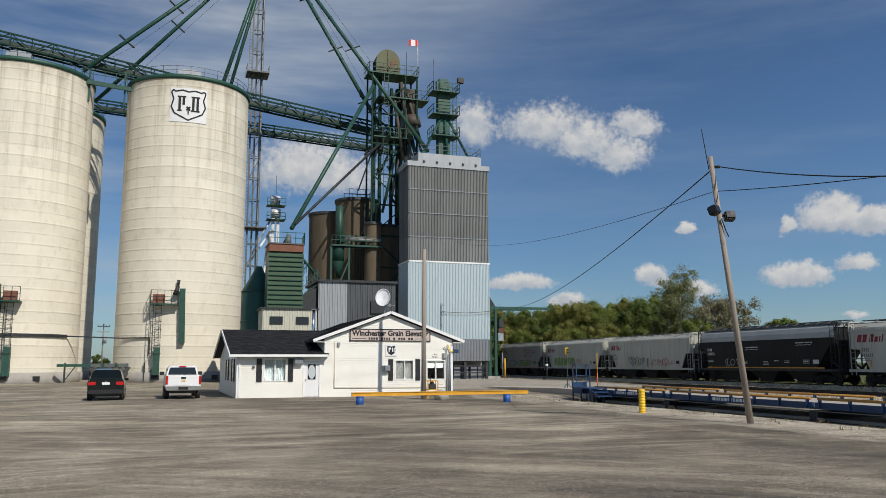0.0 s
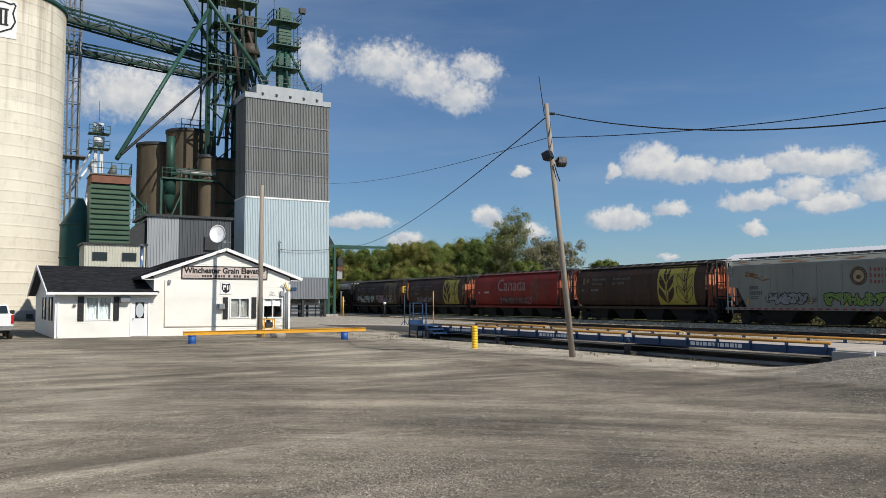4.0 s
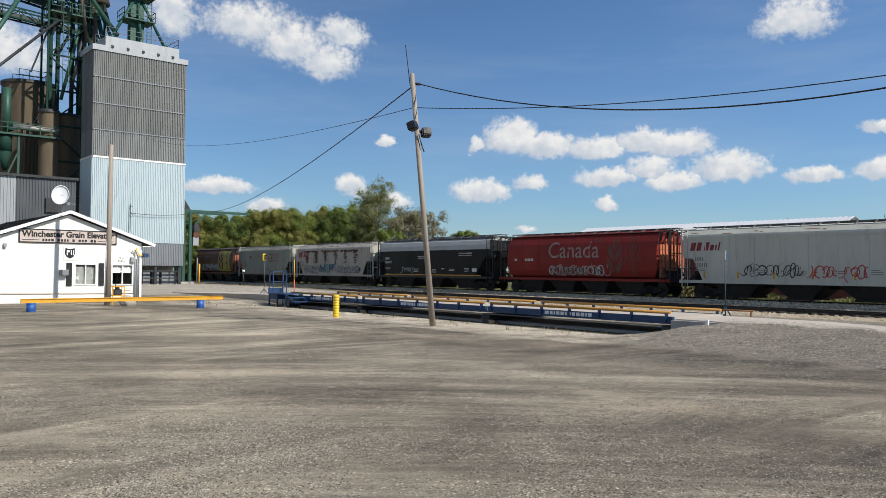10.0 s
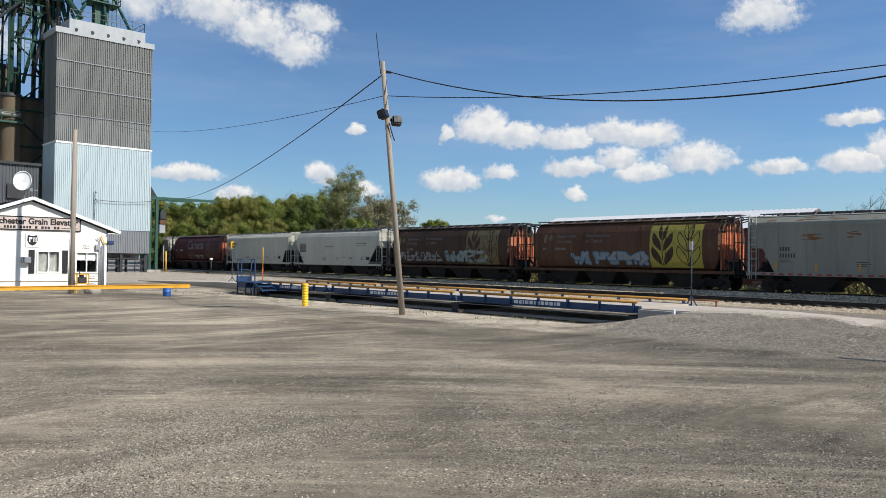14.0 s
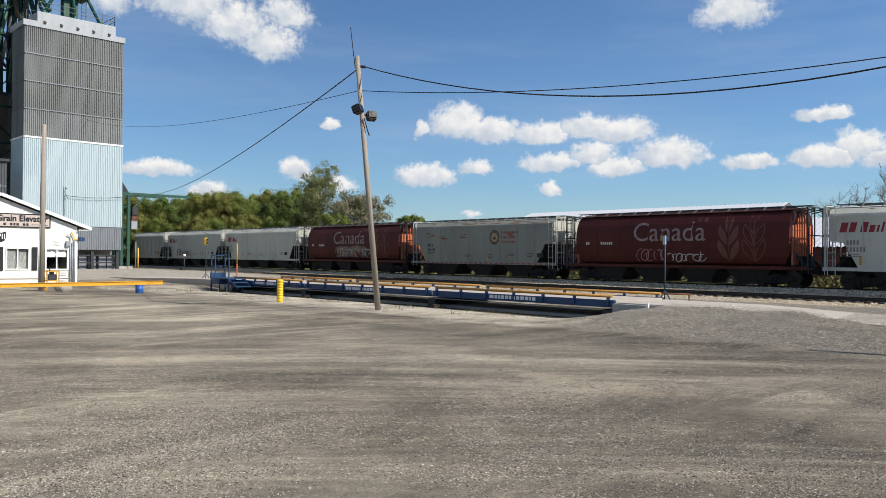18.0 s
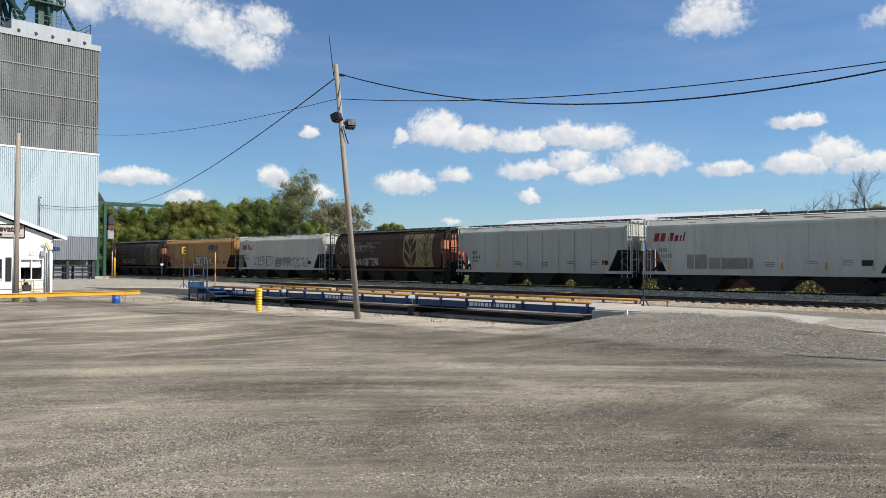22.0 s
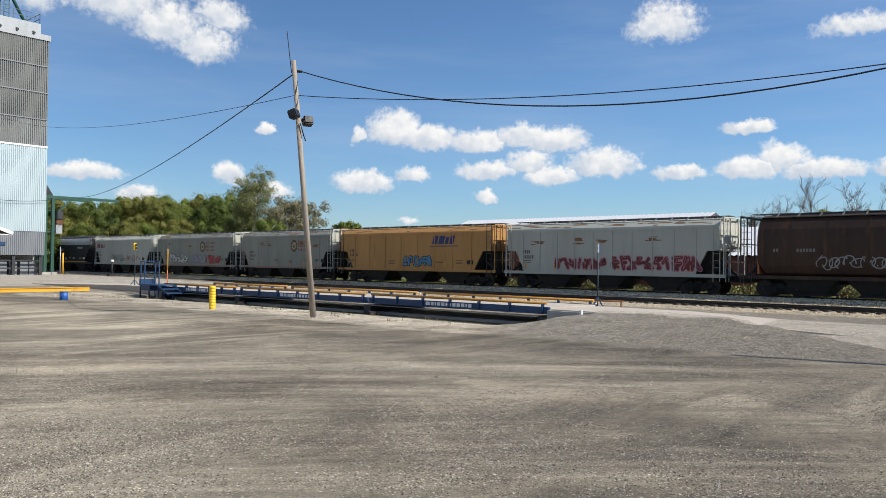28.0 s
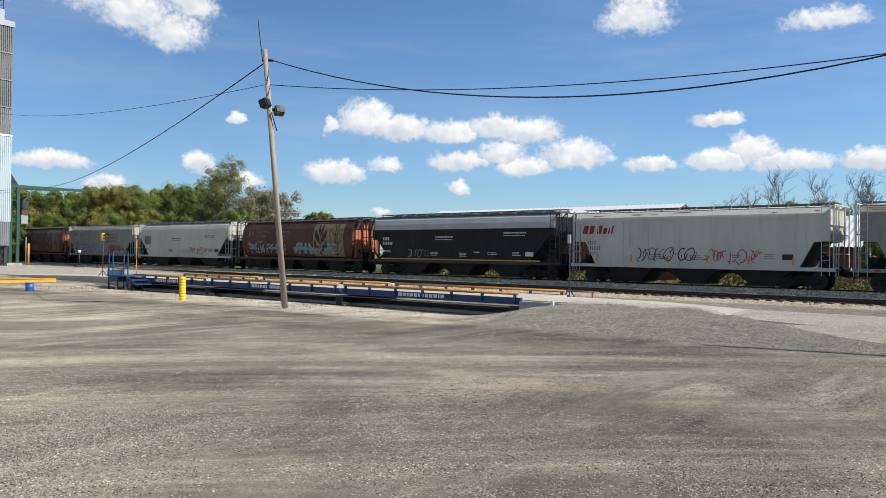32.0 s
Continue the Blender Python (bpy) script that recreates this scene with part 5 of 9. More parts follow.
    return out


def fat_stroke(bm, prof, pts, th, lift):
    """A thick sprayed stroke with rounded bends."""
    for (ua, za), (ub, zb) in zip(pts, pts[1:]):
        ribbon(bm, prof, [(ua, za), (ub, zb)], th, lift)
    for u, z in pts:
        side_poly(bm, prof, disc_pts(u, z, th / 2, 8), lift + 0.0008)


def scrawl(car, prof, u0, u1, z0, z1, fill, line, seed):
    """Spray-painted interlocked angular figures with an edge of another colour, unreadable."""
    rnd = random.Random(seed)
    back, front, strokes = B(), B(), B()
    u, i = u0, 0
    mid, tall = (z0 + z1) / 2, z1 - z0
    while u < u1 - 0.3:
        w, h = rnd.uniform(0.5, 0.8), tall * rnd.uniform(0.78, 1.0)
        th, sl, lift = rnd.uniform(0.15, 0.21), rnd.uniform(-0.1, 0.3), 0.010 + 0.0016 * (i % 4)
        lines = []
        for _ in range(rnd.choice((2, 2, 3))):
            n = rnd.choice((3, 3, 4))
            line_pts, last = [], None
            while len(line_pts) < n:
                c = (rnd.randint(0, 2), rnd.randint(0, 2))
                if c != last:
                    q = mid + (c[1] - 1) * 0.36 * h + rnd.uniform(-0.04, 0.04)
                    line_pts.append((u + w * (0.15 + 0.35 * c[0]) + sl * (q - mid) + rnd.uniform(-0.04, 0.04), q))
                last = c
            lines.append(line_pts)
        for k, pts in enumerate(lines):
            fat_stroke(back, prof, pts, th + 0.13, lift + 0.0004 * k)
            fat_stroke(front, prof, pts, th, lift + 0.006 + 0.0004 * k)
            ribbon(strokes, prof, [(x + 0.03, z + 0.02) for x, z in pts[:2]], 0.025, lift + 0.011)
        u += w * rnd.uniform(0.82, 1.0)
        i += 1
    part("graffiti_outline", back, SPRAY[line], car)["kind"] = "stuff"
    part("graffiti_fill", front, SPRAY[fill], car)["kind"] = "stuff"
    part("graffiti_stroke", strokes, SPRAY[line], car)["kind"] = "stuff"


def stains(car, prof, seed, length, clean=False):
    """Rust: short level smears high on the side, and patches along the roof edge."""
    rnd = random.Random(seed * 7 + 1)
    bm = B()
    for _ in range(0 if clean else rnd.randint(2, 4)):
        uc, zc = rnd.uniform(-length + 1.0, length - 1.0), rnd.uniform(3.0, 3.45)
        for k in range(rnd.randint(6, 10)):
            side_poly(bm, prof, blob(rnd, uc + rnd.gauss(0, 0.22), zc + rnd.gauss(0, 0.09), rnd.uniform(0.25, 0.8), rnd.uniform(0.04, 0.09), 0.0, 10), 0.004 + 0.0005 * k)
    for k in range(8 if clean else 24):
        z = rnd.uniform(4.06, 4.28)
        side_poly(bm, prof, blob(rnd, rnd.uniform(-length + 0.4, length - 0.4), z, rnd.uniform(0.2, 1.3), rnd.uniform(0.02, 0.07), 0.0, 10), 0.016 + 0.0003 * k)
    part("rust_stain", bm, M["rust_stain"], car)["kind"] = "stuff"


def slant_marks(bm, prof, u, z, shapes, slant=0.25):
    """Solid slanted bars in a row; each: width and height."""
    for w, h in shapes:
        side_rect(bm, prof, u, u + w, z, z + h, 0.012, slant)
        u += w + 0.11
    return u


def tag_strokes(car, prof, u0, u1, z0, z1, col, seed):
    """Thin sprayed loops and hooks."""
    rnd = random.Random(seed)
    bm = B()
    mid, half = (z0 + z1) / 2, (z1 - z0) / 2
    u = u0
    while u < u1:
        w, h = rnd.uniform(0.25, 0.55), half * rnd.uniform(0.55, 1.0)
        a0, span = rnd.uniform(0, 6.28), rnd.choice((2.5, 3.6, 5.2, 6.6))
        sq, sl = rnd.uniform(-0.25, 0.25), rnd.uniform(0.0, 0.4)
        pts = []
        for k in range(13):
            a = a0 + span * k / 12
            z = mid + h * math.sin(a) * (1 - sq * math.cos(a))
            pts.append((u + w / 2 + w * 0.6 * math.cos(a) + sl * (z - mid), z))
        ribbon(bm, prof, pts, rnd.uniform(0.035, 0.075), 0.014)
        if rnd.random() < 0.6:
            x, z = u + w * rnd.uniform(0.2, 0.8), mid + h * rnd.uniform(-0.9, 0.9)
            ribbon(bm, prof, [(x, z), (x + rnd.uniform(-0.1, 0.35), z + rnd.uniform(-0.35, 0.35))], 0.05, 0.016)
        u += w * rnd.uniform(0.7, 1.05)
    part("graffiti_tag", bm, SPRAY[col], car)["kind"] = "stuff"


def block_marks(bm, prof, u, z, h, widths, gap=0.25, slant=0.0, lift=0.012):
    for w in widths:
        side_rect(bm, prof, u, u + w * h, z, z + h, lift, slant)
        u += (w + gap) * h
    return u


def small_data(car, prof, mat, u_ref, seed, number_z=2.35):
    """Car marks and data panels, as plain bars."""
    rnd = random.Random(seed)
    bm = B()
    block_marks(bm, prof, u_ref, number_z + 0.36, 0.24, (0.42, 0.42, 0.42, 0.42), 0.3)
    block_marks(bm, prof, u_ref, number_z, 0.24, (0.38,) * 6, 0.34)
    for du, z, n, w in ((0.0, 1.85, 2, 0.9), (4.6, 1.75, 3, 0.8), (7.2, 1.7, 3, 0.7), (9.6, 1.75, 2, 0.8), (11.6, 1.8, 3, 0.7)):
        for k in range(n):
            side_rect(bm, prof, u_ref + du, u_ref + du + w * rnd.uniform(0.7, 1.0), z - k * 0.11, z - k * 0.11 + 0.04)
    part("car_mark", bm, mat, car)["kind"] = "stuff"
    bm = B()
    side_rect(bm, prof, u_ref + 12.6, u_ref + 13.2, 1.55, 1.85)
    part("data_panel", bm, M["ink"] if mat != M["mark_white"] else M["mark_white"], car)


def disc_pts(u, z, r, n=20, zs=1.0):
    return [(u + r * math.cos(2 * math.pi * i / n), z + zs * r * math.sin(2 * math.pi * i / n)) for i in range(n)]


def emblem(car, prof, u, z):
    for r, m, lift in ((0.56, M["mark_brown"], 0.010), (0.36, M["emblem_buff"], 0.019)):
        bm = B()
        side_poly(bm, prof, disc_pts(u, z, r, 28), lift)
        part("emblem_ring", bm, m, car)
    bm = B()
    side_poly(bm, prof, [(u - 0.17, z - 0.12), (u - 0.03, z - 0.2), (u + 0.16, z - 0.12), (u + 0.13, z + 0.02), (u, z + 0.08), (u - 0.13, z + 0.02)], 0.023)
    part("emblem_shield", bm, M["mark_brown"], car)
    bm = B()
    for k in range(18):
        t = 2 * math.pi * k / 18
        if abs(math.sin(t / 2 + 0.8)) < 0.2:
            continue
        side_poly(bm, prof, disc_pts(u + 0.46 * math.cos(t), z + 0.46 * math.sin(t), 0.032, 6), 0.020)
    part("emblem_ring_marks", bm, M["emblem_buff"], car)["kind"] = "stuff"
    # three rows of plain upright bars beside the ring
    for k, n in enumerate((8, 7, 7)):
        bm = B()
        for i in range(n):
            uu, zz = u + 0.75 + i * 0.235, z + 0.26 - k * 0.36
            side_rect(bm, prof, uu, uu + (0.15 if i % 3 else 0.09), zz, zz + (0.24 if i == 0 else 0.19))
        part("emblem_words", bm, M["emblem_red"], car)["kind"] = "stuff"


def wheat_panel(car, prof, u0, u1, mat, dark):
    zl = [1.32, 1.7, 2.2, 2.75, 3.25, 3.7, 4.02, 4.25]
    bm = B()
    for a, b in zip(zl, zl[1:]):
        side_poly(bm, prof, [(u0, a), (u1, a), (u1, b), (u0, b)], 0.010)
    part("wheat_panel", bm, mat, car, "yellow panel with stylised ears of wheat")
    w = (u1 - u0) / 2
    # each ear: a stem, two pairs of bent leaves and a bud; one ear solid, the other in outline
    for i, c in enumerate((u0 + w * 0.5, u0 + w * 1.5)):
        bm = B()
        for s in (-1, 1):
            for z0, h, reach, fat in ((1.45, 1.25, 0.37, 0.15), (2.35, 1.25, 0.34, 0.14), (3.05, 1.05, 0.10, 0.075)):
                mid = [(c + s * w * (0.03 + reach * (k / 9) ** 0.75), z0 + h * k / 9, w * fat * math.sin(math.pi * k / 9) + 0.004) for k in range(10)]
                if i == 0:
                    for (xa, za, fa), (xb, zb, fb) in zip(mid, mid[1:]):
                        side_poly(bm, prof, [(xa - fa, za), (xa + fa, za), (xb + fb, zb), (xb - fb, zb)], 0.016)
                else:
                    for e in (-1, 1):
                        ribbon(bm, prof, [(x + e * f, z) for x, z, f in mid], 0.055, 0.016)
        side_rect(bm, prof, c - 0.03, c + 0.03, 1.40, 3.2, 0.017)
        part("wheat_ear", bm, dark, car)["kind"] = "stuff"


def side_letters(car, prof, words, size, u, z, mat, name="lettering"):
    """Readable words on the side, following its curve."""
    me = text_mesh(words, size, 0.0)
    for v in me.vertices:
        a, b = v.co.x, v.co.y
        v.co = Vector((-x_at(prof, z + b) - 0.022, -(u + a), z + b))
    me.materials.clear()
    me.materials.append(mat)
    ob = new(name, me)
    ob.parent = car


def sill_stripes(car, colour_a, colour_b=None):
    bm = B()
    for i in range(26):
        y = -7.6 + 15.2 * i / 26
        box(bm, -1.578, -1.562, y, y + 0.3, 1.02, 1.12)
    part("reflector", bm, colour_a, car)["kind"] = "stuff"


PROTO = {}


def make_car(style, colour, label):
    if (style, colour) not in PROTO:
        PROTO[(style, colour)] = hopper_proto(style, colour)
    car = copy_thing(PROTO[(style, colour)], pose(0, 0, -20))
    tagged(car, label)
    return car


# end marks of the cars along the train, metres from its first coupler mark, and what each car is
JOINTS = [27.4, 44.7, 62.6, 79.6, 96.6, 113.5, 131.2, 148.8, 165.1, 182.9, 201.5, 217.6, 234.8, 252.9, 270.0, 285.9, 303.8, 321.4, 338.4, 355.1, 372.7, 389.4,
          406.7, 423.7, 440.0, 456.7, 473.7, 490.5, 508.7, 525.7, 543.6, 560.4, 578.7, 594.1, 611.3, 627.8, 646.7, 664.9, 683.6, 700.9, 718.4, 735.9]
CARS = ["cp", "coer", "cp_tag", "cp_green", "beaver_g", "wheat", "canada", "wheat_o", "wheat_g", "coer", "cp_tag", "canada", "coer", "cp_rust", "beaver", "wheat_y", "wheat_g",
        "plain", "cp", "canada_d", "beaver", "canada_d", "cp", "cp_patch", "panel", "wheat_o", "cp_g", "dme", "wheat_o", "chevron", "pale_g", "dme_b", "beaver", "beaver_g", "cp_tag", "coer",
        "wheat_g", "plain_t", "beaver_g", "wheat_o", "plain"]
SPEED = 18.8
TRAIN = []


def build_train():
    for i, kind in enumerate(CARS):
        L = JOINTS[i + 1] - JOINTS[i]
        mid = (JOINTS[i + 1] + JOINTS[i]) / 2
        base = kind.split("_")[0]
        tagk = kind.split("_")[1] if "_" in kind else ""
        if base in ("cp", "beaver", "panel", "pale", "dme"):
            prof = SLAB
            colour = {"cp": "rusted" if tagk == "rust" else "white", "beaver": "grey", "panel": "pale", "pale": "pale", "dme": "orange"}[base]
            label = {"cp": "off-white slab-sided covered hopper car on the line", "beaver": "grey covered hopper car with a round emblem", "panel": "pale grey ribbed covered hopper car",
                     "pale": "pale grey covered hopper car with red graffiti", "dme": "orange-yellow ribbed covered hopper car with blue marks"}[base]
            if tagk == "rust":
                label = "white covered hopper car with heavy rust patches and graffiti"
            car = make_car("slab", colour, label)
            u0 = -8.0
            if base == "cp":
                bm = B()
                u = slant_marks(bm, prof, u0 + 0.55, 3.02, ((0.38, 0.52), (0.34, 0.52)))
                slant_marks(bm, prof, u + 0.14, 3.02, ((0.34, 0.52), (0.27, 0.36), (0.11, 0.36), (0.11, 0.52)))
                part("owner_mark", bm, M["mark_red"], car, "slanted red owner's mark")["kind"] = "stuff"
                small_data(car, prof, M["mark_grey"], u0 + 0.95, i, 2.0)
            elif base == "beaver":
                emblem(car, prof, u0 + 10.0, 3.05)
                small_data(car, prof, M["mark_dark"], u0 + 1.9, i, 2.0)
                sill_stripes(car, M["reflect_red"])
            elif base == "dme":
                bm = B()
                slant_marks(bm, prof, u0 + 10.4, 3.08, ((0.5, 0.62), (0.55, 0.62), (0.32, 0.5), (0.42, 0.62)))
                side_rect(bm, prof, u0 + 10.2, u0 + 13.0, 2.88, 2.95)
                part("owner_mark", bm, M["mark_blue"], car, "slanted blue owner's mark")["kind"] = "stuff"
                small_data(car, prof, M["mark_dark"], u0 + 1.2, i, 2.1)
            else:
                small_data(car, prof, M["mark_dark"], u0 + 1.4, i, 2.0)
            stains(car, prof, i, 7.9, base in ("cp", "panel", "dme"))
            for k in range(6):
                bm = B()
                uu = u0 + 1.6 + k * 2.5
                side_rect(bm, prof, uu, uu + 0.13, 1.3, 1.72)
                part("yellow_reflector", bm, M["mark_yellow"], car)
            if tagk == "green":
                scrawl(car, prof, u0 + 2.6, u0 + 8.2, 1.35, 2.35, "green", "green", i)
                tag_strokes(car, prof, u0 + 2.8, u0 + 8.0, 1.4, 2.3, "grey", i + 2)
                tag_strokes(car, prof, u0 + 8.4, u0 + 10.0, 1.5, 2.2, "red", i + 40)
            if tagk == "g" and base == "pale":
                scrawl(car, prof, u0 + 4.2, u0 + 8.4, 1.3, 2.1, "dark_red", "pink", i)
                scrawl(car, prof, u0 + 8.7, u0 + 14.8, 1.3, 2.25, "dark_red", "pink", i + 9)
            elif i == 4:
                tag_strokes(car, prof, u0 + 3.2, u0 + 6.8, 1.3, 2.2, "black", i)
                scrawl(car, prof, u0 + 3.4, u0 + 6.6, 1.35, 2.1, "grey", "black", i + 2)
                scrawl(car, prof, u0 + 7.6, u0 + 11.4, 1.3, 2.05, "green", "black", i + 9)
                tag_strokes(car, prof, u0 + 12.0, u0 + 13.4, 1.4, 2.0, "black", i + 4)
            elif tagk == "g":
                scrawl(car, prof, u0 + 3.0, u0 + 7.2, 1.3, 2.35, "white" if i % 2 or base == "cp" else "grey", "black", i)
                scrawl(car, prof, u0 + 7.4, u0 + 10.2, 1.3, 2.2, "grey", "black" if base == "cp" else "purple", i + 9)
                scrawl(car, prof, u0 + 10.4, u0 + 13.4, 1.3, 2.15, "white" if base == "cp" else "red", "black" if base == "cp" else "dark_red", i + 19)
            if tagk == "tag":
                tag_strokes(car, prof, u0 + 4.4, u0 + 8.4, 1.35, 2.25, "black", i)
                tag_strokes(car, prof, u0 + 8.8, u0 + 12.4, 1.35, 2.1, "red", i + 3)
            if tagk == "rust":
                scrawl(car, prof, u0 + 2.0, u0 + 5.4, 1.25, 2.05, "grey", "black", i)
                tag_strokes(car, prof, u0 + 2.0, u0 + 5.4, 1.3, 2.1, "black", i + 7)
                scrawl(car, prof, u0 + 5.6, u0 + 9.0, 1.3, 2.3, "navy", "teal", i + 2)
                tag_strokes(car, prof, u0 + 5.6, u0 + 9.0, 1.35, 2.2, "black", i + 8)
                scrawl(car, prof, u0 + 9.2, u0 + 14.0, 1.3, 2.05, "grey", "black", i + 3)
                tag_strokes(car, prof, u0 + 9.2, u0 + 14.0, 1.3, 2.0, "navy", i + 9)
                bm = B()
                rnd = random.Random(5)
                for k in range(6):
                    uu = u0 + 2.2 + k * 2.1
                    # worn bands, ragged at both ends, run together towards the roof edge
                    zb = rnd.uniform(2.15, 2.5)
                    for q in range(34):
                        z = 3.74 - (3.74 - zb) * q / 34
                        if rnd.random() < (0.05 if k < 3 else 0.25):
                            continue
                        w = rnd.uniform(0.6, 1.15) * (0.35 + 0.65 * (z - zb + 0.3) / (4.0 - zb))
                        c = uu + 0.45 + rnd.gauss(0, 0.1)
                        side_poly(bm, prof, blob(rnd, c, z, w, rnd.uniform(0.035, 0.075), 0.0, 10), 0.006 + 0.0002 * q)
                    for q in range(9):
                        uq = uu + rnd.uniform(-0.9, 1.3)
                        side_poly(bm, prof, blob(rnd, uq, rnd.uniform(3.55, 3.74), rnd.uniform(0.2, 0.9), rnd.uniform(0.06, 0.16), 0.0, 10), 0.014 + 0.0003 * q)
                    for q in range(5):
                        uq = uu + rnd.uniform(0.0, 0.9)
                        side_rect(bm, prof, uq, uq + rnd.uniform(0.015, 0.04), rnd.uniform(2.0, 2.8), 3.3, 0.005)
                part("rust_patch", bm, M["rust_dark"], car)["kind"] = "stuff"
            if tagk == "patch":
                bm = B()
                side_rect(bm, prof, u0 + 3.0, u0 + 4.4, 1.35, 2.2)
                side_rect(bm, prof, u0 + 4.5, u0 + 7.4, 1.35, 2.0)
                part("painted_patch", bm, M["wood_grey"], car, "patches of brown paint over old graffiti")
            if base == "dme" and not tagk:
                scrawl(car, prof, u0 + 0.9, u0 + 3.4, 1.3, 2.1, "pink", "red", i)
                tag_strokes(car, prof, u0 + 3.6, u0 + 6.9, 1.35, 2.0, "red", i + 1)
                scrawl(car, prof, u0 + 7.5, u0 + 11.0, 1.3, 2.5, "white", "black", i + 2)
                tag_strokes(car, prof, u0 + 7.4, u0 + 12.4, 1.3, 2.3, "dark_red", i + 3)
            if tagk == "b":
                scrawl(car, prof, u0 + 7.4, u0 + 10.6, 1.3, 2.2, "blue", "black", i)
        elif base in ("coer", "plain"):
            prof = SHOULDER
            car = make_car("shoulder", "black" if base == "coer" else "white", "black covered hopper car with a grey roof and orange sill line" if base == "coer" else "plain white covered hopper car")
            u0 = -7.9
            mk = M["mark_white"] if base == "coer" else M["mark_dark"]
            small_data(car, prof, mk, u0 + 1.1, i, 2.3)
            bm = B()
            for uu, z, n, w in ((u0 + 6.2, 2.85, 2, 1.9), (u0 + 12.0, 3.1, 2, 2.0), (u0 + 9.6, 1.75, 1, 0.7)):
                for k in range(n):
                    block_marks(bm, prof, uu, z - k * 0.16, 0.09 if k == 0 else 0.05, (1.0,) * int(w * (7 if k == 0 else 12)), 0.4)
            part("side_note", bm, mk, car)["kind"] = "stuff"
            if base == "coer":
                bm = B()
                box(bm, -1.60, -1.574, -6.9, 6.9, 1.20, 1.29)
                part("sill_line", bm, M["mark_yellow"], car, "thin orange-yellow line along the sill")
                tag_strokes(car, prof, u0 + 3.5, u0 + 5.4, 1.35, 2.0, "grey", i)
            else:
                bm = B()
                side_rect(bm, prof, u0 + 1.0, u0 + 2.3, 2.3, 3.2)
                part("mark_panel", bm, M["mark_grey"], car)
                if tagk:
                    tag_strokes(car, prof, u0 + 9.0, u0 + 13.0, 1.35, 2.0, "red", i)
        else:
            prof = ROUND
            colour = {"wheat": "dark_brown" if i % 3 else "brown", "canada": "dull_red" if tagk == "d" else "red", "chevron": "dark_brown"}[base]
            car = make_car("round", colour, {"wheat": "brown cylindrical grain hopper car with a wheat emblem", "canada": "red cylindrical grain hopper car lettered in white",
                                             "chevron": "dark brown cylindrical hopper car with a white chevron mark"}[base])
            u0 = -7.3
            bm = B()
            block_marks(bm, prof, u0 + 0.8, 2.45, 0.18, (0.6, 0.6), 0.3)
            block_marks(bm, prof, u0 + 2.0, 2.45, 0.18, (0.6,) * 6, 0.3)
            part("car_mark", bm, M["mark_white"] if base == "canada" else M["mark_grey"], car)["kind"] = "stuff"
            if base == "canada":
                side_letters(car, prof, "Canada", 1.72, u0 + 4.5, 2.66, M["mark_pale"], "word_mark")
                for du in (0.0, 0.42):
                    bm = B()
                    side_rect(bm, prof, u0 + 9.05 + du, u0 + 9.27 + du, 3.78, 4.05, 0.02)
                    part("flag_mark", bm, M["mark_faded"], car)
                wheat_panel(car, prof, u0 + 10.3, u0 + 13.4, CARP[colour], M["mark_faded"])
                if i == 19:
                    tag_strokes(car, prof, u0 + 4.8, u0 + 6.6, 1.35, 2.2, "pink", i + 5)
                    tag_strokes(car, prof, u0 + 7.0, u0 + 9.4, 1.35, 1.9, "white", i + 6)
                elif tagk:
                    scrawl(car, prof, u0 + 4.9, u0 + 9.9, 1.35, 2.5, "tan", "navy", i)
                    tag_strokes(car, prof, u0 + 4.9, u0 + 9.9, 1.4, 2.5, "orange", i + 5)
                    tag_strokes(car, prof, u0 + 5.2, u0 + 9.9, 1.4, 2.3, "white", i + 6)
                else:
                    tag_strokes(car, prof, u0 + 4.6, u0 + 9.8, 1.35, 2.15, "white" if i == 11 else "black", i + 5)
                    tag_strokes(car, prof, u0 + 4.7, u0 + 10.2, 1.35, 2.05, "grey", i + 6)
                    tag_strokes(car, prof, u0 + 4.7, u0 + 10.0, 1.35, 2.0, "black", i + 7)
            elif base == "wheat":
                wheat_panel(car, prof, u0 + 9.9, u0 + 13.6, M["wheat"] if i in (5, 7, 15) else M["wheat_tan"] if i in (25, 36) else M["wheat_old"], CARP["dark_brown"])
                side_letters(car, prof, "Government", 0.34, u0 + 2.1, 3.35, M["mark_grey"])
                side_letters(car, prof, "of Canada", 0.34, u0 + 2.1, 2.98, M["mark_grey"])
                side_letters(car, prof, "Gouvernement", 0.34, u0 + 4.7, 3.35, M["mark_grey"])
                side_letters(car, prof, "du Canada", 0.34, u0 + 4.7, 2.98, M["mark_grey"])
                bm = B()
                side_rect(bm, prof, u0 + 0.9, u0 + 1.15, 3.0, 3.6)
                side_poly(bm, prof, [(u0 + 1.3, 3.25), (u0 + 1.55, 3.12), (u0 + 1.8, 3.25), (u0 + 1.7, 3.45), (u0 + 1.55, 3.6), (u0 + 1.4, 3.45)])
                part("leaf_mark", bm, M["wheat_old"], car)
                if tagk == "g":
                    scrawl(car, prof, u0 + 0.8, u0 + 6.4, 1.45, 2.45, "white" if i == 8 else "grey", "teal" if i == 8 else "black", i)
                    tag_strokes(car, prof, u0 + 0.8, u0 + 6.4, 1.5, 2.4, "black", i + 4)
                    scrawl(car, prof, u0 + 7.2, u0 + 12.6, 1.45, 2.5, "grey", "pink" if i == 8 else "teal", i + 50)
                elif i == 25:
                    tag_strokes(car, prof, u0 + 0.9, u0 + 5.4, 2.55, 3.35, "grey", i)
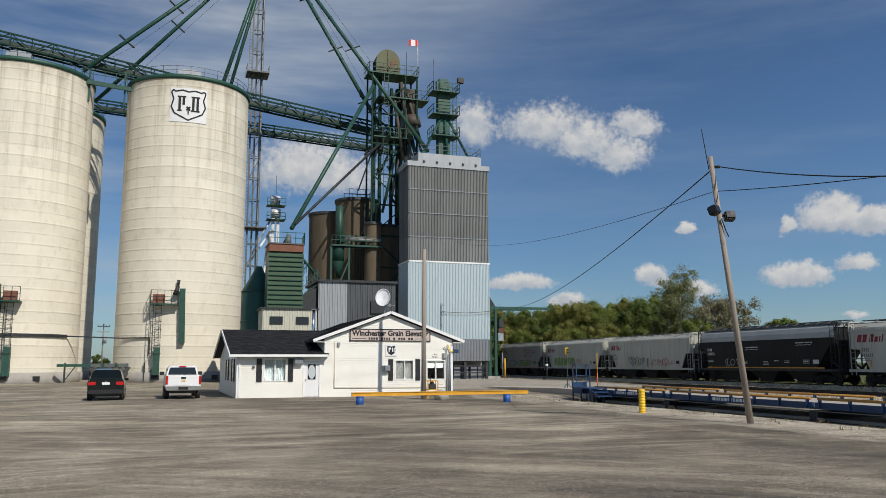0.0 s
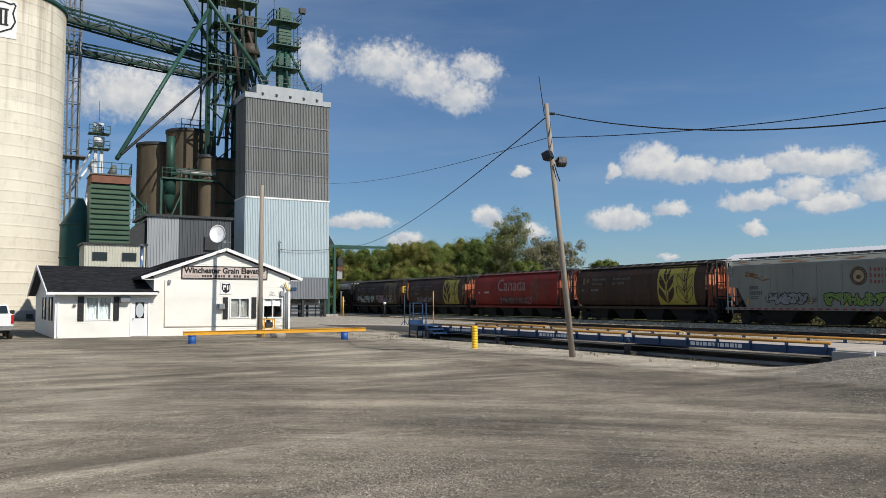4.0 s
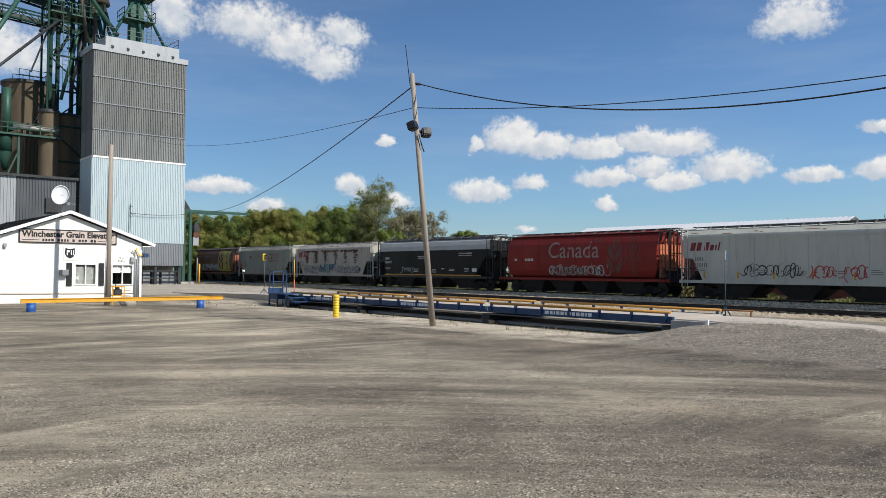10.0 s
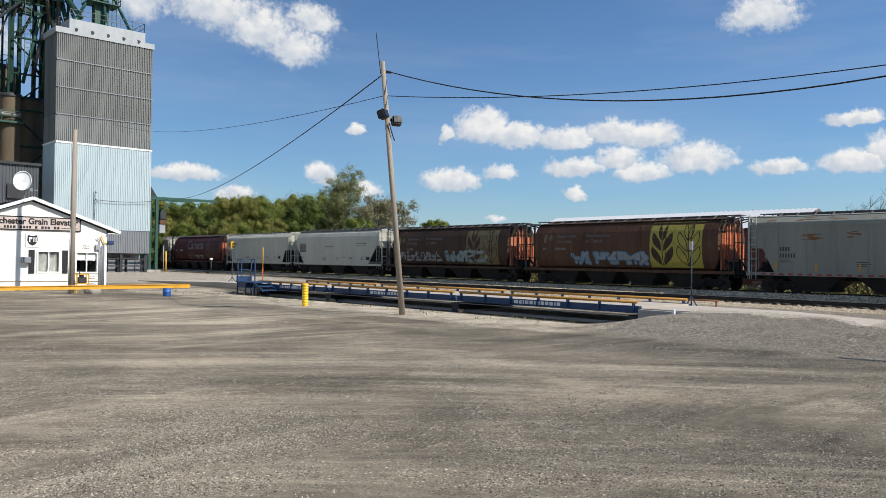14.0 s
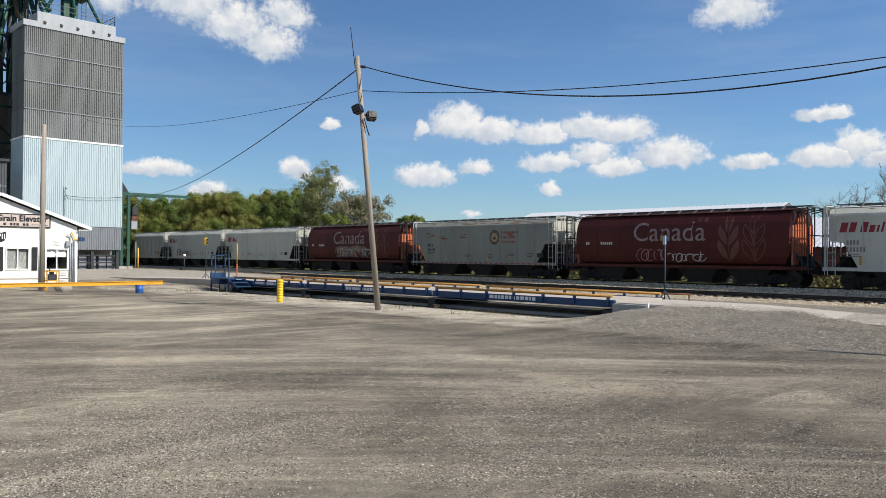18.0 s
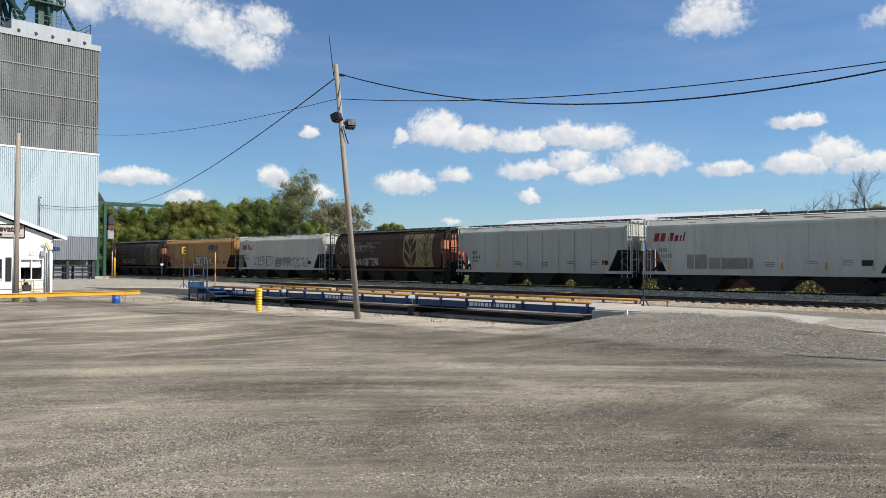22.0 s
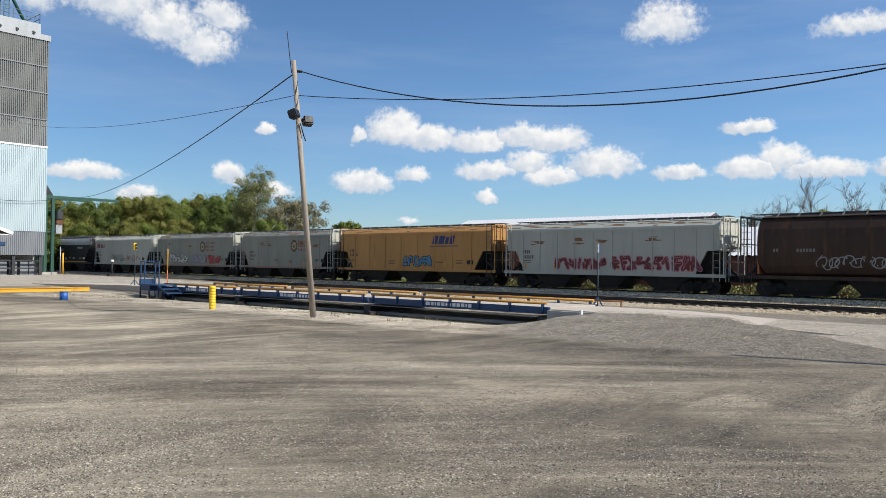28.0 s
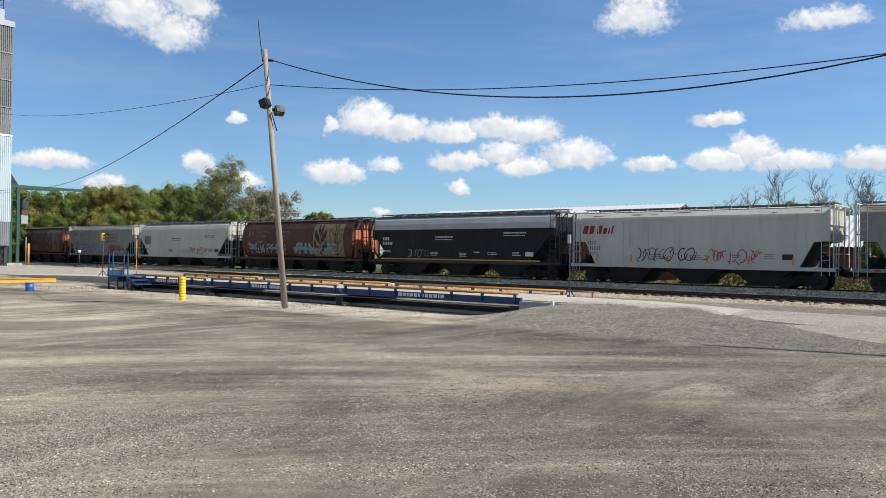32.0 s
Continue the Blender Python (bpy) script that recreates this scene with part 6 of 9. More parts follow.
                    scrawl(car, prof, u0 + 3.0, u0 + 6.2, 1.4, 2.1, "grey", "black", i + 1)
                elif tagk == "o":
                    tag_strokes(car, prof, u0 + 2.4, u0 + 7.0, 1.5, 2.2, "grey", i)
                elif tagk == "y":
                    scrawl(car, prof, u0 + 3.4, u0 + 9.8, 1.45, 2.35, "grey", "blue", i)
            else:
                for pts, m, lift in (([(10.6, 2.75), (12.4, 4.2), (13.4, 4.2), (11.7, 2.75), (13.4, 1.35), (12.4, 1.35)], M["mark_white"], 0.012), ([(11.75, 2.75), (13.4, 4.15), (13.4, 1.4)], M["rust_dark"], 0.018)):
                    bm = B()
                    zs = [1.35, 1.7, 2.2, 2.75, 3.25, 3.7, 4.15]
                    for a, b in zip(zs, zs[1:]):
                        def span(z, inner=(m is M["rust_dark"])):
                            k = abs(z - 2.75) / 1.4
                            return (11.75 + 1.65 * k, 13.45) if inner else (10.6 + 1.75 * k, 11.75 + 1.65 * k + 0.02)
                        (a0, a1), (b0, b1) = span(a), span(b)
                        side_poly(bm, prof, [(u0 + a0, a), (u0 + a1, a), (u0 + b1, b), (u0 + b0, b)], lift)
                    part("chevron_mark", bm, m, car)
                tag_strokes(car, prof, u0 + 3.0, u0 + 7.0, 1.5, 2.3, "grey", i)
        if style_scale(L) != 1.0:
            car.scale = (1, style_scale(L), 1)
        TRAIN.append((car, mid))
    for car in PROTO.values():
        for o in (*car.children_recursive, car):
            bpy.data.objects.remove(o)


def style_scale(L):
    return round(L / 17.5, 4)


build_train()

# ---- concrete silos ----
M["green_grey"] = paint("green_grey", (0.030, 0.052, 0.045), (0.022, 0.038, 0.033), 0.6, 0.1, scale=1.5, bump=0.08, dirt=(0.12, 0.12, 0.10))
# darker copy of the grey sheet, with a cast shadow put into its colour
M["shaded_sheet"] = paint("shaded_sheet", (0.085, 0.095, 0.105), (0.060, 0.068, 0.076), 0.6, 0.2, scale=0.8, stretch=(1, 1, 0.2), bump=0.05, dirt=(0.12, 0.12, 0.12))
M["hopper_brown"] = paint("hopper_brown", (0.10, 0.085, 0.065), (0.055, 0.046, 0.036), 0.7, 0.1, scale=1.2, bump=0.1)
M["hopper_grey"] = paint("hopper_grey", (0.12, 0.135, 0.13), (0.085, 0.095, 0.09), 0.6, 0.2, scale=1.5, bump=0.1)
M["galv_upper"] = paint("galv_upper", (0.185, 0.194, 0.192), (0.118, 0.126, 0.126), 0.6, 0.25, scale=0.5, stretch=(1, 1, 0.15), bump=0.06, fine=20, dirt=(0.20, 0.19, 0.16), dirt_amt=0.3)
M["galv_pale"] = paint("galv_pale", (0.25, 0.265, 0.265), (0.15, 0.16, 0.16), 0.6, 0.25, scale=0.5, stretch=(1, 1, 0.15), bump=0.06, fine=20, dirt=(0.20, 0.19, 0.16), dirt_amt=0.3)
M["green_dark"] = paint("green_dark", (0.013, 0.050, 0.037), (0.009, 0.034, 0.026), 0.75, 0.0, scale=1.5, bump=0.08, spec=0.2)
SILO_R, SILO_H = 7.4, 36.4


def silo(at, label, gear=False, logo=False):
    s = thing("silo", at, label, "silo", "concrete silos")
    bm = B()
    prof = [(SILO_R, 0.0)]
    z, k = 1.6, 0
    while z < SILO_H - 0.6:
        # each lift starts with a small lip over the one below
        d = 0.03 if k % 2 else 0.02
        prof += [(SILO_R, z - 0.10), (SILO_R, z - 0.04), (SILO_R + d * 0.7, z), (SILO_R + d * 0.55, z + 0.07), (SILO_R, z + 0.16), (SILO_R, z + 0.24)]
        z += 1.24
        k += 1
    prof += [(SILO_R, SILO_H)]
    lathe(bm, prof, 120)
    part("wall", bm, M["concrete_silo"], s)
    bm = B()
    lathe(bm, [(SILO_R + 0.03, 1.15), (SILO_R + 0.35, 1.05), (SILO_R + 0.38, 0.0), (SILO_R, -0.3)], 72)
    part("footing", bm, M["concrete"], s)
    bm = B()
    lathe(bm, [(SILO_R, SILO_H - 0.45), (SILO_R + 0.14, SILO_H - 0.45), (SILO_R + 0.16, SILO_H + 0.06), (SILO_R - 0.2, SILO_H + 0.16), (0.1, SILO_H + 0.5)], 96)
    part("roof_rim", bm, M["green"], s, "dark green roof edge")
    bm = B()
    ring = [(math.cos(2 * math.pi * i / 28) * (SILO_R - 0.15), math.sin(2 * math.pi * i / 28) * (SILO_R - 0.15), SILO_H + 0.1) for i in range(29)]
    railing(bm, ring, 1.1, 0.022, 1.7)
    part("roof_railing", bm, M["galv_dark"], s)
    bm = boxes((-1.4, 1.2, -6.2, -5.2, SILO_H + 0.3, SILO_H + 1.0), (-1.0, 0.6, -6.0, -5.4, SILO_H + 1.0, SILO_H + 1.25))
    part("roof_vent", bm, M["galv"], s)
    for i in range(3):
        a = -1.9 + i * 0.45
        part("vent_block", boxes((SILO_R * math.cos(a) - 0.45, SILO_R * math.cos(a) + 0.45, SILO_R * math.sin(a) - 0.55, SILO_R * math.sin(a) + 0.4, 0.25, 0.75)), M["black"], s)
    if gear:
        # loading-out platform with its ladder, and a slanted spout
        g = -1.63 if logo else -2.05
        ca, sa = math.cos(g), math.sin(g)
        fx, fy = ca * SILO_R, sa * SILO_R
        x0, turn = (fx - 1.9, 1) if logo else (1.3, -1)
        y0 = -math.sqrt(max(0.1, SILO_R ** 2 - x0 ** 2)) - 0.1
        xl, xr = (x0 - 0.9, x0 + 2.1) if turn > 0 else (x0 - 1.4, x0 + 1.0)
        bm = boxes((xl, xr, y0 - 1.3, y0 + 0.2, 8.7, 8.85))
        part("platform", bm, M["green"], s)
        bm = B()
        railing(bm, [(xl, y0 - 1.3, 8.85), (xr, y0 - 1.3, 8.85)], 1.5, 0.03, 0.75)
        railing(bm, [(xl, y0 - 1.3, 8.85), (xl, y0 + 0.1, 8.85)], 1.5, 0.03, 0.7)
        part("platform_railing", bm, M["steel_dark"], s)
        part("rust_box", boxes((x0 - 0.7, x0 + 0.6, y0 - 0.9, y0 - 0.2, 8.9, 9.9)), M["rust_cap"], s, "rusty red equipment box")
        bm = B()
        ladder(bm, x0, y0 - 0.55, 0.6, 8.7, 0.6, "x", 0.035, 0.45)
        ladder(bm, x0 - 0.75, y0 - 0.35, 2.6, 8.7, 0.4, "x", 0.04, 0.6)
        for q in range(7):
            zz = 3.2 + q * 0.9
            for a in range(6):
                t0, t1 = math.pi * a / 6, math.pi * (a + 1) / 6
                bar(bm, (x0 + 0.42 * math.cos(t0), y0 - 0.6 - 0.5 * math.sin(t0), zz), (x0 + 0.42 * math.cos(t1), y0 - 0.6 - 0.5 * math.sin(t1), zz), 0.04)
        part("caged_ladder", bm, M["steel_dark"], s)
        part("leg_trunk", boxes((x0 - 0.35, x0 + 0.35, y0 - 0.9, y0 - 0.2, 0.8, 3.9)), M["green"], s)
        xs = x0 + 2.5 if turn > 0 else x0 - 1.3
        bm = B()
        bar(bm, (xs, y0 - 0.9, 10.6), (xs + 0.15, y0 - 0.7, 4.4), 0.62)
        part("spout", bm, M["green"], s)
        bm = B()
        tube(bm, (xs - 0.75, y0 - 0.9, 9.9), (xs - 0.5, y0 - 0.7, 10.9), 0.34, 0.2)
        tube(bm, (xs - 0.5, y0 - 0.7, 10.9), (xs - 0.45, y0 - 0.7, 11.6), 0.12, 0.2)
        part("spout_head", bm, M["steel_dark"], s)
    if logo:
        # white board with a plain shield on the front of the wall
        def on_wall(x, z, r):
            return (x, -math.sqrt(r * r - x * x), z)
        bm = B()
        x0, x1, z0, z1 = -2.2, 2.0, 30.55, 34.75
        n = 14
        for i in range(n):
            a, b = x0 + (x1 - x0) * i / n, x0 + (x1 - x0) * (i + 1) / n
            face(bm, [on_wall(a, z0, SILO_R + 0.06), on_wall(b, z0, SILO_R + 0.06), on_wall(b, z1, SILO_R + 0.06), on_wall(a, z1, SILO_R + 0.06)])
        part("sign_board", bm, M["white_flat"], s, "white square board with a black shield outline")
        cx, cz = -0.1, 32.75
        sh = [(-1.75, 1.75), (-1.5, 1.55), (-0.7, 1.72), (0.0, 1.55), (0.7, 1.72), (1.5, 1.55), (1.75, 1.75), (1.95, 1.5), (1.7, 0.6), (1.95, -0.3), (1.6, -1.1), (0.8, -1.55), (0.0, -1.95), (-0.8, -1.55), (-1.6, -1.1), (-1.95, -0.3), (-1.7, 0.6), (-1.95, 1.5)]
        bm = B()
        for (ax, az_), (bx, bz) in zip(sh, sh[1:] + sh[:1]):
            bar(bm, on_wall(cx + ax, cz + az_, SILO_R + 0.09), on_wall(cx + bx, cz + bz, SILO_R + 0.09), 0.16, 0.04, up=(0, 1, 0))
        part("shield_outline", bm, M["ink"], s)
        bm = B()
        for ax, az_, bx, bz, w in ((-1.0, 0.9, -1.0, -0.8, 0.28), (-0.55, 0.9, -0.55, -0.1, 0.28), (-1.25, 0.92, -0.3, 0.92, 0.16), (-1.25, -0.8, -0.75, -0.8, 0.16), (-0.2, -0.3, 0.2, -0.75, 0.2), (0.2, -0.3, -0.2, -0.75, 0.2), (0.0, -0.8, 0.0, -1.25, 0.14),
                                  (0.55, 0.9, 0.55, -0.8, 0.28), (1.05, 0.9, 1.05, -0.8, 0.28), (0.3, 0.92, 1.3, 0.92, 0.16), (0.3, -0.8, 1.3, -0.8, 0.16)):
            bar(bm, on_wall(cx + ax, cz + az_, SILO_R + 0.1), on_wall(cx + bx, cz + bz, SILO_R + 0.1), w, 0.04, up=(0, 1, 0))
        part("shield_device", bm, M["ink"], s)
    return s


silo((0.2, 103.4, 0), "tall cream concrete silo with a shield sign", True, True)
silo((-18.5, 103.4, 0), "tall cream concrete silo with a green roof edge", True)
silo((-18.5, 118.6, 0), "cream concrete silo standing behind the front pair")

# conveyors, hoppers and pipes at the silos' feet
t = thing("unloading_conveyor", (-9.0, 96.6, 0), "grey and green steel unloading conveyor between the silos", "conveyor")
part("trough", boxes((-3.4, 3.6, -0.2, 0.2, 1.75, 2.05)), M["green"], t)
for x in (0.6, 2.0, 3.4):
    bm = B()
    for sx in (-1, 1):
        face(bm, [(x + sx * 0.75, -0.6, 1.7), (x + sx * 0.75, 0.6, 1.7), (x + sx * 0.25, 0.25, 0.6), (x + sx * 0.25, -0.25, 0.6)])
        face(bm, [(x - 0.75, sx * 0.6, 1.7), (x + 0.75, sx * 0.6, 1.7), (x + 0.25, sx * 0.25, 0.6), (x - 0.25, sx * 0.25, 0.6)])
    box(bm, x - 0.55, x + 0.5, -0.65, 0.65, 1.7, 2.1)
    tube(bm, (x, -0.72, 1.5), (x, -0.62, 1.5), 0.22)
    part("hopper", bm, M["hopper_grey"], t)
bm = B()
for x in (-2.6, 0.0, 2.6, 5.6):
    bar(bm, (x, 0, -0.1), (x, 0, 2.2), 0.18)
    bar(bm, (x, 0, 0.2), (x + 1.2, 0, 2.0), 0.1)
part("stand", bm, M["steel_dark"], t)
# air pipe that follows the silo walls
bm = B()
run = [Vector((-18.5 + 7.55 * math.cos(radians(a)) + 9.0, 103.4 + 7.55 * math.sin(radians(a)) - 96.6, 5.2)) for a in range(215, 331, 5)]
run += [Vector((0.2 + 7.55 * math.cos(radians(a)) + 9.0, 103.4 + 7.55 * math.sin(radians(a)) - 96.6, 5.0)) for a in range(215, 250, 5)]
for a, b in zip(run, run[1:]):
    bar(bm, a, b, 0.12, 0.34 if b.x < 1.0 else 0.14)
bar(bm, run[-1], run[-1] - Vector((0, 0, 1.8)), 0.12)
part("pipe_run", bm, M["steel_dark"], t)


# ---- overhead conveyor bridges ----
def truss(name, p, q, w, h, label):
    t = thing(name, (0, 0, 0), label, "conveyor bridge", "overhead conveyors")
    p, q = Vector(p), Vector(q)
    d = q - p
    n = max(3, round(d.length / 2.4))
    side = Vector((0, 0, 1)).cross(d).normalized() * (w / 2)
    up = Vector((0, 0, h))
    lace, deck = B(), B()
    for s in (-1, 1):
        for u in (0, 1):
            part("chord", bars((p + side * s + up * u, q + side * s + up * u, 0.17, 0.2)), M["green_dark"], t)
        for i in range(n):
            a, b = p.lerp(q, i / n) + side * s, p.lerp(q, (i + 1) / n) + side * s
            bar(lace, a, a + up, 0.1)
            bar(lace, a if i % 2 else a + up, b + up if i % 2 else b, 0.1)
    for i in range(n):
        a = p.lerp(q, i / n)
        bar(lace, a - side, a + side, 0.1)
    m = (p + q) / 2
    bar(deck, p + up * 0.28, q + up * 0.28, w * 0.62, h * 0.42)
    bar(deck, p + side * 1.45 + up * 0.05, q + side * 1.45 + up * 0.05, w * 0.4, 0.06)
    part("lacing", lace, M["green_dark"], t)["kind"] = "stuff"
    part("conveyor_casing", deck, M["green_grey"], t)
    bm = B()
    railing(bm, [p + side * 1.9 + up * 0.05, q + side * 1.9 + up * 0.05], 1.0, 0.02, 2.4)
    part("catwalk_railing", bm, M["green_dark"], t)
    return t


truss("conveyor_bridge", (-30.0, 103.4, 41.6), (7.6, 103.4, 35.7), 1.5, 1.5, "dark green lattice conveyor bridge over the silo tops")
truss("conveyor_bridge", (7.6, 103.4, 35.7), (29.5, 103.4, 32.7), 1.5, 1.5, "dark green lattice conveyor bridge to the elevator leg")
truss("conveyor_bridge", (-18.0, 118.6, 38.2), (31.5, 118.6, 35.1), 1.4, 1.4, "rear dark green lattice conveyor bridge")

# cross beam and posts between the silo tops
t = thing("roof_frame", (-9.2, 100.5, 0), "dark green steel frame joining the silo roofs", "steel frame")
bm = B()
bar(bm, (-3.0, 0, 35.9), (3.6, 0, 35.3), 0.3, 0.5)
for x in (-2.2, 1.8):
    bar(bm, (x, 0.4, 33.6), (x, 0.4, 37.6), 0.2)
railing(bm, [(-3.0, -0.4, 36.3), (3.4, -0.4, 35.8)], 1.1, 0.03, 1.3)
part("frame", bm, M["green"], t)

# ---- tall leg with its spouts ----
MAST = Vector((9.0, 108.0, 0.0))
t = thing("leg_tower", tuple(MAST), "slender grey lattice tower with an elevator leg and ladder", "elevator leg")
W2 = 0.7
for sx in (-1, 1):
    for sy in (-1, 1):
        part("corner_post", bars(((sx * W2, sy * W2, 0), (sx * W2, sy * W2, 62), 0.11)), M["galv_dark"], t)
bm = B()
z = 0.0
while z < 60:
    for sy in (-1, 1):
        bar(bm, (-W2, sy * W2, z), (W2, sy * W2, z), 0.1)
        bar(bm, (-W2, sy * W2, z), (W2, sy * W2, z + 3), 0.04)
    for sx in (-1, 1):
        bar(bm, (sx * W2, -W2, z), (sx * W2, W2, z), 0.1)
        bar(bm, (sx * W2, W2, z), (sx * W2, -W2, z + 3), 0.04)
    z += 3.0
part("bracing", bm, M["galv_dark"], t)
part("leg_trunk", boxes((0.42, 0.74, -0.16, 0.16, 0, 60)), M["grey_sheet"], t)
part("return_trunk", boxes((-0.2, 0.0, -0.2, 0.2, 0, 60)), M["galv_dark"], t)
bm = B()
ladder(bm, -1.0, -0.8, 1.0, 60, 0.4, "x", 0.05, 0.5)
part("ladder", bm, M["galv_dark"], t)
for q in ((-1.5, 1.5, -1.7, 1.2, 41.6, 41.8), (-1.5, 1.5, -1.7, 1.2, 20.0, 20.15)):
    part("rest_platform", boxes(q), M["galv_dark"], t)
for x in (-1.5, 1.45):
    part("platform_rail", boxes((x, x + 0.05, -1.7, 1.2, 42.6, 42.7), (x, x + 0.05, -1.7, -1.65, 41.8, 42.6), (x, x + 0.05, 1.15, 1.2, 41.8, 42.6)), M["galv_dark"], t)
part("leg_head", boxes((-1.1, 1.1, -0.8, 0.8, 60, 63)), M["green"], t, bevel=0.3)


def spout(name, p, q, r, label, stays=True, mat="green"):
    t = thing(name, (0, 0, 0), label, "spout", "grain spouts")
    p, q, r = Vector(p), Vector(q), r * 0.74
    part("pipe", tubes((p, q, r), seg=12), M[mat], t)
    d = (q - p)
    n = 5
    for i in range(1, n):
        c = p.lerp(q, i / n)
        part("flange", tubes((c - d.normalized() * 0.06, c + d.normalized() * 0.06, r + 0.03), seg=12), M[mat], t)
    if stays:
        bm = B()
        s = d.cross(Vector((0, 1, 0))).normalized()
        for f in (0.3, 0.55, 0.8):
            c = p.lerp(q, f)
            bar(bm, c - s * 1.1, c + s * 1.1, 0.14)
            bar(bm, c + Vector((-0.9, -0.6, 0.5)), c + Vector((0.9, 0.6, -0.5)), 0.14)
        k = [p, *[p.lerp(q, f) + s * 1.0 for f in (0.3, 0.55, 0.8)], q]
        for a, b in zip(k, k[1:]):
            tube(bm, a, b, 0.018, seg=5, caps=False)
        part("stay", bm, M["wire"], t)
    return t


HEAD = Vector((10.67, 108.0, 62.11))
spout("spout", HEAD, (-12.23, 101.5, 37.48), 0.34, "long dark green grain spout to the far silo")
spout("spout", HEAD, (-11.86, 112.0, 37.05), 0.34, "long dark green grain spout to the rear silo")
spout("spout", HEAD, (4.24, 102.0, 38.01), 0.34, "dark green grain spout to the silo top", False)
spout("spout", HEAD, (5.33, 104.0, 38.67), 0.3, "dark green grain spout to the silo roof", False)
spout("spout", HEAD, (26.0, 100.0, 31.23), 0.36, "long dark green grain spout to the old leg")
spout("spout", HEAD, (28.36, 90.5, 27.94), 0.34, "long dark green grain spout to the dryer tower")

# ---- corrugated dryer tower ----
TX0, TX1, TY0, TY1 = 25.27, 35.25, 88.0, 92.2
t = thing("dryer_tower", ((TX0 + TX1) / 2, TY0, 0), "tall corrugated metal tower, pale blue below and grey above", "tower")
hx, dy = (TX1 - TX0) / 2, TY1 - TY0


def clad(z0, z1, mat, name, pitch=0.36, depth=0.06, grow=0.0, label=""):
    g = grow
    for nm, p, q, o in ((name, (-hx - g, -g), (hx + g, -g), (0, -1)), (name, (hx + g, -g), (hx + g, dy + g), (1, 0)), (name, (hx + g, dy + g), (-hx - g, dy + g), (0, 1)), (name, (-hx - g, dy + g), (-hx - g, -g), (-1, 0))):
        bm = B()
        corrugated(bm, p, q, z0, z1, pitch, depth, o)
        part(nm, bm, mat, t, label)


part("core", boxes((-hx + 0.08, hx - 0.08, 0.08, dy - 0.08, 2.3, 25.3)), M["galv_dark"], t)
clad(2.3, 4.78, M["grey_sheet"], "base_cladding", 0.19, 0.05)
clad(4.80, 13.8, M["galv_blue"], "lower_cladding", 0.19, 0.06, 0.05, label="pale blue-grey ribbed sheets")
for za, zb in ((13.95, 16.78), (16.82, 19.63), (19.67, 22.48), (22.52, 25.3)):
    clad(za, zb, M["galv_upper"] if za > 14 else M["galv_pale"], "upper_cladding", 0.19, 0.08)
for zz in (16.8, 19.65, 22.5):
    part("seam_band", boxes((-hx - 0.08, hx + 0.08, -0.125, -0.02, zz - 0.05, zz + 0.05)), M["grey_sheet"], t)
part("trim_band", boxes((-hx - 0.12, hx + 0.12, -0.14, -0.03, 13.78, 13.96)), M["white_trim"], t)
part("trim_band", boxes((-hx - 0.14, -hx - 0.03, -0.14, dy, 13.78, 13.96)), M["white_trim"], t)
part("roof_fascia", boxes((-hx - 0.25, hx + 0.2, -0.15, dy + 0.15, 25.3, 25.9)), M["galv"], t)
bm = boxes((-hx + 1.1, hx - 0.8, 0.0, dy - 0.2, 25.9, 27.0))
part("roof_box", bm, M["galv"], t, bevel=0.04)
for i in range(5):
    x = -hx + 1.8 + i * 1.65
    part("roof_nozzle", tubes(((x, 0.0, 26.0), (x, -0.3, 25.85), 0.13)), M["galv_dark"], t)
bm = B()
railing(bm, [(-hx + 1.2, 0.1, 27.0), (hx - 0.9, 0.1, 27.0), (hx - 0.9, dy - 0.3, 27.0), (-hx + 1.2, dy - 0.3, 27.0)], 1.05, 0.022, 1.3)
part("roof_railing", bm, M["galv_dark"], t)
bm = B()
for x in (-hx + 0.3, -hx + 3.3, 0.0, hx - 3.0, hx - 0.3):
    for y in (0.3, dy - 0.3):
        bar(bm, (x, y, 0), (x, y, 2.4), 0.3)
for z in (0.9, 1.7):
    bar(bm, (-hx, 0.3, z), (hx, 0.3, z), 0.14)
part("base_frame", bm, M["steel_dark"], t)
for x in (1.2, 2.2, 3.3, 4.2):
    part("discharge_box", boxes((x - 0.4, x + 0.4, 0.8, 1.8, 0.2, 1.6)), M["grey_sheet"], t)
part("base_wall", boxes((-hx, hx, 2.6, 3.0, 0, 2.3)), M["concrete"], t)

# ---- small leg on the tower roof ----
t = thing("roof_leg", (30.2, 90.0, 27.0), "small dark green elevator leg on the tower roof", "elevator leg")
part("leg_trunk", boxes((-0.75, 0.75, -0.5, 0.5, 0, 8.6)), M["green"], t)
part("leg_head", boxes((-0.9, 0.9, -0.6, 0.6, 8.0, 10.2)), M["green"], t, bevel=0.35)
for z in (2.6, 5.3, 8.2):
    w = 1.7
    part("platform", boxes((-w, w, -1.3, 1.0, z, z + 0.12)), M["green"], t)
    bm = B()
    railing(bm, [(-w, 1.0, z), (-w, -1.3, z), (w, -1.3, z), (w, 1.0, z)], 1.2, 0.03, 0.85)
    part("platform_railing", bm, M["green"], t)
bm = B()
ladder(bm, 1.25, -0.7, 0, 9.0, 0.5, "x", 0.04, 0.4)
part("ladder", bm, M["green"], t)
bm = B()
for q in ((-2.9, -1.6), (0.2, -1.7), (3.1, -1.2)):
    tube(bm, (q[0] * 0.15, -0.5, 5.0), (q[0], q[1] + 0.6, 0.2), 0.16)
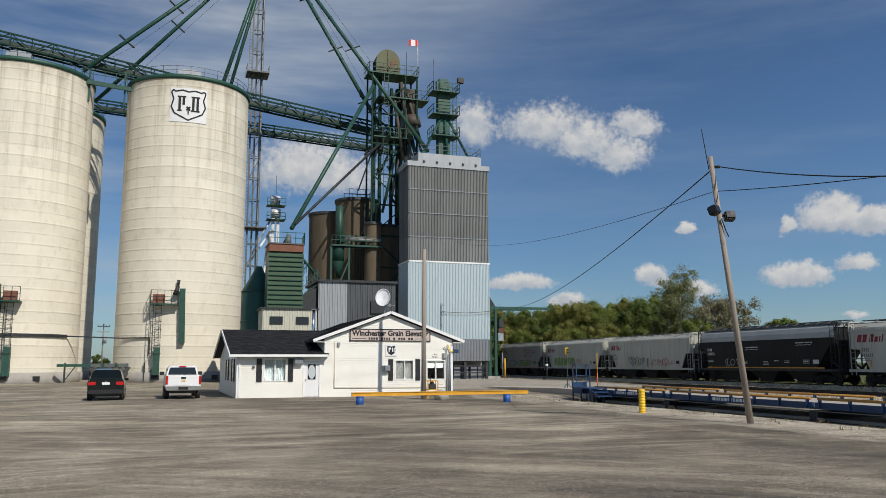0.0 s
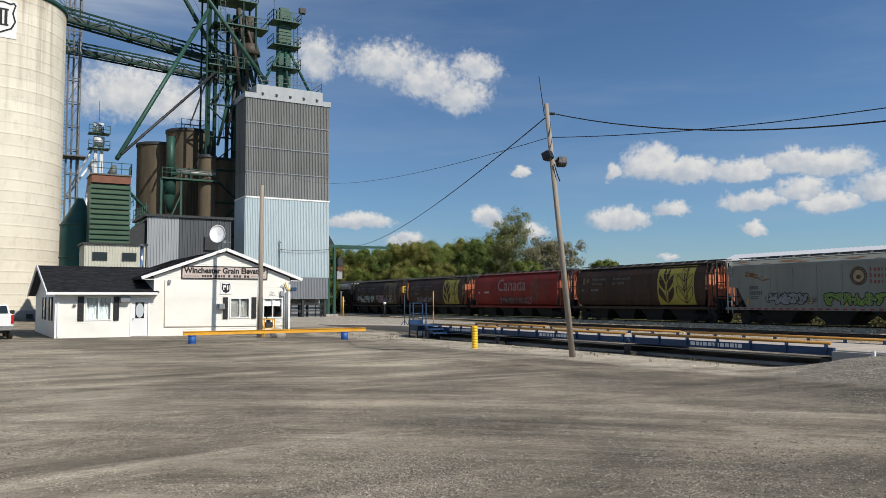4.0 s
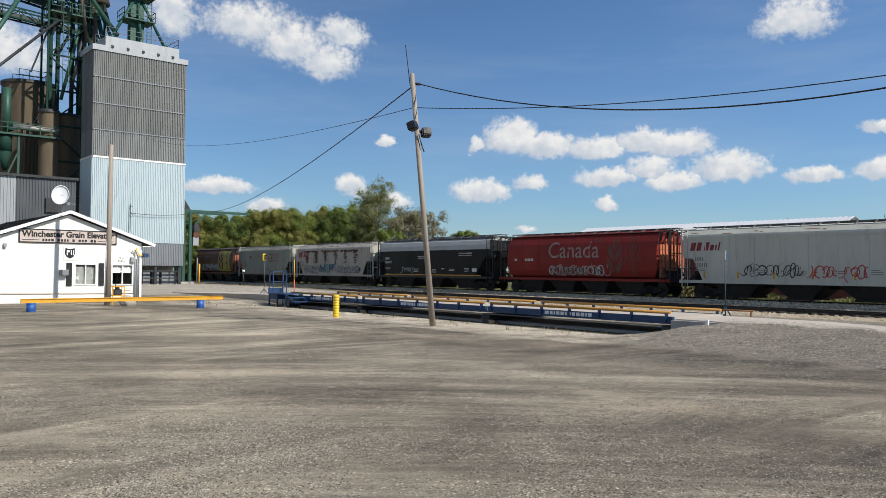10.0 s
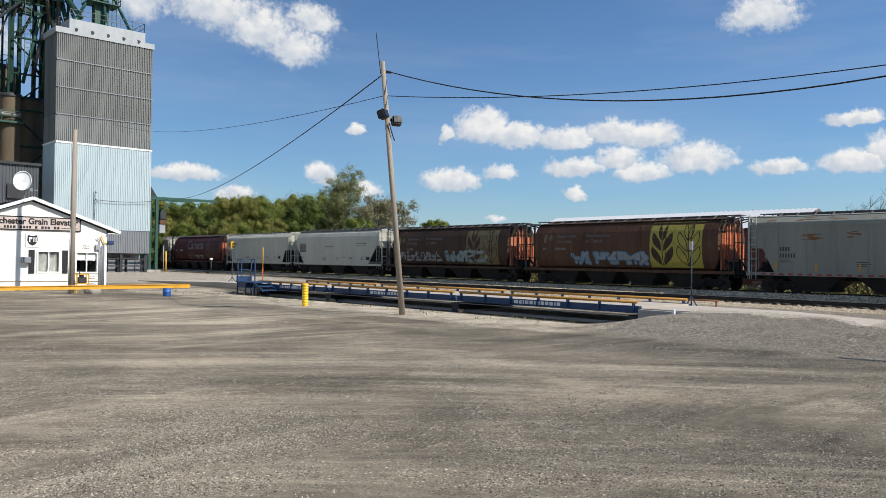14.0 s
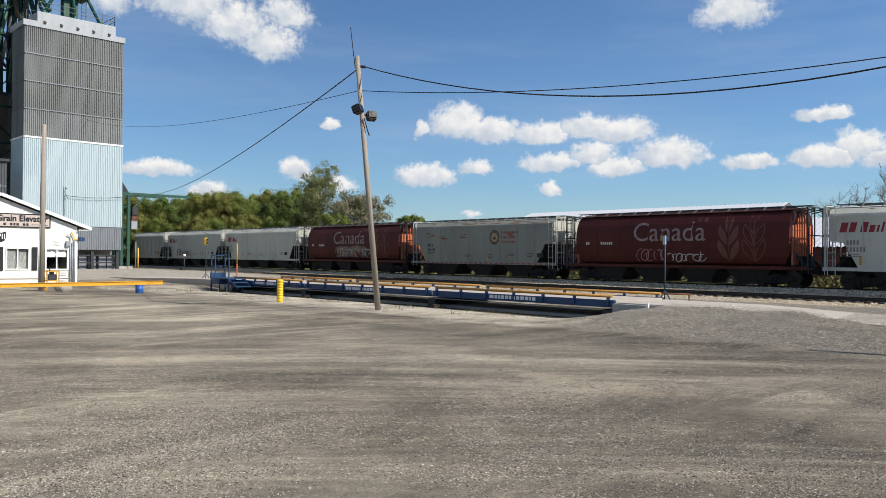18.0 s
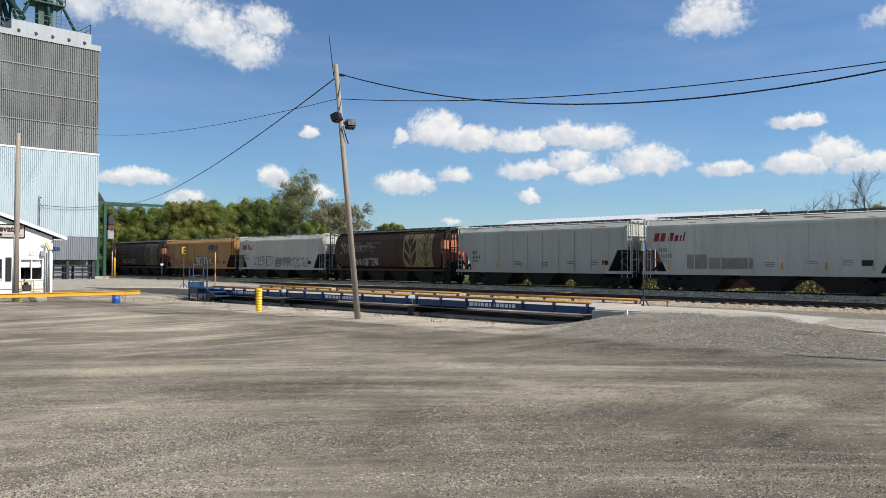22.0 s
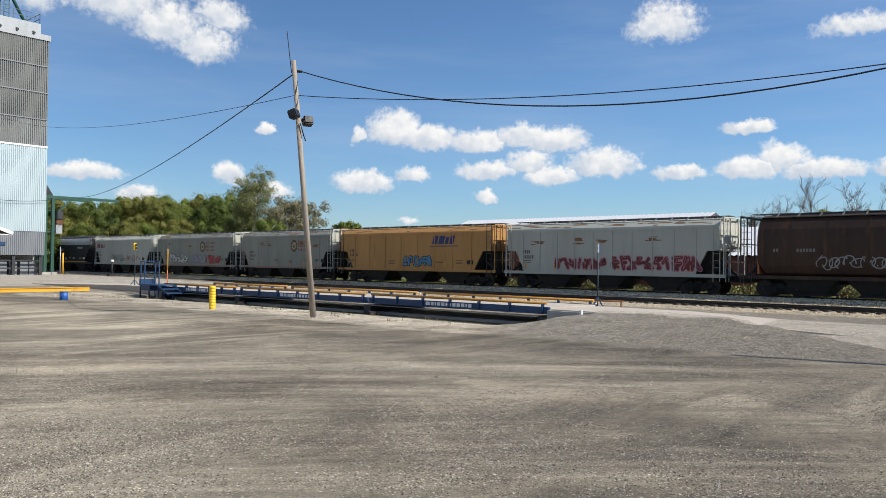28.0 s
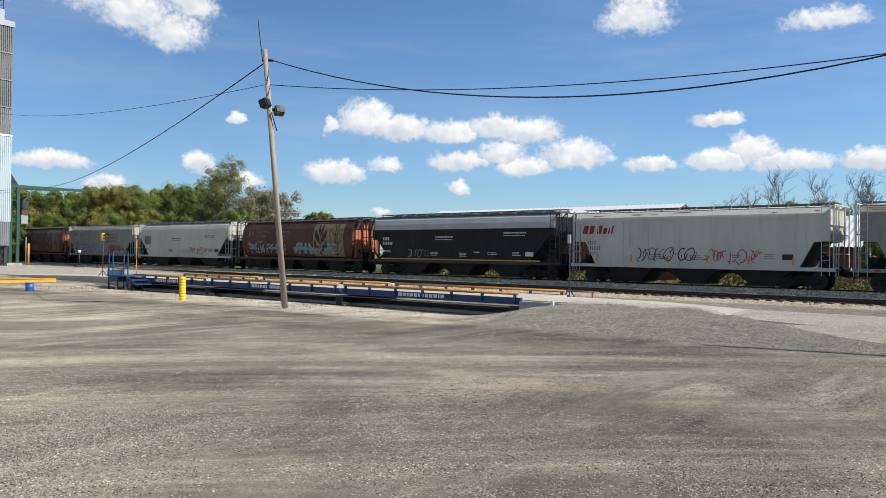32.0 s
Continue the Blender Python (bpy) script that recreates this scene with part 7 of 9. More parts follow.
    tube(bm, (q[0], q[1] + 0.6, -0.1), (q[0], q[1] + 0.6, 0.5), 0.3)
part("spout", bm, M["teal"], t)
bm = B()
for k in range(5):
    box(bm, -0.82, 0.82, -0.56, -0.5, 5.9 + k * 0.42, 6.05 + k * 0.42)
part("leg_rib", bm, M["green_light"], t)
part("flood_lamp", boxes((1.5, 2.3, -1.4, -0.9, 9.5, 10.2)), M["black"], t, bevel=0.05)
part("aerial", tubes(((-1.6, -1.2, 8.2), (-1.6, -1.2, 12.2), 0.025)), M["steel_dark"], t)

# ---- main leg cluster behind the tower ----
t = thing("main_leg", (24.6, 97.5, 0), "cluster of dark green elevator legs, spouts and platforms", "elevator leg")
for x, y, z in ((-1.0, 0, 41.5), (1.3, 0, 38.0), (2.7, 0.8, 36.6)):
    part("leg_trunk", boxes((x - 0.55, x - 0.22, y - 0.3, y + 0.3, 0, z), (x + 0.22, x + 0.55, y - 0.3, y + 0.3, 0, z)), M["green_dark"], t)
bm = B()
arc = [(0.2 + 1.6 * math.cos(math.pi * k / 16), 41.3 + 1.75 * math.sin(math.pi * k / 16)) for k in range(17)]
extrude_poly(bm, [(1.8, 39.9), *arc, (-1.4, 39.9)], "y", -0.95, 0.95)
for k in (-1.05, 0.95):
    bar(bm, (-1.45, k, 40.6), (1.85, k, 40.6), 0.1, 0.14)
    bar(bm, (0.2, k, 39.9), (0.2, k, 43.0), 0.1, 0.1)
part("leg_head", bm, M["headhouse"], t, "rounded green and rust-stained head casing")
part("head_hatch", boxes((0.5, 1.1, -1.0, -0.88, 40.6, 41.4)), M["rust_cap"], t)
for z, x0, x1 in ((39.6, -2.5, 4.2), (36.4, -1.2, 5.6), (31.0, -1.8, 3.6)):
    part("platform", boxes((x0, x1, -1.7, 1.4, z - 0.15, z)), M["green"], t)
for z, x0, x1 in ((39.6, -2.5, 4.2), (36.4, 2.6, 5.6), (31.0, -1.8, 3.6)):
    bm = B()
    railing(bm, [(x0, 1.4, z), (x0, -1.7, z), (x1, -1.7, z), (x1, 1.4, z)], 1.2, 0.03, 1.0)
    part("platform_railing", bm, M["green"], t)
bm = B()
for x in (-2.0, 2.4, 4.0):
    for y in (-1.5, 1.4):
        bar(bm, (x, y, 0), (x, y, 39.5), 0.2)
z = 6.0
k = 0
while z < 36:
    bar(bm, (-2.0, -1.5, z), (2.4, -1.5, z), 0.18)
    bar(bm, (-2.0, -1.5, z if k % 2 else z + 4), (2.4, -1.5, z + 4 if k % 2 else z), 0.14)
    bar(bm, (2.4, -1.5, z), (4.0, 1.4, z + 3.5), 0.12)
    z += 4.0
    k += 1
part("support_frame", bm, M["green_dark"], t)
bm = B()
ladder(bm, -0.2, -1.7, 22, 39.5, 0.6, "x", 0.035, 0.5)
part("ladder", bm, M["green"], t)
bm = B()
for a, b, r in (((2.8, 0.2, 36.0), (2.2, -0.6, 31.5), 0.5), ((2.2, -0.6, 31.5), (3.4, -0.2, 27.2), 0.42), ((3.6, 0.2, 37.5), (3.9, -0.4, 32.0), 0.55)):
    tube(bm, a, b, r, r * 0.8)
part("chute", bm, M["grey_sheet"], t)
bm = B()
tube(bm, (3.6, -0.6, 37.9), (3.6, -0.6, 34.4), 0.7)
tube(bm, (3.6, -0.6, 34.4), (3.6, -0.6, 33.0), 0.9, 1.25)
part("cyclone", bm, M["hopper_brown"], t, "rust-stained brown cyclone")
for a, b, r in (((1.9, -1.2, 38.6), (3.0, -1.5, 30.2), 0.24), ((3.0, -1.5, 30.2), (2.2, -1.6, 24.0), 0.24), ((2.6, -1.0, 38.0), (4.4, -1.5, 31.0), 0.2), ((0.9, -1.2, 37.0), (2.1, -1.7, 28.0), 0.22)):
    part("spout", tubes((a, b, r)), M["hopper_brown"], t)
for x1, z0, z1 in ((1.4, 32.6, 20.5), (2.6, 32.8, 22.5), (4.6, 32.8, 25.5), (6.0, 33.0, 26.5), (-0.6, 32.0, 21.0), (5.2, 33.0, 23.5), (0.4, 30.6, 22.0), (3.6, 32.8, 24.0), (3.0, 34.0, 29.0)):
    part("drop_pipe", tubes(((2.6 + (x1 - 2.6) * 0.2, -0.8, z0), (x1, -1.6, z1), 0.19)), M["green" if z0 > 31 else "steel_dark"], t)
rnd = random.Random(11)
for k in range(26):
    bm = B()
    x, z = rnd.uniform(-2.2, 4.2), rnd.uniform(20, 36)
    bar(bm, (x, rnd.uniform(-1.6, 1.2), z), (x + rnd.uniform(-2.4, 2.4), rnd.uniform(-1.6, 1.2), z + rnd.uniform(-5, 5)), rnd.uniform(0.1, 0.24))
    part("brace", bm, M["steel_dark"], t)
part("flag_pole", tubes(((4.1, -1.5, 39.6), (4.1, -1.5, 44.6), 0.035)), M["white_trim"], t)
part("flag", boxes((2.85, 3.15, -1.53, -1.50, 43.7, 44.55), (3.75, 4.1, -1.53, -1.50, 43.75, 44.6)), M["flag_red"], t, "red and white flag")
part("flag_centre", boxes((3.15, 3.75, -1.53, -1.50, 43.72, 44.58)), M["white_flat"], t)
part("aerial", tubes(((2.7, -1.0, 39.6), (2.7, -1.0, 43.0), 0.03)), M["steel_dark"], t)
spout("spout", (22.72, 96.0, 37.63), (11.15, 84.5, 16.38), 0.32, "dark green grain spout down to the green dryer", False)
spout("spout", (23.62, 96.0, 29.95), (11.5, 84.5, 16.83), 0.2, "thin dark spout to the green dryer", False, "steel_dark")

# ---- old brown concrete bins ----
for x, y, r, h in ((22.3, 103.0, 2.9, 23.6), (19.4, 107.5, 2.8, 22.4), (25.0, 97.8, 1.6, 19.5), (22.7, 95.5, 1.0, 19.4)):
    t = thing("old_bin", (x, y, 0), "weathered brown concrete storage bin", "bin", "old bins")
    bm = B()
    pr = [(r, 0.0)]
    z = 1.5
    while z < h - 1:
        pr.append((r, z))
        z += 1.9
    lathe(bm, pr + [(r, h)], 40)
    part("wall", bm, M["brown_concrete"], t)
    bm = B()
    lathe(bm, [(r + 0.12, h - 0.25), (r + 0.14, h + 0.1), (0.05, h + 0.35)], 40)
    part("roof", bm, M["steel_dark"], t)
bm = B()
t = thing("bin_railing", (22.3, 103.0, 23.6), "thin steel railing on the old bin's roof", "railing")
railing(bm, [(-1.5, -1.8, 0.1), (1.8, -1.8, 0.1), (1.8, 1.5, 0.1), (-1.5, 1.5, 0.1)], 1.3, 0.03, 1.0)
part("railing", bm, M["steel_dark"], t)

t = thing("headhouse_wall", (24.0, 99.5, 0), "dark sheet-metal wall behind the tower", "wall")
bm = B()
corrugated(bm, (-3.0, 0), (3.0, 0), 0, 18.5, 0.4, 0.06, (0, -1))
part("sheet", bm, M["brown_concrete"], t)

# ---- cyclone and duct between dryer and bins ----
t = thing("dust_cyclone", (18.3, 95.0, 0), "dark green dust cyclone with a shiny duct", "cyclone")
part("stack", tubes(((0.1, 0, 16.6), (0.1, 0, 21.3), 0.42)), M["green"], t)
bm = B()
tube(bm, (0, 0, 14.4), (0, 0, 16.4), 0.7)
tube(bm, (0, 0, 14.4), (0, 0, 12.4), 0.7, 0.2)
part("cone", bm, M["green_dark"], t)
part("duct", tubes(((0.6, -0.4, 17.2), (5.2, -0.4, 17.1), 0.3)), M["duct_shiny"], t)
part("fan", tubes(((0.5, -0.6, 17.2), (0.5, 0.1, 17.2), 0.55)), M["green_dark"], t)
part("walkway", boxes((-1.0, 5.4, -0.9, 0.6, 16.2, 16.4)), M["green"], t)
bm = B()
railing(bm, [(-1.0, -0.9, 16.4), (5.4, -0.9, 16.4)], 1.1, 0.03, 1.0)
for x in (-1.0, 1.2):
    bar(bm, (x, -0.6, 0), (x, -0.6, 16.2), 0.22)
bar(bm, (-1.0, -0.6, 9.0), (1.2, -0.6, 14.5), 0.15)
part("frame", bm, M["green"], t)

# ---- green grain dryer with slatted front ----
t = thing("grain_dryer", (10.1, 80.0, 0), "green slatted grain dryer with a rusty top", "grain dryer")
part("body", boxes((-1.68, 1.72, 0.3, 3.6, 6.0, 13.2)), M["green"], t)
for k in range(13):
    z = 7.0 + k * 0.48
    part("louvre", boxes((-1.78, 1.78, 0.02, 0.32, z, z + 0.3)), M["green_light"], t)
    part("louvre_edge", boxes((-1.8, 1.8, -0.03, 0.05, z - 0.05, z + 0.02)), M["green"], t)
part("top_box", boxes((-1.7, 1.75, 0.0, 3.6, 13.25, 14.0)), M["rust_cap"], t, "rust-red top section")
part("top_rim", boxes((-1.8, 1.85, -0.1, 3.7, 14.0, 14.12)), M["galv_dark"], t)
bm = B()
railing(bm, [(-1.8, -0.05, 14.1), (1.8, -0.05, 14.1), (2.1, 3.6, 14.1)], 1.1, 0.03, 0.9)
railing(bm, [(2.1, 0.3, 11.2), (2.1, 3.4, 11.2)], 1.1, 0.03, 0.9)
part("railing", bm, M["green"], t)
bm = B()
tube(bm, (0.2, 1.4, 14.1), (0.4, 1.4, 15.2), 0.5, 0.22)
part("inlet", bm, M["galv_dark"], t)
t = thing("green_tank", (8.0, 86.0, 0), "teal green round tank beside the dryer", "tank")
bm = B()
lathe(bm, [(1.75, 0), (1.75, 4.8), (1.75, 9.55), (1.72, 9.7), (1.1, 10.8), (0.5, 11.9), (0.3, 12.4)], 32)
part("shell", bm, M["teal"], t)
for z in (3.2, 6.4, 9.6):
    bm = B()
    lathe(bm, [(1.76, z - 0.08), (1.82, z - 0.05), (1.82, z + 0.05), (1.76, z + 0.08)], 32)
    part("band", bm, M["green"], t)
spout("spout", (11.9, 84.0, 13.6), (18.2, 93.5, 9.2), 0.2, "dark green pipe from dryer to cyclone", False, "teal")

# ---- beige shed under the dryer ----
t = thing("beige_shed", (10.5, 76.0, 0), "small beige ribbed metal shed with two windows", "shed")
bm = B()
corrugated(bm, (-2.95, 0), (2.15, 0), 0, 7.15, 0.24, 0.035, (0, -1))
part("front_wall", bm, M["beige_sheet"], t)
bm = B()
corrugated(bm, (-2.95, 4.0), (-2.95, 0), 0, 7.15, 0.24, 0.035, (-1, 0))
part("side_wall", bm, M["beige_sheet"], t)
part("core", boxes((-2.9, 2.1, 0.08, 4.0, 0, 7.1)), M["beige_sheet"], t)
part("roof", boxes((-3.15, 2.35, -0.2, 4.2, 7.15, 7.3)), M["steel_dark"], t)
for x in (-1.7, 0.75):
    w = part("window", boxes((x - 0.62, x + 0.62, -0.09, -0.04, 5.7, 6.45)), M["steel_dark"], t)
    part("pane", boxes((x - 0.55, x + 0.55, -0.10, -0.092, 5.76, 6.39)), M["car_glass"], w)
# slim flue in front of the shed
t = thing("flue", (9.9, 61.0, 0), "tall silver stove flue behind the office roof", "flue")
part("pipe", tubes(((0, 0, 3.0), (0, 0, 6.1), 0.13)), M["chrome"], t)
part("cap", tubes(((0, 0, 6.1), (0, 0, 6.25), 0.2, 0.05)), M["chrome"], t)

# ---- grey ribbed building beside the bins ----
t = thing("work_house", (18.0, 84.0, 0), "grey ribbed sheet-metal work house", "building")
bm = B()
corrugated(bm, (-3.9, 0), (-0.8, 0), 0, 10.7, 0.26, 0.045, (0, -1))
part("front_sheet", bm, M["galv"], t, "light grey ribbed sheets")
# right-hand sheets are coloured dark for the shadow across the front
bm = B()
corrugated(bm, (-0.8, 0), (4.6, 0), 0, 10.7, 0.26, 0.045, (0, -1))
part("front_sheet", bm, M["shaded_sheet"], t, "grey ribbed sheets darkened like a cast shadow")
part("core", boxes((-3.85, 4.6, 0.07, 8.0, 0, 10.6)), M["grey_sheet"], t)
part("roof", boxes((-4.1, 4.8, -0.25, 8.2, 10.7, 10.95)), M["steel_dark"], t)
bm = B()
railing(bm, [(-4.0, 0.2, 10.95), (-4.0, 8.0, 10.95)], 1.1, 0.03, 1.2)
for i in range(10):
    bar(bm, (-6.4 + i * 0.3, 1.5, 8.3 + i * 0.28), (-6.4 + i * 0.3, 2.5, 8.3 + i * 0.28), 0.24, 0.04)
bar(bm, (-6.4, 1.5, 9.2), (-3.6, 1.5, 11.9), 0.06)
bar(bm, (-6.4, 1.5, 8.3), (-3.6, 1.5, 11.0), 0.1)
part("outside_stair", bm, M["green"], t)
part("louvre_box", boxes((1.8, 3.4, -0.25, 0.0, 7.4, 8.8)), M["steel_dark"], t)
t = thing("lean_to", (13.2, 84.5, 0), "dark sloping lean-to roof by the dryer", "shed")
bm = B()
extrude_poly(bm, [(-2.2, 0), (1.0, 0), (1.0, 10.4), (-2.2, 8.2)], "y", 0, 5.0)
part("body", bm, M["steel_dark"], t)

# ---- slim leg far behind ----
t = thing("slim_leg", (13.6, 122.0, 0), "slim galvanised elevator leg with a twin head", "elevator leg")
part("leg_trunk", boxes((-0.6, -0.15, -0.3, 0.3, 0, 25.5), (0.15, 0.6, -0.3, 0.3, 0, 25.5)), M["white_metal"], t)
bm = B()
for z, x in ((25.0, 0.0), (27.0, -0.1)):
    tube(bm, (x - 0.7, 0, z), (x + 0.7, 0, z), 0.8)
part("leg_head", bm, M["white_metal"], t)
bm = B()
for z in (23.9, 26.1):
    box(bm, -1.4, 1.4, -1.0, 1.0, z, z + 0.1)
    railing(bm, [(-1.4, -1.0, z), (1.4, -1.0, z)], 1.1, 0.04, 0.9)
part("platform", bm, M["green"], t)
part("aerial", tubes(((0, 0, 27.5), (0, 0, 31.0), 0.03)), M["steel_dark"], t)
bm = B()
tube(bm, (-0.5, 0, 24.5), (-3.4, 0, 18.5), 0.16)
tube(bm, (-0.5, 0, 22.5), (-6.0, 0, 13.5), 0.16)
tube(bm, (-0.8, 0, 22.0), (-2.3, -1, 8.0), 0.3)
part("spouts", bm, M["white_metal"], t)

# ---- loading gantry by the siding ----
t = thing("loading_gantry", (37.9, 92.6, 0.2), "dark green steel loading gantry beside the siding", "gantry")
for x in (-0.75, 0.05):
    for y in (0, 2.5):
        part("post", bars(((x, y, 0), (x, y, 8.7), 0.32)), M["green"], t)
for z in (2.4, 4.8, 7.2):
    part("rung", bars(((-0.75, 0, z), (0.05, 0, z), 0.12)), M["green"], t)
bm = B()
bar(bm, (-0.9, 0, 8.75), (7.7, 0, 8.75), 0.3, 0.3)
bar(bm, (-0.9, 2.5, 8.75), (5.5, 2.5, 8.75), 0.3, 0.3)
bar(bm, (0.05, 0, 6.6), (2.2, 0, 8.6), 0.16)
part("boom", bm, M["green"], t)
for x in (-0.75, 0.05):
    part("footing", boxes((x - 0.4, x + 0.4, -0.4, 0.4, -0.2, 0.22)), M["concrete"], t)
part("winch", boxes((0.35, 1.05, -0.4, 0.4, 6.2, 7.2)), M["steel_dark"], t, bevel=0.06)
part("control_box", boxes((0.3, 1.0, -0.3, 0.3, 4.6, 5.6)), M["galv"], t)
part("motor", tubes(((0.75, -0.3, 5.9), (0.75, 0.5, 5.9), 0.4)), M["rust"], t)
bm = B()
bar(bm, (-2.6, 1.2, 13.2), (0.2, 1.2, 8.8), 0.6)
part("load_spout", bm, M["steel_dark"], t)

for x, y, h, m, lab in ((38.7, 91.5, 2.4, "yellow", "tall yellow steel guard post"), (38.2, 91.0, 3.1, "galv", "slim white-topped marker post")):
    t = thing("guard_post", (x, y, 0.2), lab, "post")
    part("post", tubes(((0, 0, 0), (0, 0, h), 0.10 if m != "galv" else 0.05)), M[m], t)
t = thing("switch_stand", (40.3, 83.0, 0.15), "small dark switch stand with a white top", "switch stand")
part("post", tubes(((0, 0, 0), (0, 0, 1.5), 0.06)), M["steel_dark"], t)
part("target", tubes(((0, 0, 1.5), (0, 0, 1.75), 0.16)), M["white_flat"], t)
part("base", boxes((-0.4, 0.4, -0.3, 0.3, 0, 0.2)), M["tie"], t)

# ---- office ----
OFF = thing("office", (3.4, 48.3, 0.0), "white vinyl-sided office with a dark shingle roof", "office", rz=1.0)


def wall(x0, x1, z0, z1, openings, mat, y=0.0, thick=0.15):
    """A front wall cut round its openings (x0, x1, z0, z1)."""
    bm = B()
    xs = sorted({x0, x1, *[o[0] for o in openings], *[o[1] for o in openings]})
    for a, b in zip(xs, xs[1:]):
        cuts = sorted((o[2], o[3]) for o in openings if o[0] <= a and o[1] >= b)
        z = z0
        for c, d in cuts:
            if c > z:
                box(bm, a, b, y, y + thick, z, c)
            z = d
        if z < z1:
            box(bm, a, b, y, y + thick, z, z1)
    bmesh.ops.remove_doubles(bm, verts=bm.verts, dist=0.0005)
    return bm


W1, DOOR, W2_, W3 = (1.58, 2.84, 1.04, 2.26), (3.94, 4.88, 0.03, 2.16), (9.68, 10.82, 1.06, 2.18), (11.75, 12.93, 1.04, 2.16)
part("wall_low", wall(0.0, 5.16, 0.0, 2.5, [W1, DOOR], M["siding"]), M["siding"], OFF)
part("wall_front", wall(5.16, 13.46, 0.0, 3.45, [W2_, W3], M["siding"]), M["siding"], OFF)
bm = B()
extrude_poly(bm, [(5.16, 3.45), (13.46, 3.45), (13.46, 3.50), (9.31, 5.02), (5.16, 3.50)], "y", 0.0, 0.15)
part("gable", bm, M["siding"], OFF)


def laps(x0, x1, z0, z1, openings, top=None):
    """Courses of lapped siding, each with its lower edge standing out."""
    bm = B()
    z = z0
    while z < z1 - 0.02:
        zt = min(z + 0.115, z1)
        lo, hi = x0, x1
        if top:
            cut = (zt - 3.45) * (4.15 / 1.57)
            lo, hi = max(x0, x0 + cut), min(x1, x1 - cut)
        xs = sorted({lo, hi, *[v for o in openings for v in o[:2] if lo < v < hi]})
        for a, b in zip(xs, xs[1:]):
            if any(o[0] <= a + 1e-6 and o[1] >= b - 1e-6 and o[2] < zt - 0.01 and o[3] > z + 0.01 for o in openings):
                continue
            face(bm, [(a, -0.017, z), (b, -0.017, z), (b, -0.003, zt), (a, -0.003, zt)])
            face(bm, [(a, 0.0, z), (b, 0.0, z), (b, -0.017, z), (a, -0.017, z)])
        z += 0.115
    return bm


for q in ((0.1, 5.16, 0.02, 2.48, [W1, DOOR], None), (5.16, 13.36, 0.02, 3.45, [W2_, W3], None), (5.16, 13.46, 3.45, 4.98, [], True)):
    part("lapped_siding", laps(*q), M["siding"], OFF)["kind"] = "stuff"
bm = boxes((0.0, 0.15, 0.15, 14.0, 0.0, 2.5))
extrude_poly(bm, [(0.15, 2.5), (13.85, 2.5), (7.0, 4.12)], "x", 0.0, 0.15)
part("wall_side", bm, M["siding"], OFF)
part("wall_right", boxes((13.31, 13.46, 0.15, 14.0, 0.0, 3.45)), M["siding"], OFF)
part("wall_step", boxes((5.16, 5.31, 0.15, 14.0, 2.3, 3.45)), M["siding"], OFF)
part("wall_back", boxes((0.0, 13.46, 13.85, 14.0, 0.0, 3.4)), M["siding"], OFF)
part("inner_floor", boxes((0.15, 13.3, 0.15, 13.8, -0.1, 0.02)), M["room_dark"], OFF)
part("inner_wall", boxes((0.2, 13.3, 4.0, 4.1, 0.02, 2.6)), M["room_dark"], OFF)
part("ceiling_board", boxes((0.15, 13.3, 0.15, 13.8, 2.42, 2.48)), M["white_trim"], OFF)


def roof_slab(pts_a, pts_b, mat, thick=0.1):
    bm = B()
    up = Vector((0, 0, thick))
    a0, a1, b0, b1 = (Vector(p) for p in (*pts_a, *pts_b))
    v = [bm.verts.new(p) for p in (a0, a1, b1, b0, a0 + up, a1 + up, b1 + up, b0 + up)]
    for f in ((3, 2, 1, 0), (4, 5, 6, 7), (0, 1, 5, 4), (1, 2, 6, 5), (2, 3, 7, 6), (3, 0, 4, 7)):
        bm.faces.new([v[i] for i in f])
    return bm


def shingle_rows(a0, a1, b0, b1, rows, per, name):
    """Courses of shingle tabs laid up a slope, each tab with its own edge."""
    a0, a1, b0, b1 = (Vector(p) for p in (a0, a1, b0, b1))
    n = (a1 - a0).cross(b0 - a0).normalized()
    if n.z < 0:
        n = -n
    rnd = random.Random(3)
    bm = B()
    for r in range(rows):
        f0, f1 = r / rows, min(1.0, (r + 1.25) / rows)
        off = 0.5 * (r % 2)
        for i in range(-1, per + 1):
            s0, s1 = max(0.0, (i + off + 0.02) / per), min(1.0, (i + off + 0.98) / per)
            if s1 <= s0:
                continue
            lift0, lift1 = 0.028 + rnd.uniform(0, 0.012), 0.008
            p = [a0.lerp(b0, f0).lerp(a1.lerp(b1, f0), s0) + n * lift0, a0.lerp(b0, f0).lerp(a1.lerp(b1, f0), s1) + n * lift0,
                 a0.lerp(b0, f1).lerp(a1.lerp(b1, f1), s1) + n * lift1, a0.lerp(b0, f1).lerp(a1.lerp(b1, f1), s0) + n * lift1]
            face(bm, p)
            q = p[0] - n * 0.03, p[1] - n * 0.03
            face(bm, [q[0], q[1], p[1], p[0]])
    ob = part(name, bm, M["shingle_tab"], OFF)
    ob["kind"] = "stuff"


M["shingle_tab"] = foliage("shingle_tab", (0.016, 0.017, 0.021), (0.028, 0.029, 0.034), (0.055, 0.056, 0.062))
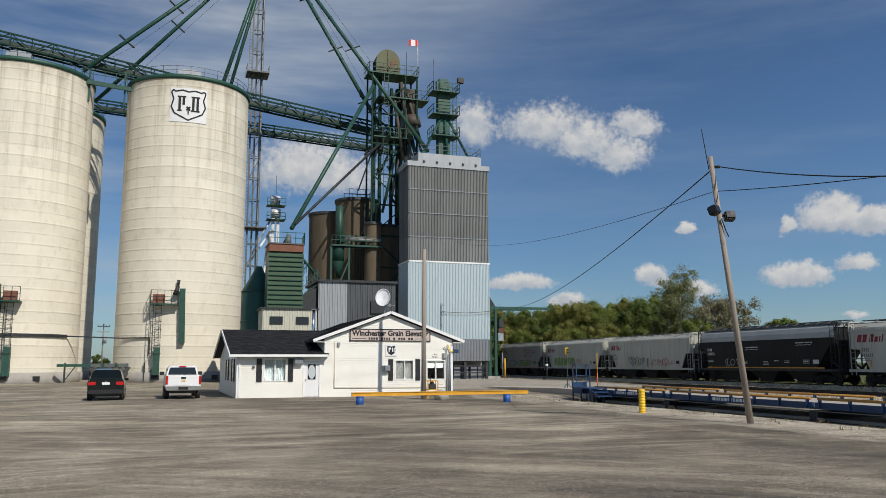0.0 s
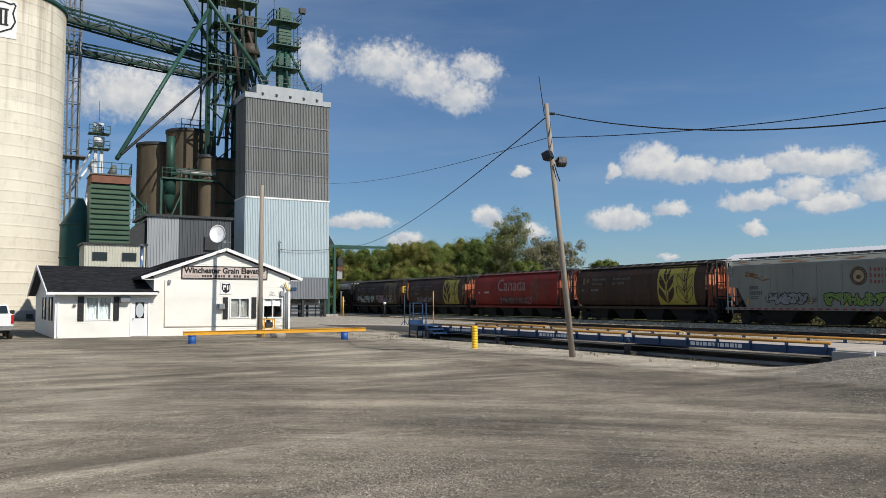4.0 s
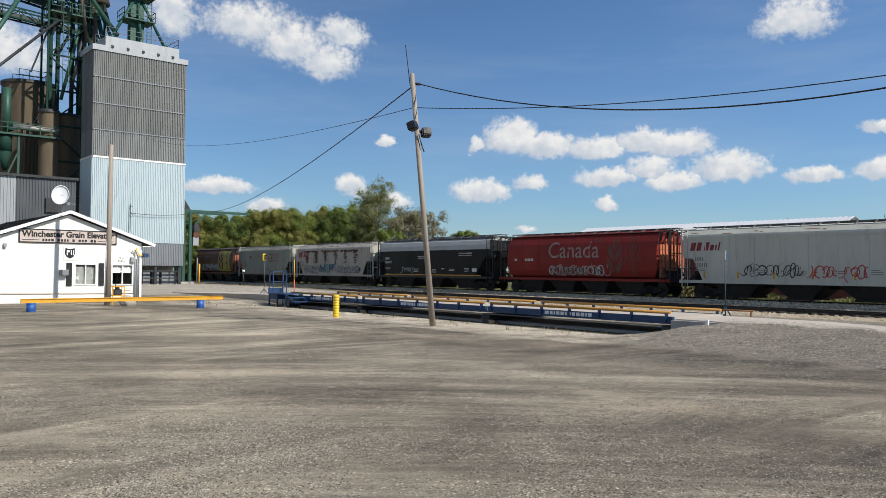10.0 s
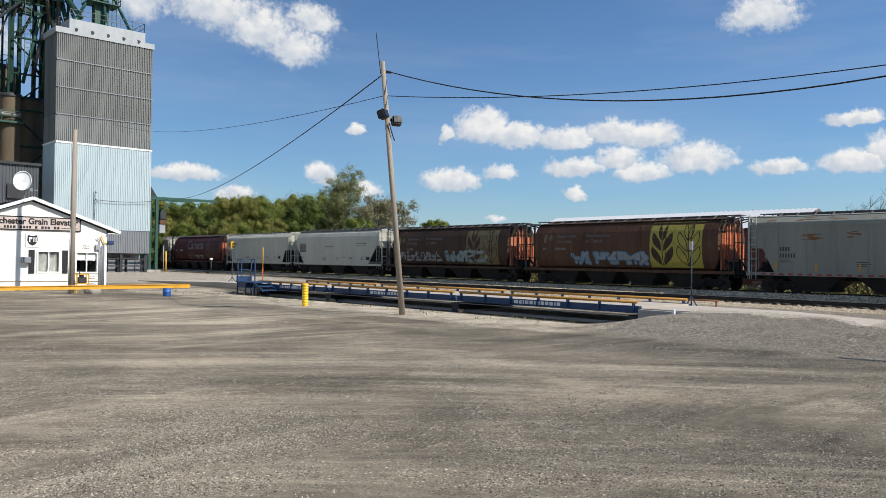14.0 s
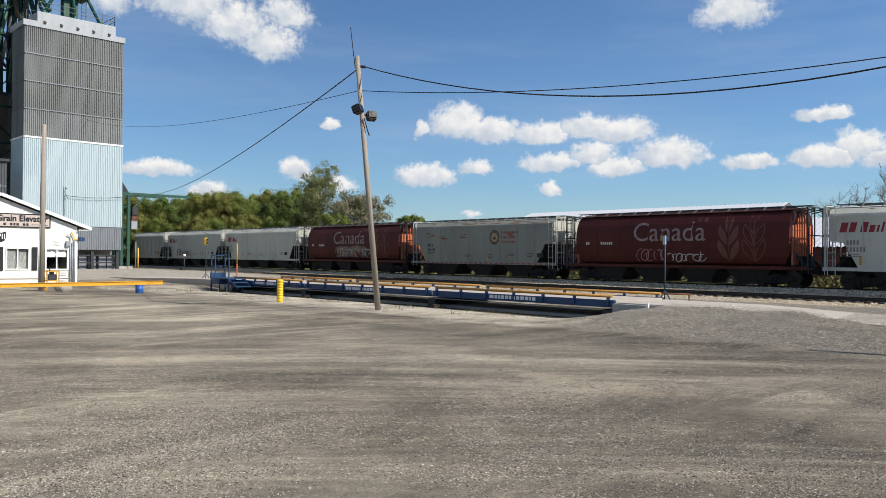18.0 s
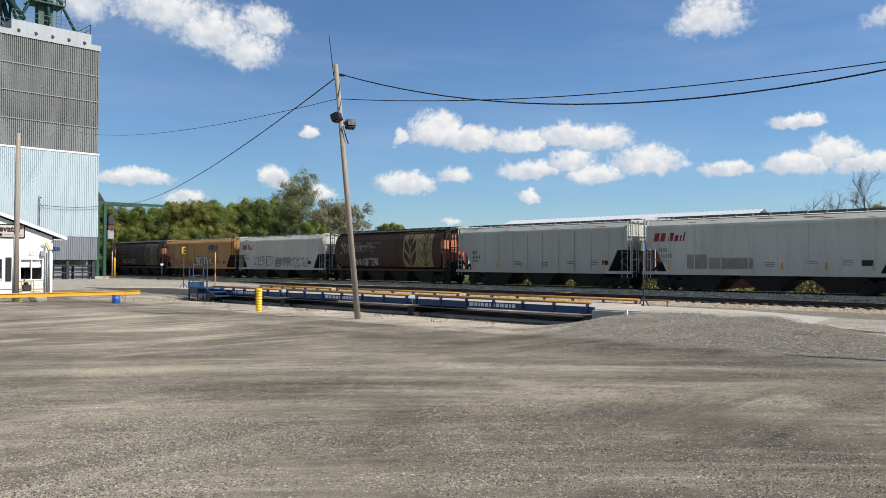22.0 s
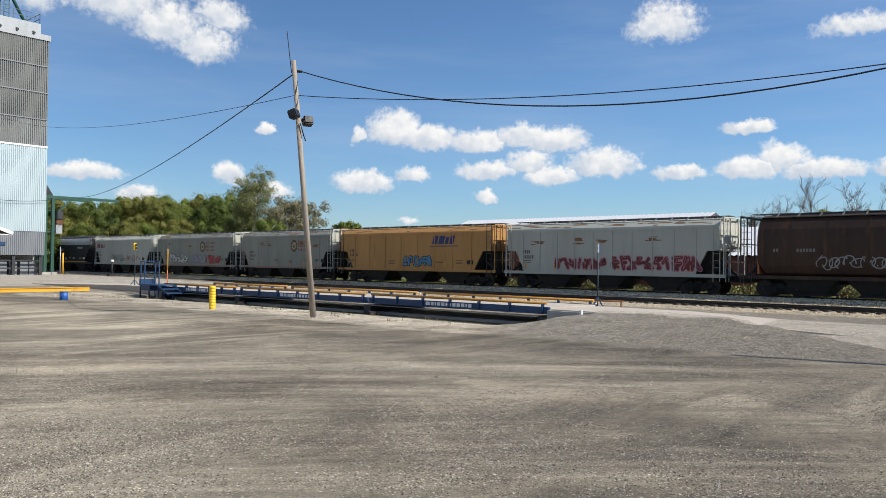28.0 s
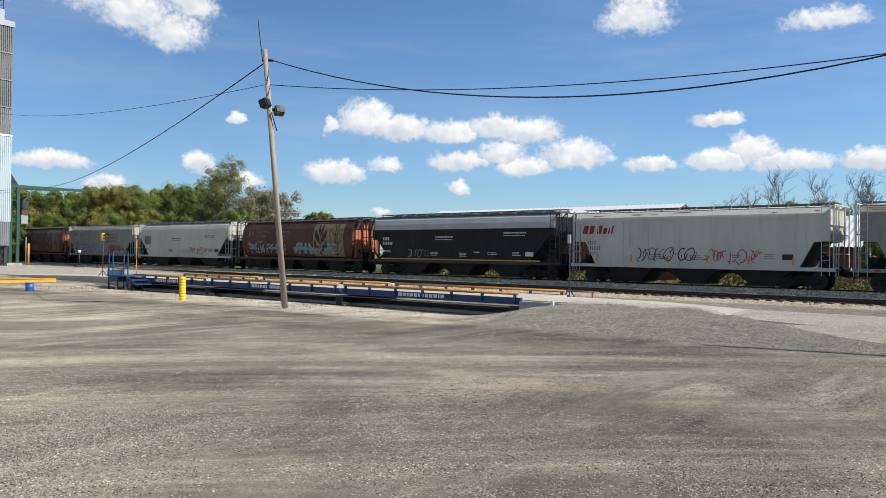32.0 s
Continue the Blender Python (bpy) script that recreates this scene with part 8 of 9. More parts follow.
# low wing: ridge along x; main part: ridge along y
part("roof_low", roof_slab(((-0.45, -0.42, 2.44), (5.25, -0.42, 2.44)), ((-0.45, 7.0, 4.20), (9.0, 7.0, 4.20)), M["shingle"]), M["shingle"], OFF)
part("roof_low", roof_slab(((-0.45, 7.0, 4.20), (9.0, 7.0, 4.20)), ((-0.45, 14.4, 2.44), (5.25, 14.4, 2.44)), M["shingle"]), M["shingle"], OFF)
shingle_rows((-0.45, -0.42, 2.54), (5.25, -0.42, 2.54), (-0.45, 7.0, 4.30), (8.0, 7.0, 4.30), 34, 26, "shingles")
part("roof_main", roof_slab(((4.5, -0.24, 3.33), (4.5, 14.4, 3.33)), ((9.31, -0.24, 5.1), (9.31, 14.4, 5.1)), M["shingle"]), M["shingle"], OFF)
part("roof_main", roof_slab(((14.1, -0.24, 3.33), (14.1, 14.4, 3.33)), ((9.31, -0.24, 5.1), (9.31, 14.4, 5.1)), M["shingle"]), M["shingle"], OFF)
shingle_rows((4.5, -0.22, 3.43), (4.5, 14.3, 3.43), (9.31, -0.22, 5.2), (9.31, 14.3, 5.2), 22, 44, "shingles")
bm = B()
for xe in (4.42, 14.2):
    bar(bm, (xe, -0.27, 3.39), (9.31, -0.27, 5.19), 0.05, 0.18, up=(0, 0, 1))
part("gable_fascia", bm, M["white_trim"], OFF, bevel=0.0)
for q in ((4.45, 5.15, -0.24, 0.0, 3.30, 3.34), (13.46, 14.15, -0.24, 0.0, 3.30, 3.34)):
    part("soffit", boxes(q), M["white_trim"], OFF)
part("gutter", boxes((-0.5, 5.3, -0.56, -0.43, 2.42, 2.56)), M["white_trim"], OFF)
bm = B()
bar(bm, (-0.48, -0.44, 2.5), (-0.48, 7.0, 4.26), 0.06, 0.2)
bar(bm, (-0.48, 7.0, 4.26), (-0.48, 14.4, 2.5), 0.06, 0.2)
part("barge_board", bm, M["white_trim"], OFF)
part("downpipe", boxes((0.10, 0.18, -0.09, -0.01, 0.1, 2.42)), M["white_trim"], OFF)
for q in ((-0.02, 0.10, -0.03, 0.12, 0.0, 2.42), (13.36, 13.49, -0.03, 0.12, 0.0, 3.3)):
    part("corner_post", boxes(q), M["white_trim"], OFF)


def window(o, curtain, sill=True):
    x0, x1, z0, z1 = o
    bm = boxes((x0 - 0.06, x1 + 0.06, -0.05, 0.02, z1, z1 + 0.07), (x0 - 0.06, x1 + 0.06, -0.05, 0.02, z0 - 0.07, z0), (x0 - 0.06, x0 + 0.02, -0.05, 0.02, z0, z1), (x1 - 0.02, x1 + 0.06, -0.05, 0.02, z0, z1))
    w = part("window", bm, M["white_trim"], OFF)
    xm = (x0 + x1) / 2
    part("mullion", boxes((xm - 0.03, xm + 0.03, -0.03, 0.06, z0, z1)), M["white_trim"], w)
    for a, b in ((x0 + 0.02, xm - 0.03), (xm + 0.03, x1 - 0.02)):
        part("pane", boxes((a, b, 0.03, 0.036, z0, z1)), M["glass"], w).visible_shadow = False
    if curtain:
        bm = B()
        n = 40
        pts = [(x0 + (x1 - x0) * i / n, 0.20 + 0.02 * math.sin(i * 1.9)) for i in range(n + 1)]
        for (a, ya), (b, yb) in zip(pts, pts[1:]):
            face(bm, [(a, ya, z0 - 0.02), (b, yb, z0 - 0.02), (b, yb, z1 + 0.02), (a, ya, z1 + 0.02)])
        part("curtain", bm, M["curtain"], w, "pale closed curtain")
    return w


def shutter(x0, x1, z0, z1, side=False):
    bm = boxes((x0, x1, -0.06, -0.01, z0, z1)) if not side else boxes((-0.06, -0.01, x0, x1, z0, z1))
    s = part("shutter", bm, M["black_shutter"], OFF)
    bm = B()
    k = z0 + 0.05
    while k < z1 - 0.05:
        if side:
            box(bm, -0.075, -0.06, x0 + 0.03, x1 - 0.03, k, k + 0.03)
        else:
            box(bm, x0 + 0.03, x1 - 0.03, -0.075, -0.06, k, k + 0.03)
        k += 0.07
    part("louvre", bm, M["black_shutter"], s)


window(W1, True)
window(W2_, False)
window(W3, False)
part("blind", boxes((9.70, 10.22, 0.10, 0.12, 1.07, 2.17)), M["blind_grey"], OFF, "drawn grey window blind")
part("blind", boxes((10.26, 10.80, 0.14, 0.16, 1.07, 2.17)), M["blind_grey"], OFF, "drawn grey window blind")
part("blind", boxes((11.8, 12.9, 0.10, 0.12, 1.72, 2.14)), M["white_flat"], OFF, "half-lowered white blind")
for x0, x1, z0, z1 in ((1.12, 1.44, 0.95, 2.32), (2.98, 3.28, 0.95, 2.32), (9.20, 9.50, 0.95, 2.28), (10.98, 11.28, 0.95, 2.28), (11.42, 11.66, 0.95, 2.28)):
    shutter(x0, x1, z0, z1)
for y in (1.3, 2.9, 5.6, 7.4):
    shutter(y, y + 0.42, 0.95, 2.3, True)
for y in (1.8, 6.1):
    part("side_window", boxes((-0.03, 0.0, y, y + 1.0, 1.0, 2.25)), M["white_trim"], OFF)
    part("pane", boxes((-0.04, -0.03, y + 0.07, y + 0.93, 1.07, 2.18)), M["car_glass"], OFF)
d = part("door", boxes((3.97, 4.85, 0.02, 0.07, 0.05, 2.13)), M["white_flat"], OFF, "white panel door with an oval glass")
bm = boxes((3.88, 3.96, -0.04, 0.02, 0.0, 2.22), (4.86, 4.94, -0.04, 0.02, 0.0, 2.22), (3.88, 4.94, -0.04, 0.02, 2.14, 2.24))
part("door_frame", bm, M["white_trim"], OFF)
part("door_glass", boxes((4.17, 4.65, 0.005, 0.018, 1.07, 1.98)), M["car_glass"], d)
bm = B()
n = 22
pts = [(4.41 + 0.22 * math.cos(2 * math.pi * i / n), 1.52 + 0.42 * math.sin(2 * math.pi * i / n)) for i in range(n)]
face(bm, [(x, -0.002, z) for x, z in pts])
part("etched_oval", bm, M["curtain"], d)
part("handle", tubes(((4.05, 0.0, 1.05), (4.05, -0.06, 1.05), 0.035)), M["chrome"], d)
part("door_step", boxes((3.9, 4.95, -0.7, 0.0, -0.1, 0.03)), M["wood_grey"], OFF)
for x, z, w, h in ((3.32, 1.98, 0.5, 0.36), (8.82, 1.55, 0.42, 0.34)):
    a = part("air_conditioner", boxes((x, x + w, -0.34, 0.0, z, z + h)), M["galv"], OFF, "window air conditioner box", 0.02)
    part("grille", boxes((x + 0.03, x + w - 0.03, -0.352, -0.342, z + 0.04, z + h - 0.04)), M["grey_sheet"], a)
part("wall_lamp", tubes(((0.95, -0.02, 1.9), (0.95, -0.14, 1.8), 0.06, 0.09)), M["galv"], OFF)
part("wall_lamp", boxes((5.95, 6.1, -0.16, -0.01, 3.1, 3.3)), M["galv"], OFF)
s = part("sign", boxes((6.74, 11.92, -0.06, -0.01, 3.40, 4.14)), M["sign_face"], OFF, "long brown sign board lettered in black")
bm = boxes((6.72, 11.94, -0.075, -0.06, 4.10, 4.16), (6.72, 11.94, -0.075, -0.06, 3.38, 3.44), (6.70, 6.76, -0.075, -0.06, 3.38, 4.16), (11.90, 11.96, -0.075, -0.06, 3.38, 4.16))
part("sign_rim", bm, M["ink"], s)
w = lettering("sign_lettering", "Winchester Grain Elevator", 0.47, M["ink"], s, pose(6.86, -0.068, 3.73, 90, 0, 0), weight=0.017)
wide = max(v.co.x for v in w.data.vertices)
for v in w.data.vertices:
    v.co.x *= 4.95 / wide
bm = boxes((6.85, 7.75, -0.066, -0.061, 3.53, 3.56), (10.9, 11.8, -0.066, -0.061, 3.53, 3.56))
rnd = random.Random(4)
x = 7.9
while x < 10.7:
    w = rnd.uniform(0.09, 0.14)
    box(bm, x, x + w, -0.066, -0.061, 3.48, 3.62)
    x += w + (0.05 if rnd.random() < 0.8 else 0.2)
part("sign_bars", bm, M["ink"], s)
b = part("shield_sign", boxes((9.02, 9.72, -0.05, -0.01, 2.45, 3.22)), M["white_flat"], OFF, "small white square sign with a black shield")
bm = B()
face(bm, [(9.12, -0.056, 3.12), (9.37, -0.056, 3.06), (9.62, -0.056, 3.12), (9.64, -0.056, 2.8), (9.55, -0.056, 2.62), (9.37, -0.056, 2.52), (9.19, -0.056, 2.62), (9.10, -0.056, 2.8)])
part("shield", bm, M["ink"], b)
bm = boxes((9.2, 9.26, -0.062, -0.058, 2.72, 3.0), (9.26, 9.36, -0.062, -0.058, 2.88, 3.0), (9.42, 9.47, -0.062, -0.058, 2.72, 3.0), (9.53, 9.58, -0.062, -0.058, 2.72, 3.0))
part("device", bm, M["white_flat"], b)
lettering("small_print", "Main", 0.17, M["ink"], OFF, pose(12.13, -0.012, 2.52, 90, 0, 0))
lettering("small_print", "Office", 0.17, M["ink"], OFF, pose(12.08, -0.012, 2.36, 90, 0, 0))
bm = B()
for k in range(5):
    box(bm, 11.35 + 0.05 * (k % 2), 11.68, -0.012, -0.006, 2.45 + k * 0.17, 2.55 + k * 0.17)
part("notice_bars", bm, M["galv_blue"], OFF)
bm = B()
for k in range(3):
    box(bm, 12.5, 12.85, -0.012, -0.006, 0.62 + k * 0.1, 0.67 + k * 0.1)
part("notice_bars", bm, M["mark_grey"], OFF)
# pipe run on the wall
bm = B()
for a, b in (((5.78, -0.05, 3.3), (5.78, -0.05, 0.55)), ((5.78, -0.05, 0.55), (13.2, -0.05, 0.5))):
    tube(bm, a, b, 0.022, seg=8)
part("pipe", bm, M["pipe_buff"], OFF, "thin buff-painted gas pipe")
bm = B()
for x, z in ((13.05, 2.9), (13.18, 2.6), (13.3, 2.75)):
    tube(bm, (x, -0.09, 0.1), (x, -0.09, z), 0.035, seg=8)
tube(bm, (13.05, -0.09, 2.9), (12.85, -0.12, 3.05), 0.03, seg=8)
part("conduit", bm, M["galv"], OFF)
part("meter", boxes((12.8, 13.0, -0.2, -0.02, 2.35, 2.65)), M["galv"], OFF)
part("wall_speaker", boxes((13.5, 13.85, -0.2, 0.15, 2.66, 2.9)), M["blue"], OFF, "blue box on a wall bracket", 0.03)
bm = B()
bar(bm, (13.1, -0.12, 3.2), (13.3, -0.12, 2.75), 0.05)
bar(bm, (13.3, -0.12, 2.75), (13.6, -0.1, 2.8), 0.05)
part("bracket", bm, M["yellow_bright"], OFF)

# satellite dish on the office roof
t = thing("satellite_dish", (13.1, 52.0, 4.95), "large pale satellite dish on the office roof", "satellite dish", rz=-22)
part("mast", tubes(((0.1, 0.2, -0.4), (0.1, 0.15, 1.5), 0.05), ((0.9, -0.6, 0.9), (0.1, 0.1, 0.95), 0.03)), M["galv"], t)
bm = B()
lathe(bm, [(0.02, 0.16), (0.25, 0.135), (0.45, 0.07), (0.6, 0.0), (0.615, 0.0), (0.45, 0.05), (0.02, 0.13)], 32)
for v in bm.verts:
    v.co = Vector((v.co.x * 0.82, v.co.z, v.co.y * 1.05))
bmesh.ops.rotate(bm, verts=bm.verts, cent=(0, 0, 0), matrix=Matrix.Rotation(radians(-20), 3, "X"))
bmesh.ops.translate(bm, verts=bm.verts, vec=(0, 0, 1.5))
part("reflector", bm, M["dish"], t)
part("feed_horn", boxes((0.5, 0.64, -0.75, -0.6, 0.82, 1.0)), M["galv"], t)

# ---- vehicles ----
def wheels(car, xs, ys, r, w):
    for x in xs:
        for y in ys:
            k = part("wheel", tubes(((x - w / 2, y, r), (x + w / 2, y, r), r), seg=24), M["rubber"], car, bevel=0.03)
            s = 1 if x > 0 else -1
            part("rim", tubes(((x + s * (w / 2 + 0.002), y, r), (x + s * (w / 2 + 0.012), y, r), r * 0.6), seg=16), M["chrome"], k)


def loft_body(sections, mat, name, parent, bevel=0.03):
    """Closed shell through cross-sections (y, [(x, z) half outline from bottom to top])."""
    bm = B()
    rows = []
    for y, half in sections:
        ring = [(x, z) for x, z in half] + [(-x, z) for x, z in half[::-1]]
        rows.append([bm.verts.new((x, y, z)) for x, z in ring])
    for a, b in zip(rows, rows[1:]):
        for i in range(len(a)):
            k = (i + 1) % len(a)
            bm.faces.new([a[i], a[k], b[k], b[i]])
    bm.faces.new(rows[0])
    bm.faces.new(rows[-1][::-1])
    return part(name, bm, mat, parent, bevel=bevel)


t = thing("pickup_truck", (0.45, 48.3, 0.0), "white pickup truck parked beside the office", "pickup truck", rz=2)
loft_body([(0.0, [(0.86, 0.55), (0.96, 0.75), (0.97, 1.05), (0.93, 1.38)]), (1.9, [(0.88, 0.45), (1.0, 0.7), (1.01, 1.05), (0.96, 1.40)]), (4.2, [(0.88, 0.42), (1.0, 0.7), (1.01, 1.05), (0.96, 1.38)]), (5.6, [(0.85, 0.5), (0.97, 0.7), (0.97, 1.0), (0.9, 1.22)])], M["pickup_white"], "body", t)
loft_body([(1.75, [(0.90, 1.36), (0.80, 1.80), (0.72, 1.88)]), (2.2, [(0.92, 1.36), (0.80, 1.84), (0.70, 1.93)]), (3.6, [(0.92, 1.36), (0.80, 1.84), (0.70, 1.92)]), (4.4, [(0.90, 1.34), (0.86, 1.40), (0.82, 1.42)])], M["pickup_white"], "cab", t)
part("bed_floor", boxes((-0.75, 0.75, 0.12, 1.7, 1.30, 1.395)), M["black"], t)
part("tailgate", boxes((-0.82, 0.82, -0.03, 0.02, 0.80, 1.36)), M["pickup_white"], t, bevel=0.02)
bm = B()
face(bm, [(-0.80, 1.70, 1.42), (0.80, 1.70, 1.42), (0.70, 1.73, 1.81), (-0.70, 1.73, 1.81)])
part("rear_window", bm, M["car_glass"], t)
part("side_window", boxes((-0.875, -0.83, 2.1, 3.8, 1.45, 1.74)), M["car_glass"], t)
for s in (-1, 1):
    part("tail_light", boxes((s * 0.905 - 0.06, s * 0.905 + 0.06, -0.04, 0.02, 0.85, 1.34)), M["tail_red"], t, bevel=0.01)
    part("mirror", boxes((s * 1.12 - 0.13, s * 1.12 + 0.13, 3.7, 3.8, 1.34, 1.56)), M["black"], t, bevel=0.03)
part("bumper", boxes((-0.95, 0.95, -0.16, 0.02, 0.52, 0.76)), M["chrome"], t, bevel=0.04)
part("number_plate", boxes((-0.27, 0.27, -0.175, -0.162, 0.56, 0.72)), M["ink"], t)
part("handle", boxes((-0.13, 0.13, -0.05, -0.03, 1.16, 1.28)), M["black"], t)
part("badge", boxes((-0.11, 0.11, -0.045, -0.032, 1.02, 1.08)), M["yellow"], t)
part("high_brake_light", boxes((-0.2, 0.2, 1.70, 1.75, 1.84, 1.9)), M["tail_red"], t)
part("underside", boxes((-0.7, 0.7, 0.3, 5.2, 0.35, 0.6)), M["black"], t)
wheels(t, (-0.86, 0.86), (1.15, 4.65), 0.40, 0.27)

t = thing("suv", (-3.65, 48.2, 0.0), "dark green-black estate car parked in the yard", "car", rz=2)
loft_body([(0.0, [(0.78, 0.35), (0.93, 0.6), (0.95, 0.95), (0.90, 1.12)]), (0.6, [(0.86, 0.28), (0.965, 0.6), (0.97, 1.0), (0.92, 1.15)]), (3.8, [(0.86, 0.28), (0.965, 0.6), (0.96, 0.95), (0.90, 1.08)]), (4.75, [(0.75, 0.35), (0.86, 0.6), (0.84, 0.85), (0.75, 0.95)])], M["suv_dark"], "body", t)
loft_body([(0.05, [(0.88, 1.08), (0.82, 1.2), (0.78, 1.25)]), (0.5, [(0.90, 1.1), (0.72, 1.62), (0.60, 1.70)]), (1.6, [(0.90, 1.1), (0.74, 1.68), (0.62, 1.76)]), (2.6, [(0.90, 1.08), (0.74, 1.64), (0.62, 1.72)]), (3.6, [(0.88, 1.0), (0.82, 1.06), (0.78, 1.08)])], M["suv_dark"], "cabin", t)
bm = B()
face(bm, [(-0.68, 0.02, 1.2), (0.68, 0.02, 1.2), (0.58, 0.40, 1.58), (-0.58, 0.40, 1.58)])
part("rear_window", bm, M["car_glass"], t)
for s in (-1, 1):
    part("tail_light", boxes((s * 0.72 - 0.2, s * 0.72 + 0.2, -0.03, 0.03, 0.86, 1.05)), M["tail_red"], t, bevel=0.02)
    part("mirror", boxes((s * 1.02 - 0.1, s * 1.02 + 0.1, 2.9, 3.0, 1.05, 1.2)), M["suv_dark"], t, bevel=0.03)
    part("roof_rail", tubes(((s * 0.66, 0.7, 1.76), (s * 0.66, 2.6, 1.78), 0.02)), M["black"], t)
part("bumper", boxes((-0.88, 0.88, -0.08, 0.03, 0.35, 0.62)), M["black"], t, bevel=0.05)
part("number_plate", boxes((-0.2, 0.2, -0.06, -0.04, 0.88, 1.02)), M["white_flat"], t)
part("badge", tubes(((0, -0.03, 1.05), (0, 0.0, 1.05), 0.05)), M["chrome"], t)
part("underside", boxes((-0.7, 0.7, 0.3, 4.4, 0.22, 0.5)), M["black"], t)
wheels(t, (-0.84, 0.84), (0.95, 3.85), 0.37, 0.25)

# ---- barrier, posts and clutter before the office ----
t = thing("barrier_beam", (8.28, 39.0, 0.0), "long yellow steel barrier beam on blue drums", "barrier")
part("beam", boxes((0.0, 9.5, -0.05, 0.05, 0.43, 0.57), (0.0, 9.5, -0.09, 0.09, 0.57, 0.595), (0.0, 9.5, -0.09, 0.09, 0.405, 0.43)), M["yellow"], t)
for x in (0.42, 8.3):
    bm = B()
    tube(bm, (x, 0, -0.1), (x, 0, 0.40), 0.19, seg=20)
    for z in (0.02, 0.2, 0.37):
        tube(bm, (x, 0, z - 0.012), (x, 0, z + 0.012), 0.2, seg=20)
    part("drum", bm, M["blue_drum"], t, "blue steel drum")

t = thing("service_pole", (13.54, 44.05, -0.15), "weathered wooden service pole before the office", "utility pole")
part("shaft", tubes(((0, 0, 0), (0.06, 0, 8.8), 0.15, 0.11), seg=14), M["wood_pole"], t)
part("conduit", tubes(((-0.16, -0.05, 0.3), (-0.1, -0.05, 3.6), 0.03)), M["galv"], t)
t = thing("boulder", (14.3, 43.1, -0.08), "pale rough boulder at the foot of the pole", "boulder")
bm = B()
bmesh.ops.create_icosphere(bm, subdivisions=3, radius=0.42)
for v in bm.verts:
    k = 1 + 0.22 * noise.noise(v.co * 2.3) + 0.08 * noise.noise(v.co * 6)
    v.co = Vector((v.co.x * k, v.co.y * k * 0.8, v.co.z * k * 0.85 + 0.28))
part("rock", bm, M["stone"], t)
t = thing("air_pump", (14.1, 44.2, 0.0), "small yellow framed pump unit on a stand", "pump")
bm = B()
for x in (-0.3, 0.3):
    for y in (-0.2, 0.2):
        bar(bm, (x, y, 0), (x, y, 1.0), 0.05)
for z in (0.5, 1.0):
    bar(bm, (-0.3, -0.2, z), (0.3, -0.2, z), 0.05)
    bar(bm, (-0.3, 0.2, z), (0.3, 0.2, z), 0.06)
part("frame", bm, M["yellow"], t)
part("engine", boxes((-0.22, 0.22, -0.16, 0.16, 0.52, 0.85)), M["steel_dark"], t, bevel=0.04)
part("tank", tubes(((0, -0.16, 0.9), (0, 0.16, 0.9), 0.08)), M["black"], t)
part("exhaust", tubes(((-0.1, 0, 0.85), (-0.1, 0, 1.2), 0.03)), M["steel_dark"], t)

t = thing("bollard", (17.7, 27.9, 0.0), "ribbed yellow plastic-sleeved bollard", "bollard")
bm = B()
pr = [(0.01, 0.96), (0.10, 0.96)]
for k in range(8):
    z = 0.92 - k * 0.11
    pr += [(0.132, z), (0.132, z - 0.07), (0.115, z - 0.085), (0.115, z - 0.1)]
pr += [(0.132, 0.05), (0.132, -0.1)]
lathe(bm, pr, 24)
part("sleeve", bm, M["yellow_bright"], t)

# ---- yard lamp pole and its cables ----
t = thing("lamp_pole", (18.05, 21.97, 0.0), "leaning weathered wooden pole with two floodlights", "utility pole")
top = Vector((-1.07, 0.0, 8.95))
part("shaft", tubes(((0, 0, -0.3), tuple(top), 0.112, 0.078), seg=16), M["wood_pole"], t)
for x, y, z, rz in ((-1.12, -0.1, 7.06, 25), (-0.5, -0.1, 6.9, -20)):
    h = part("floodlight", boxes((-0.17, 0.17, -0.16, 0.14, -0.15, 0.15)), M["black"], t, "black box floodlight", 0.03)
    h.matrix_basis = pose(x, y, z, -20, 0, rz)
    part("lens", boxes((-0.14, 0.14, -0.172, -0.162, -0.12, 0.12)), M["light_lens"], h)
bm = B()
bar(bm, (-1.1, -0.02, 7.0), (-0.55, -0.02, 6.9), 0.07)
tube(bm, (-0.85, -0.13, 6.8), (-0.72, -0.16, 6.4), 0.02)
tube(bm, (-0.72, -0.16, 6.4), (-0.6, -0.13, 6.2), 0.02)
part("bracket", bm, M["steel_dark"], t)
part("aerial", tubes(((top.x - 0.08, 0, 8.5), (top.x - 0.3, 0, 9.9), 0.014), seg=6), M["wire"], t)
part("insulator", tubes(((top.x + 0.13, 0, 8.6), (top.x + 0.3, -0.1, 8.6), 0.05)), M["steel_dark"], t)

t = thing("utility_pole", (20.0, -3.5, 0.0), "leaning weathered wooden pole that carries the cables on", "utility pole")
part("shaft", tubes(((0, 0, -0.3), (1.37, 0.34, 9.2), 0.16, 0.11), seg=14), M["wood_pole"], t)

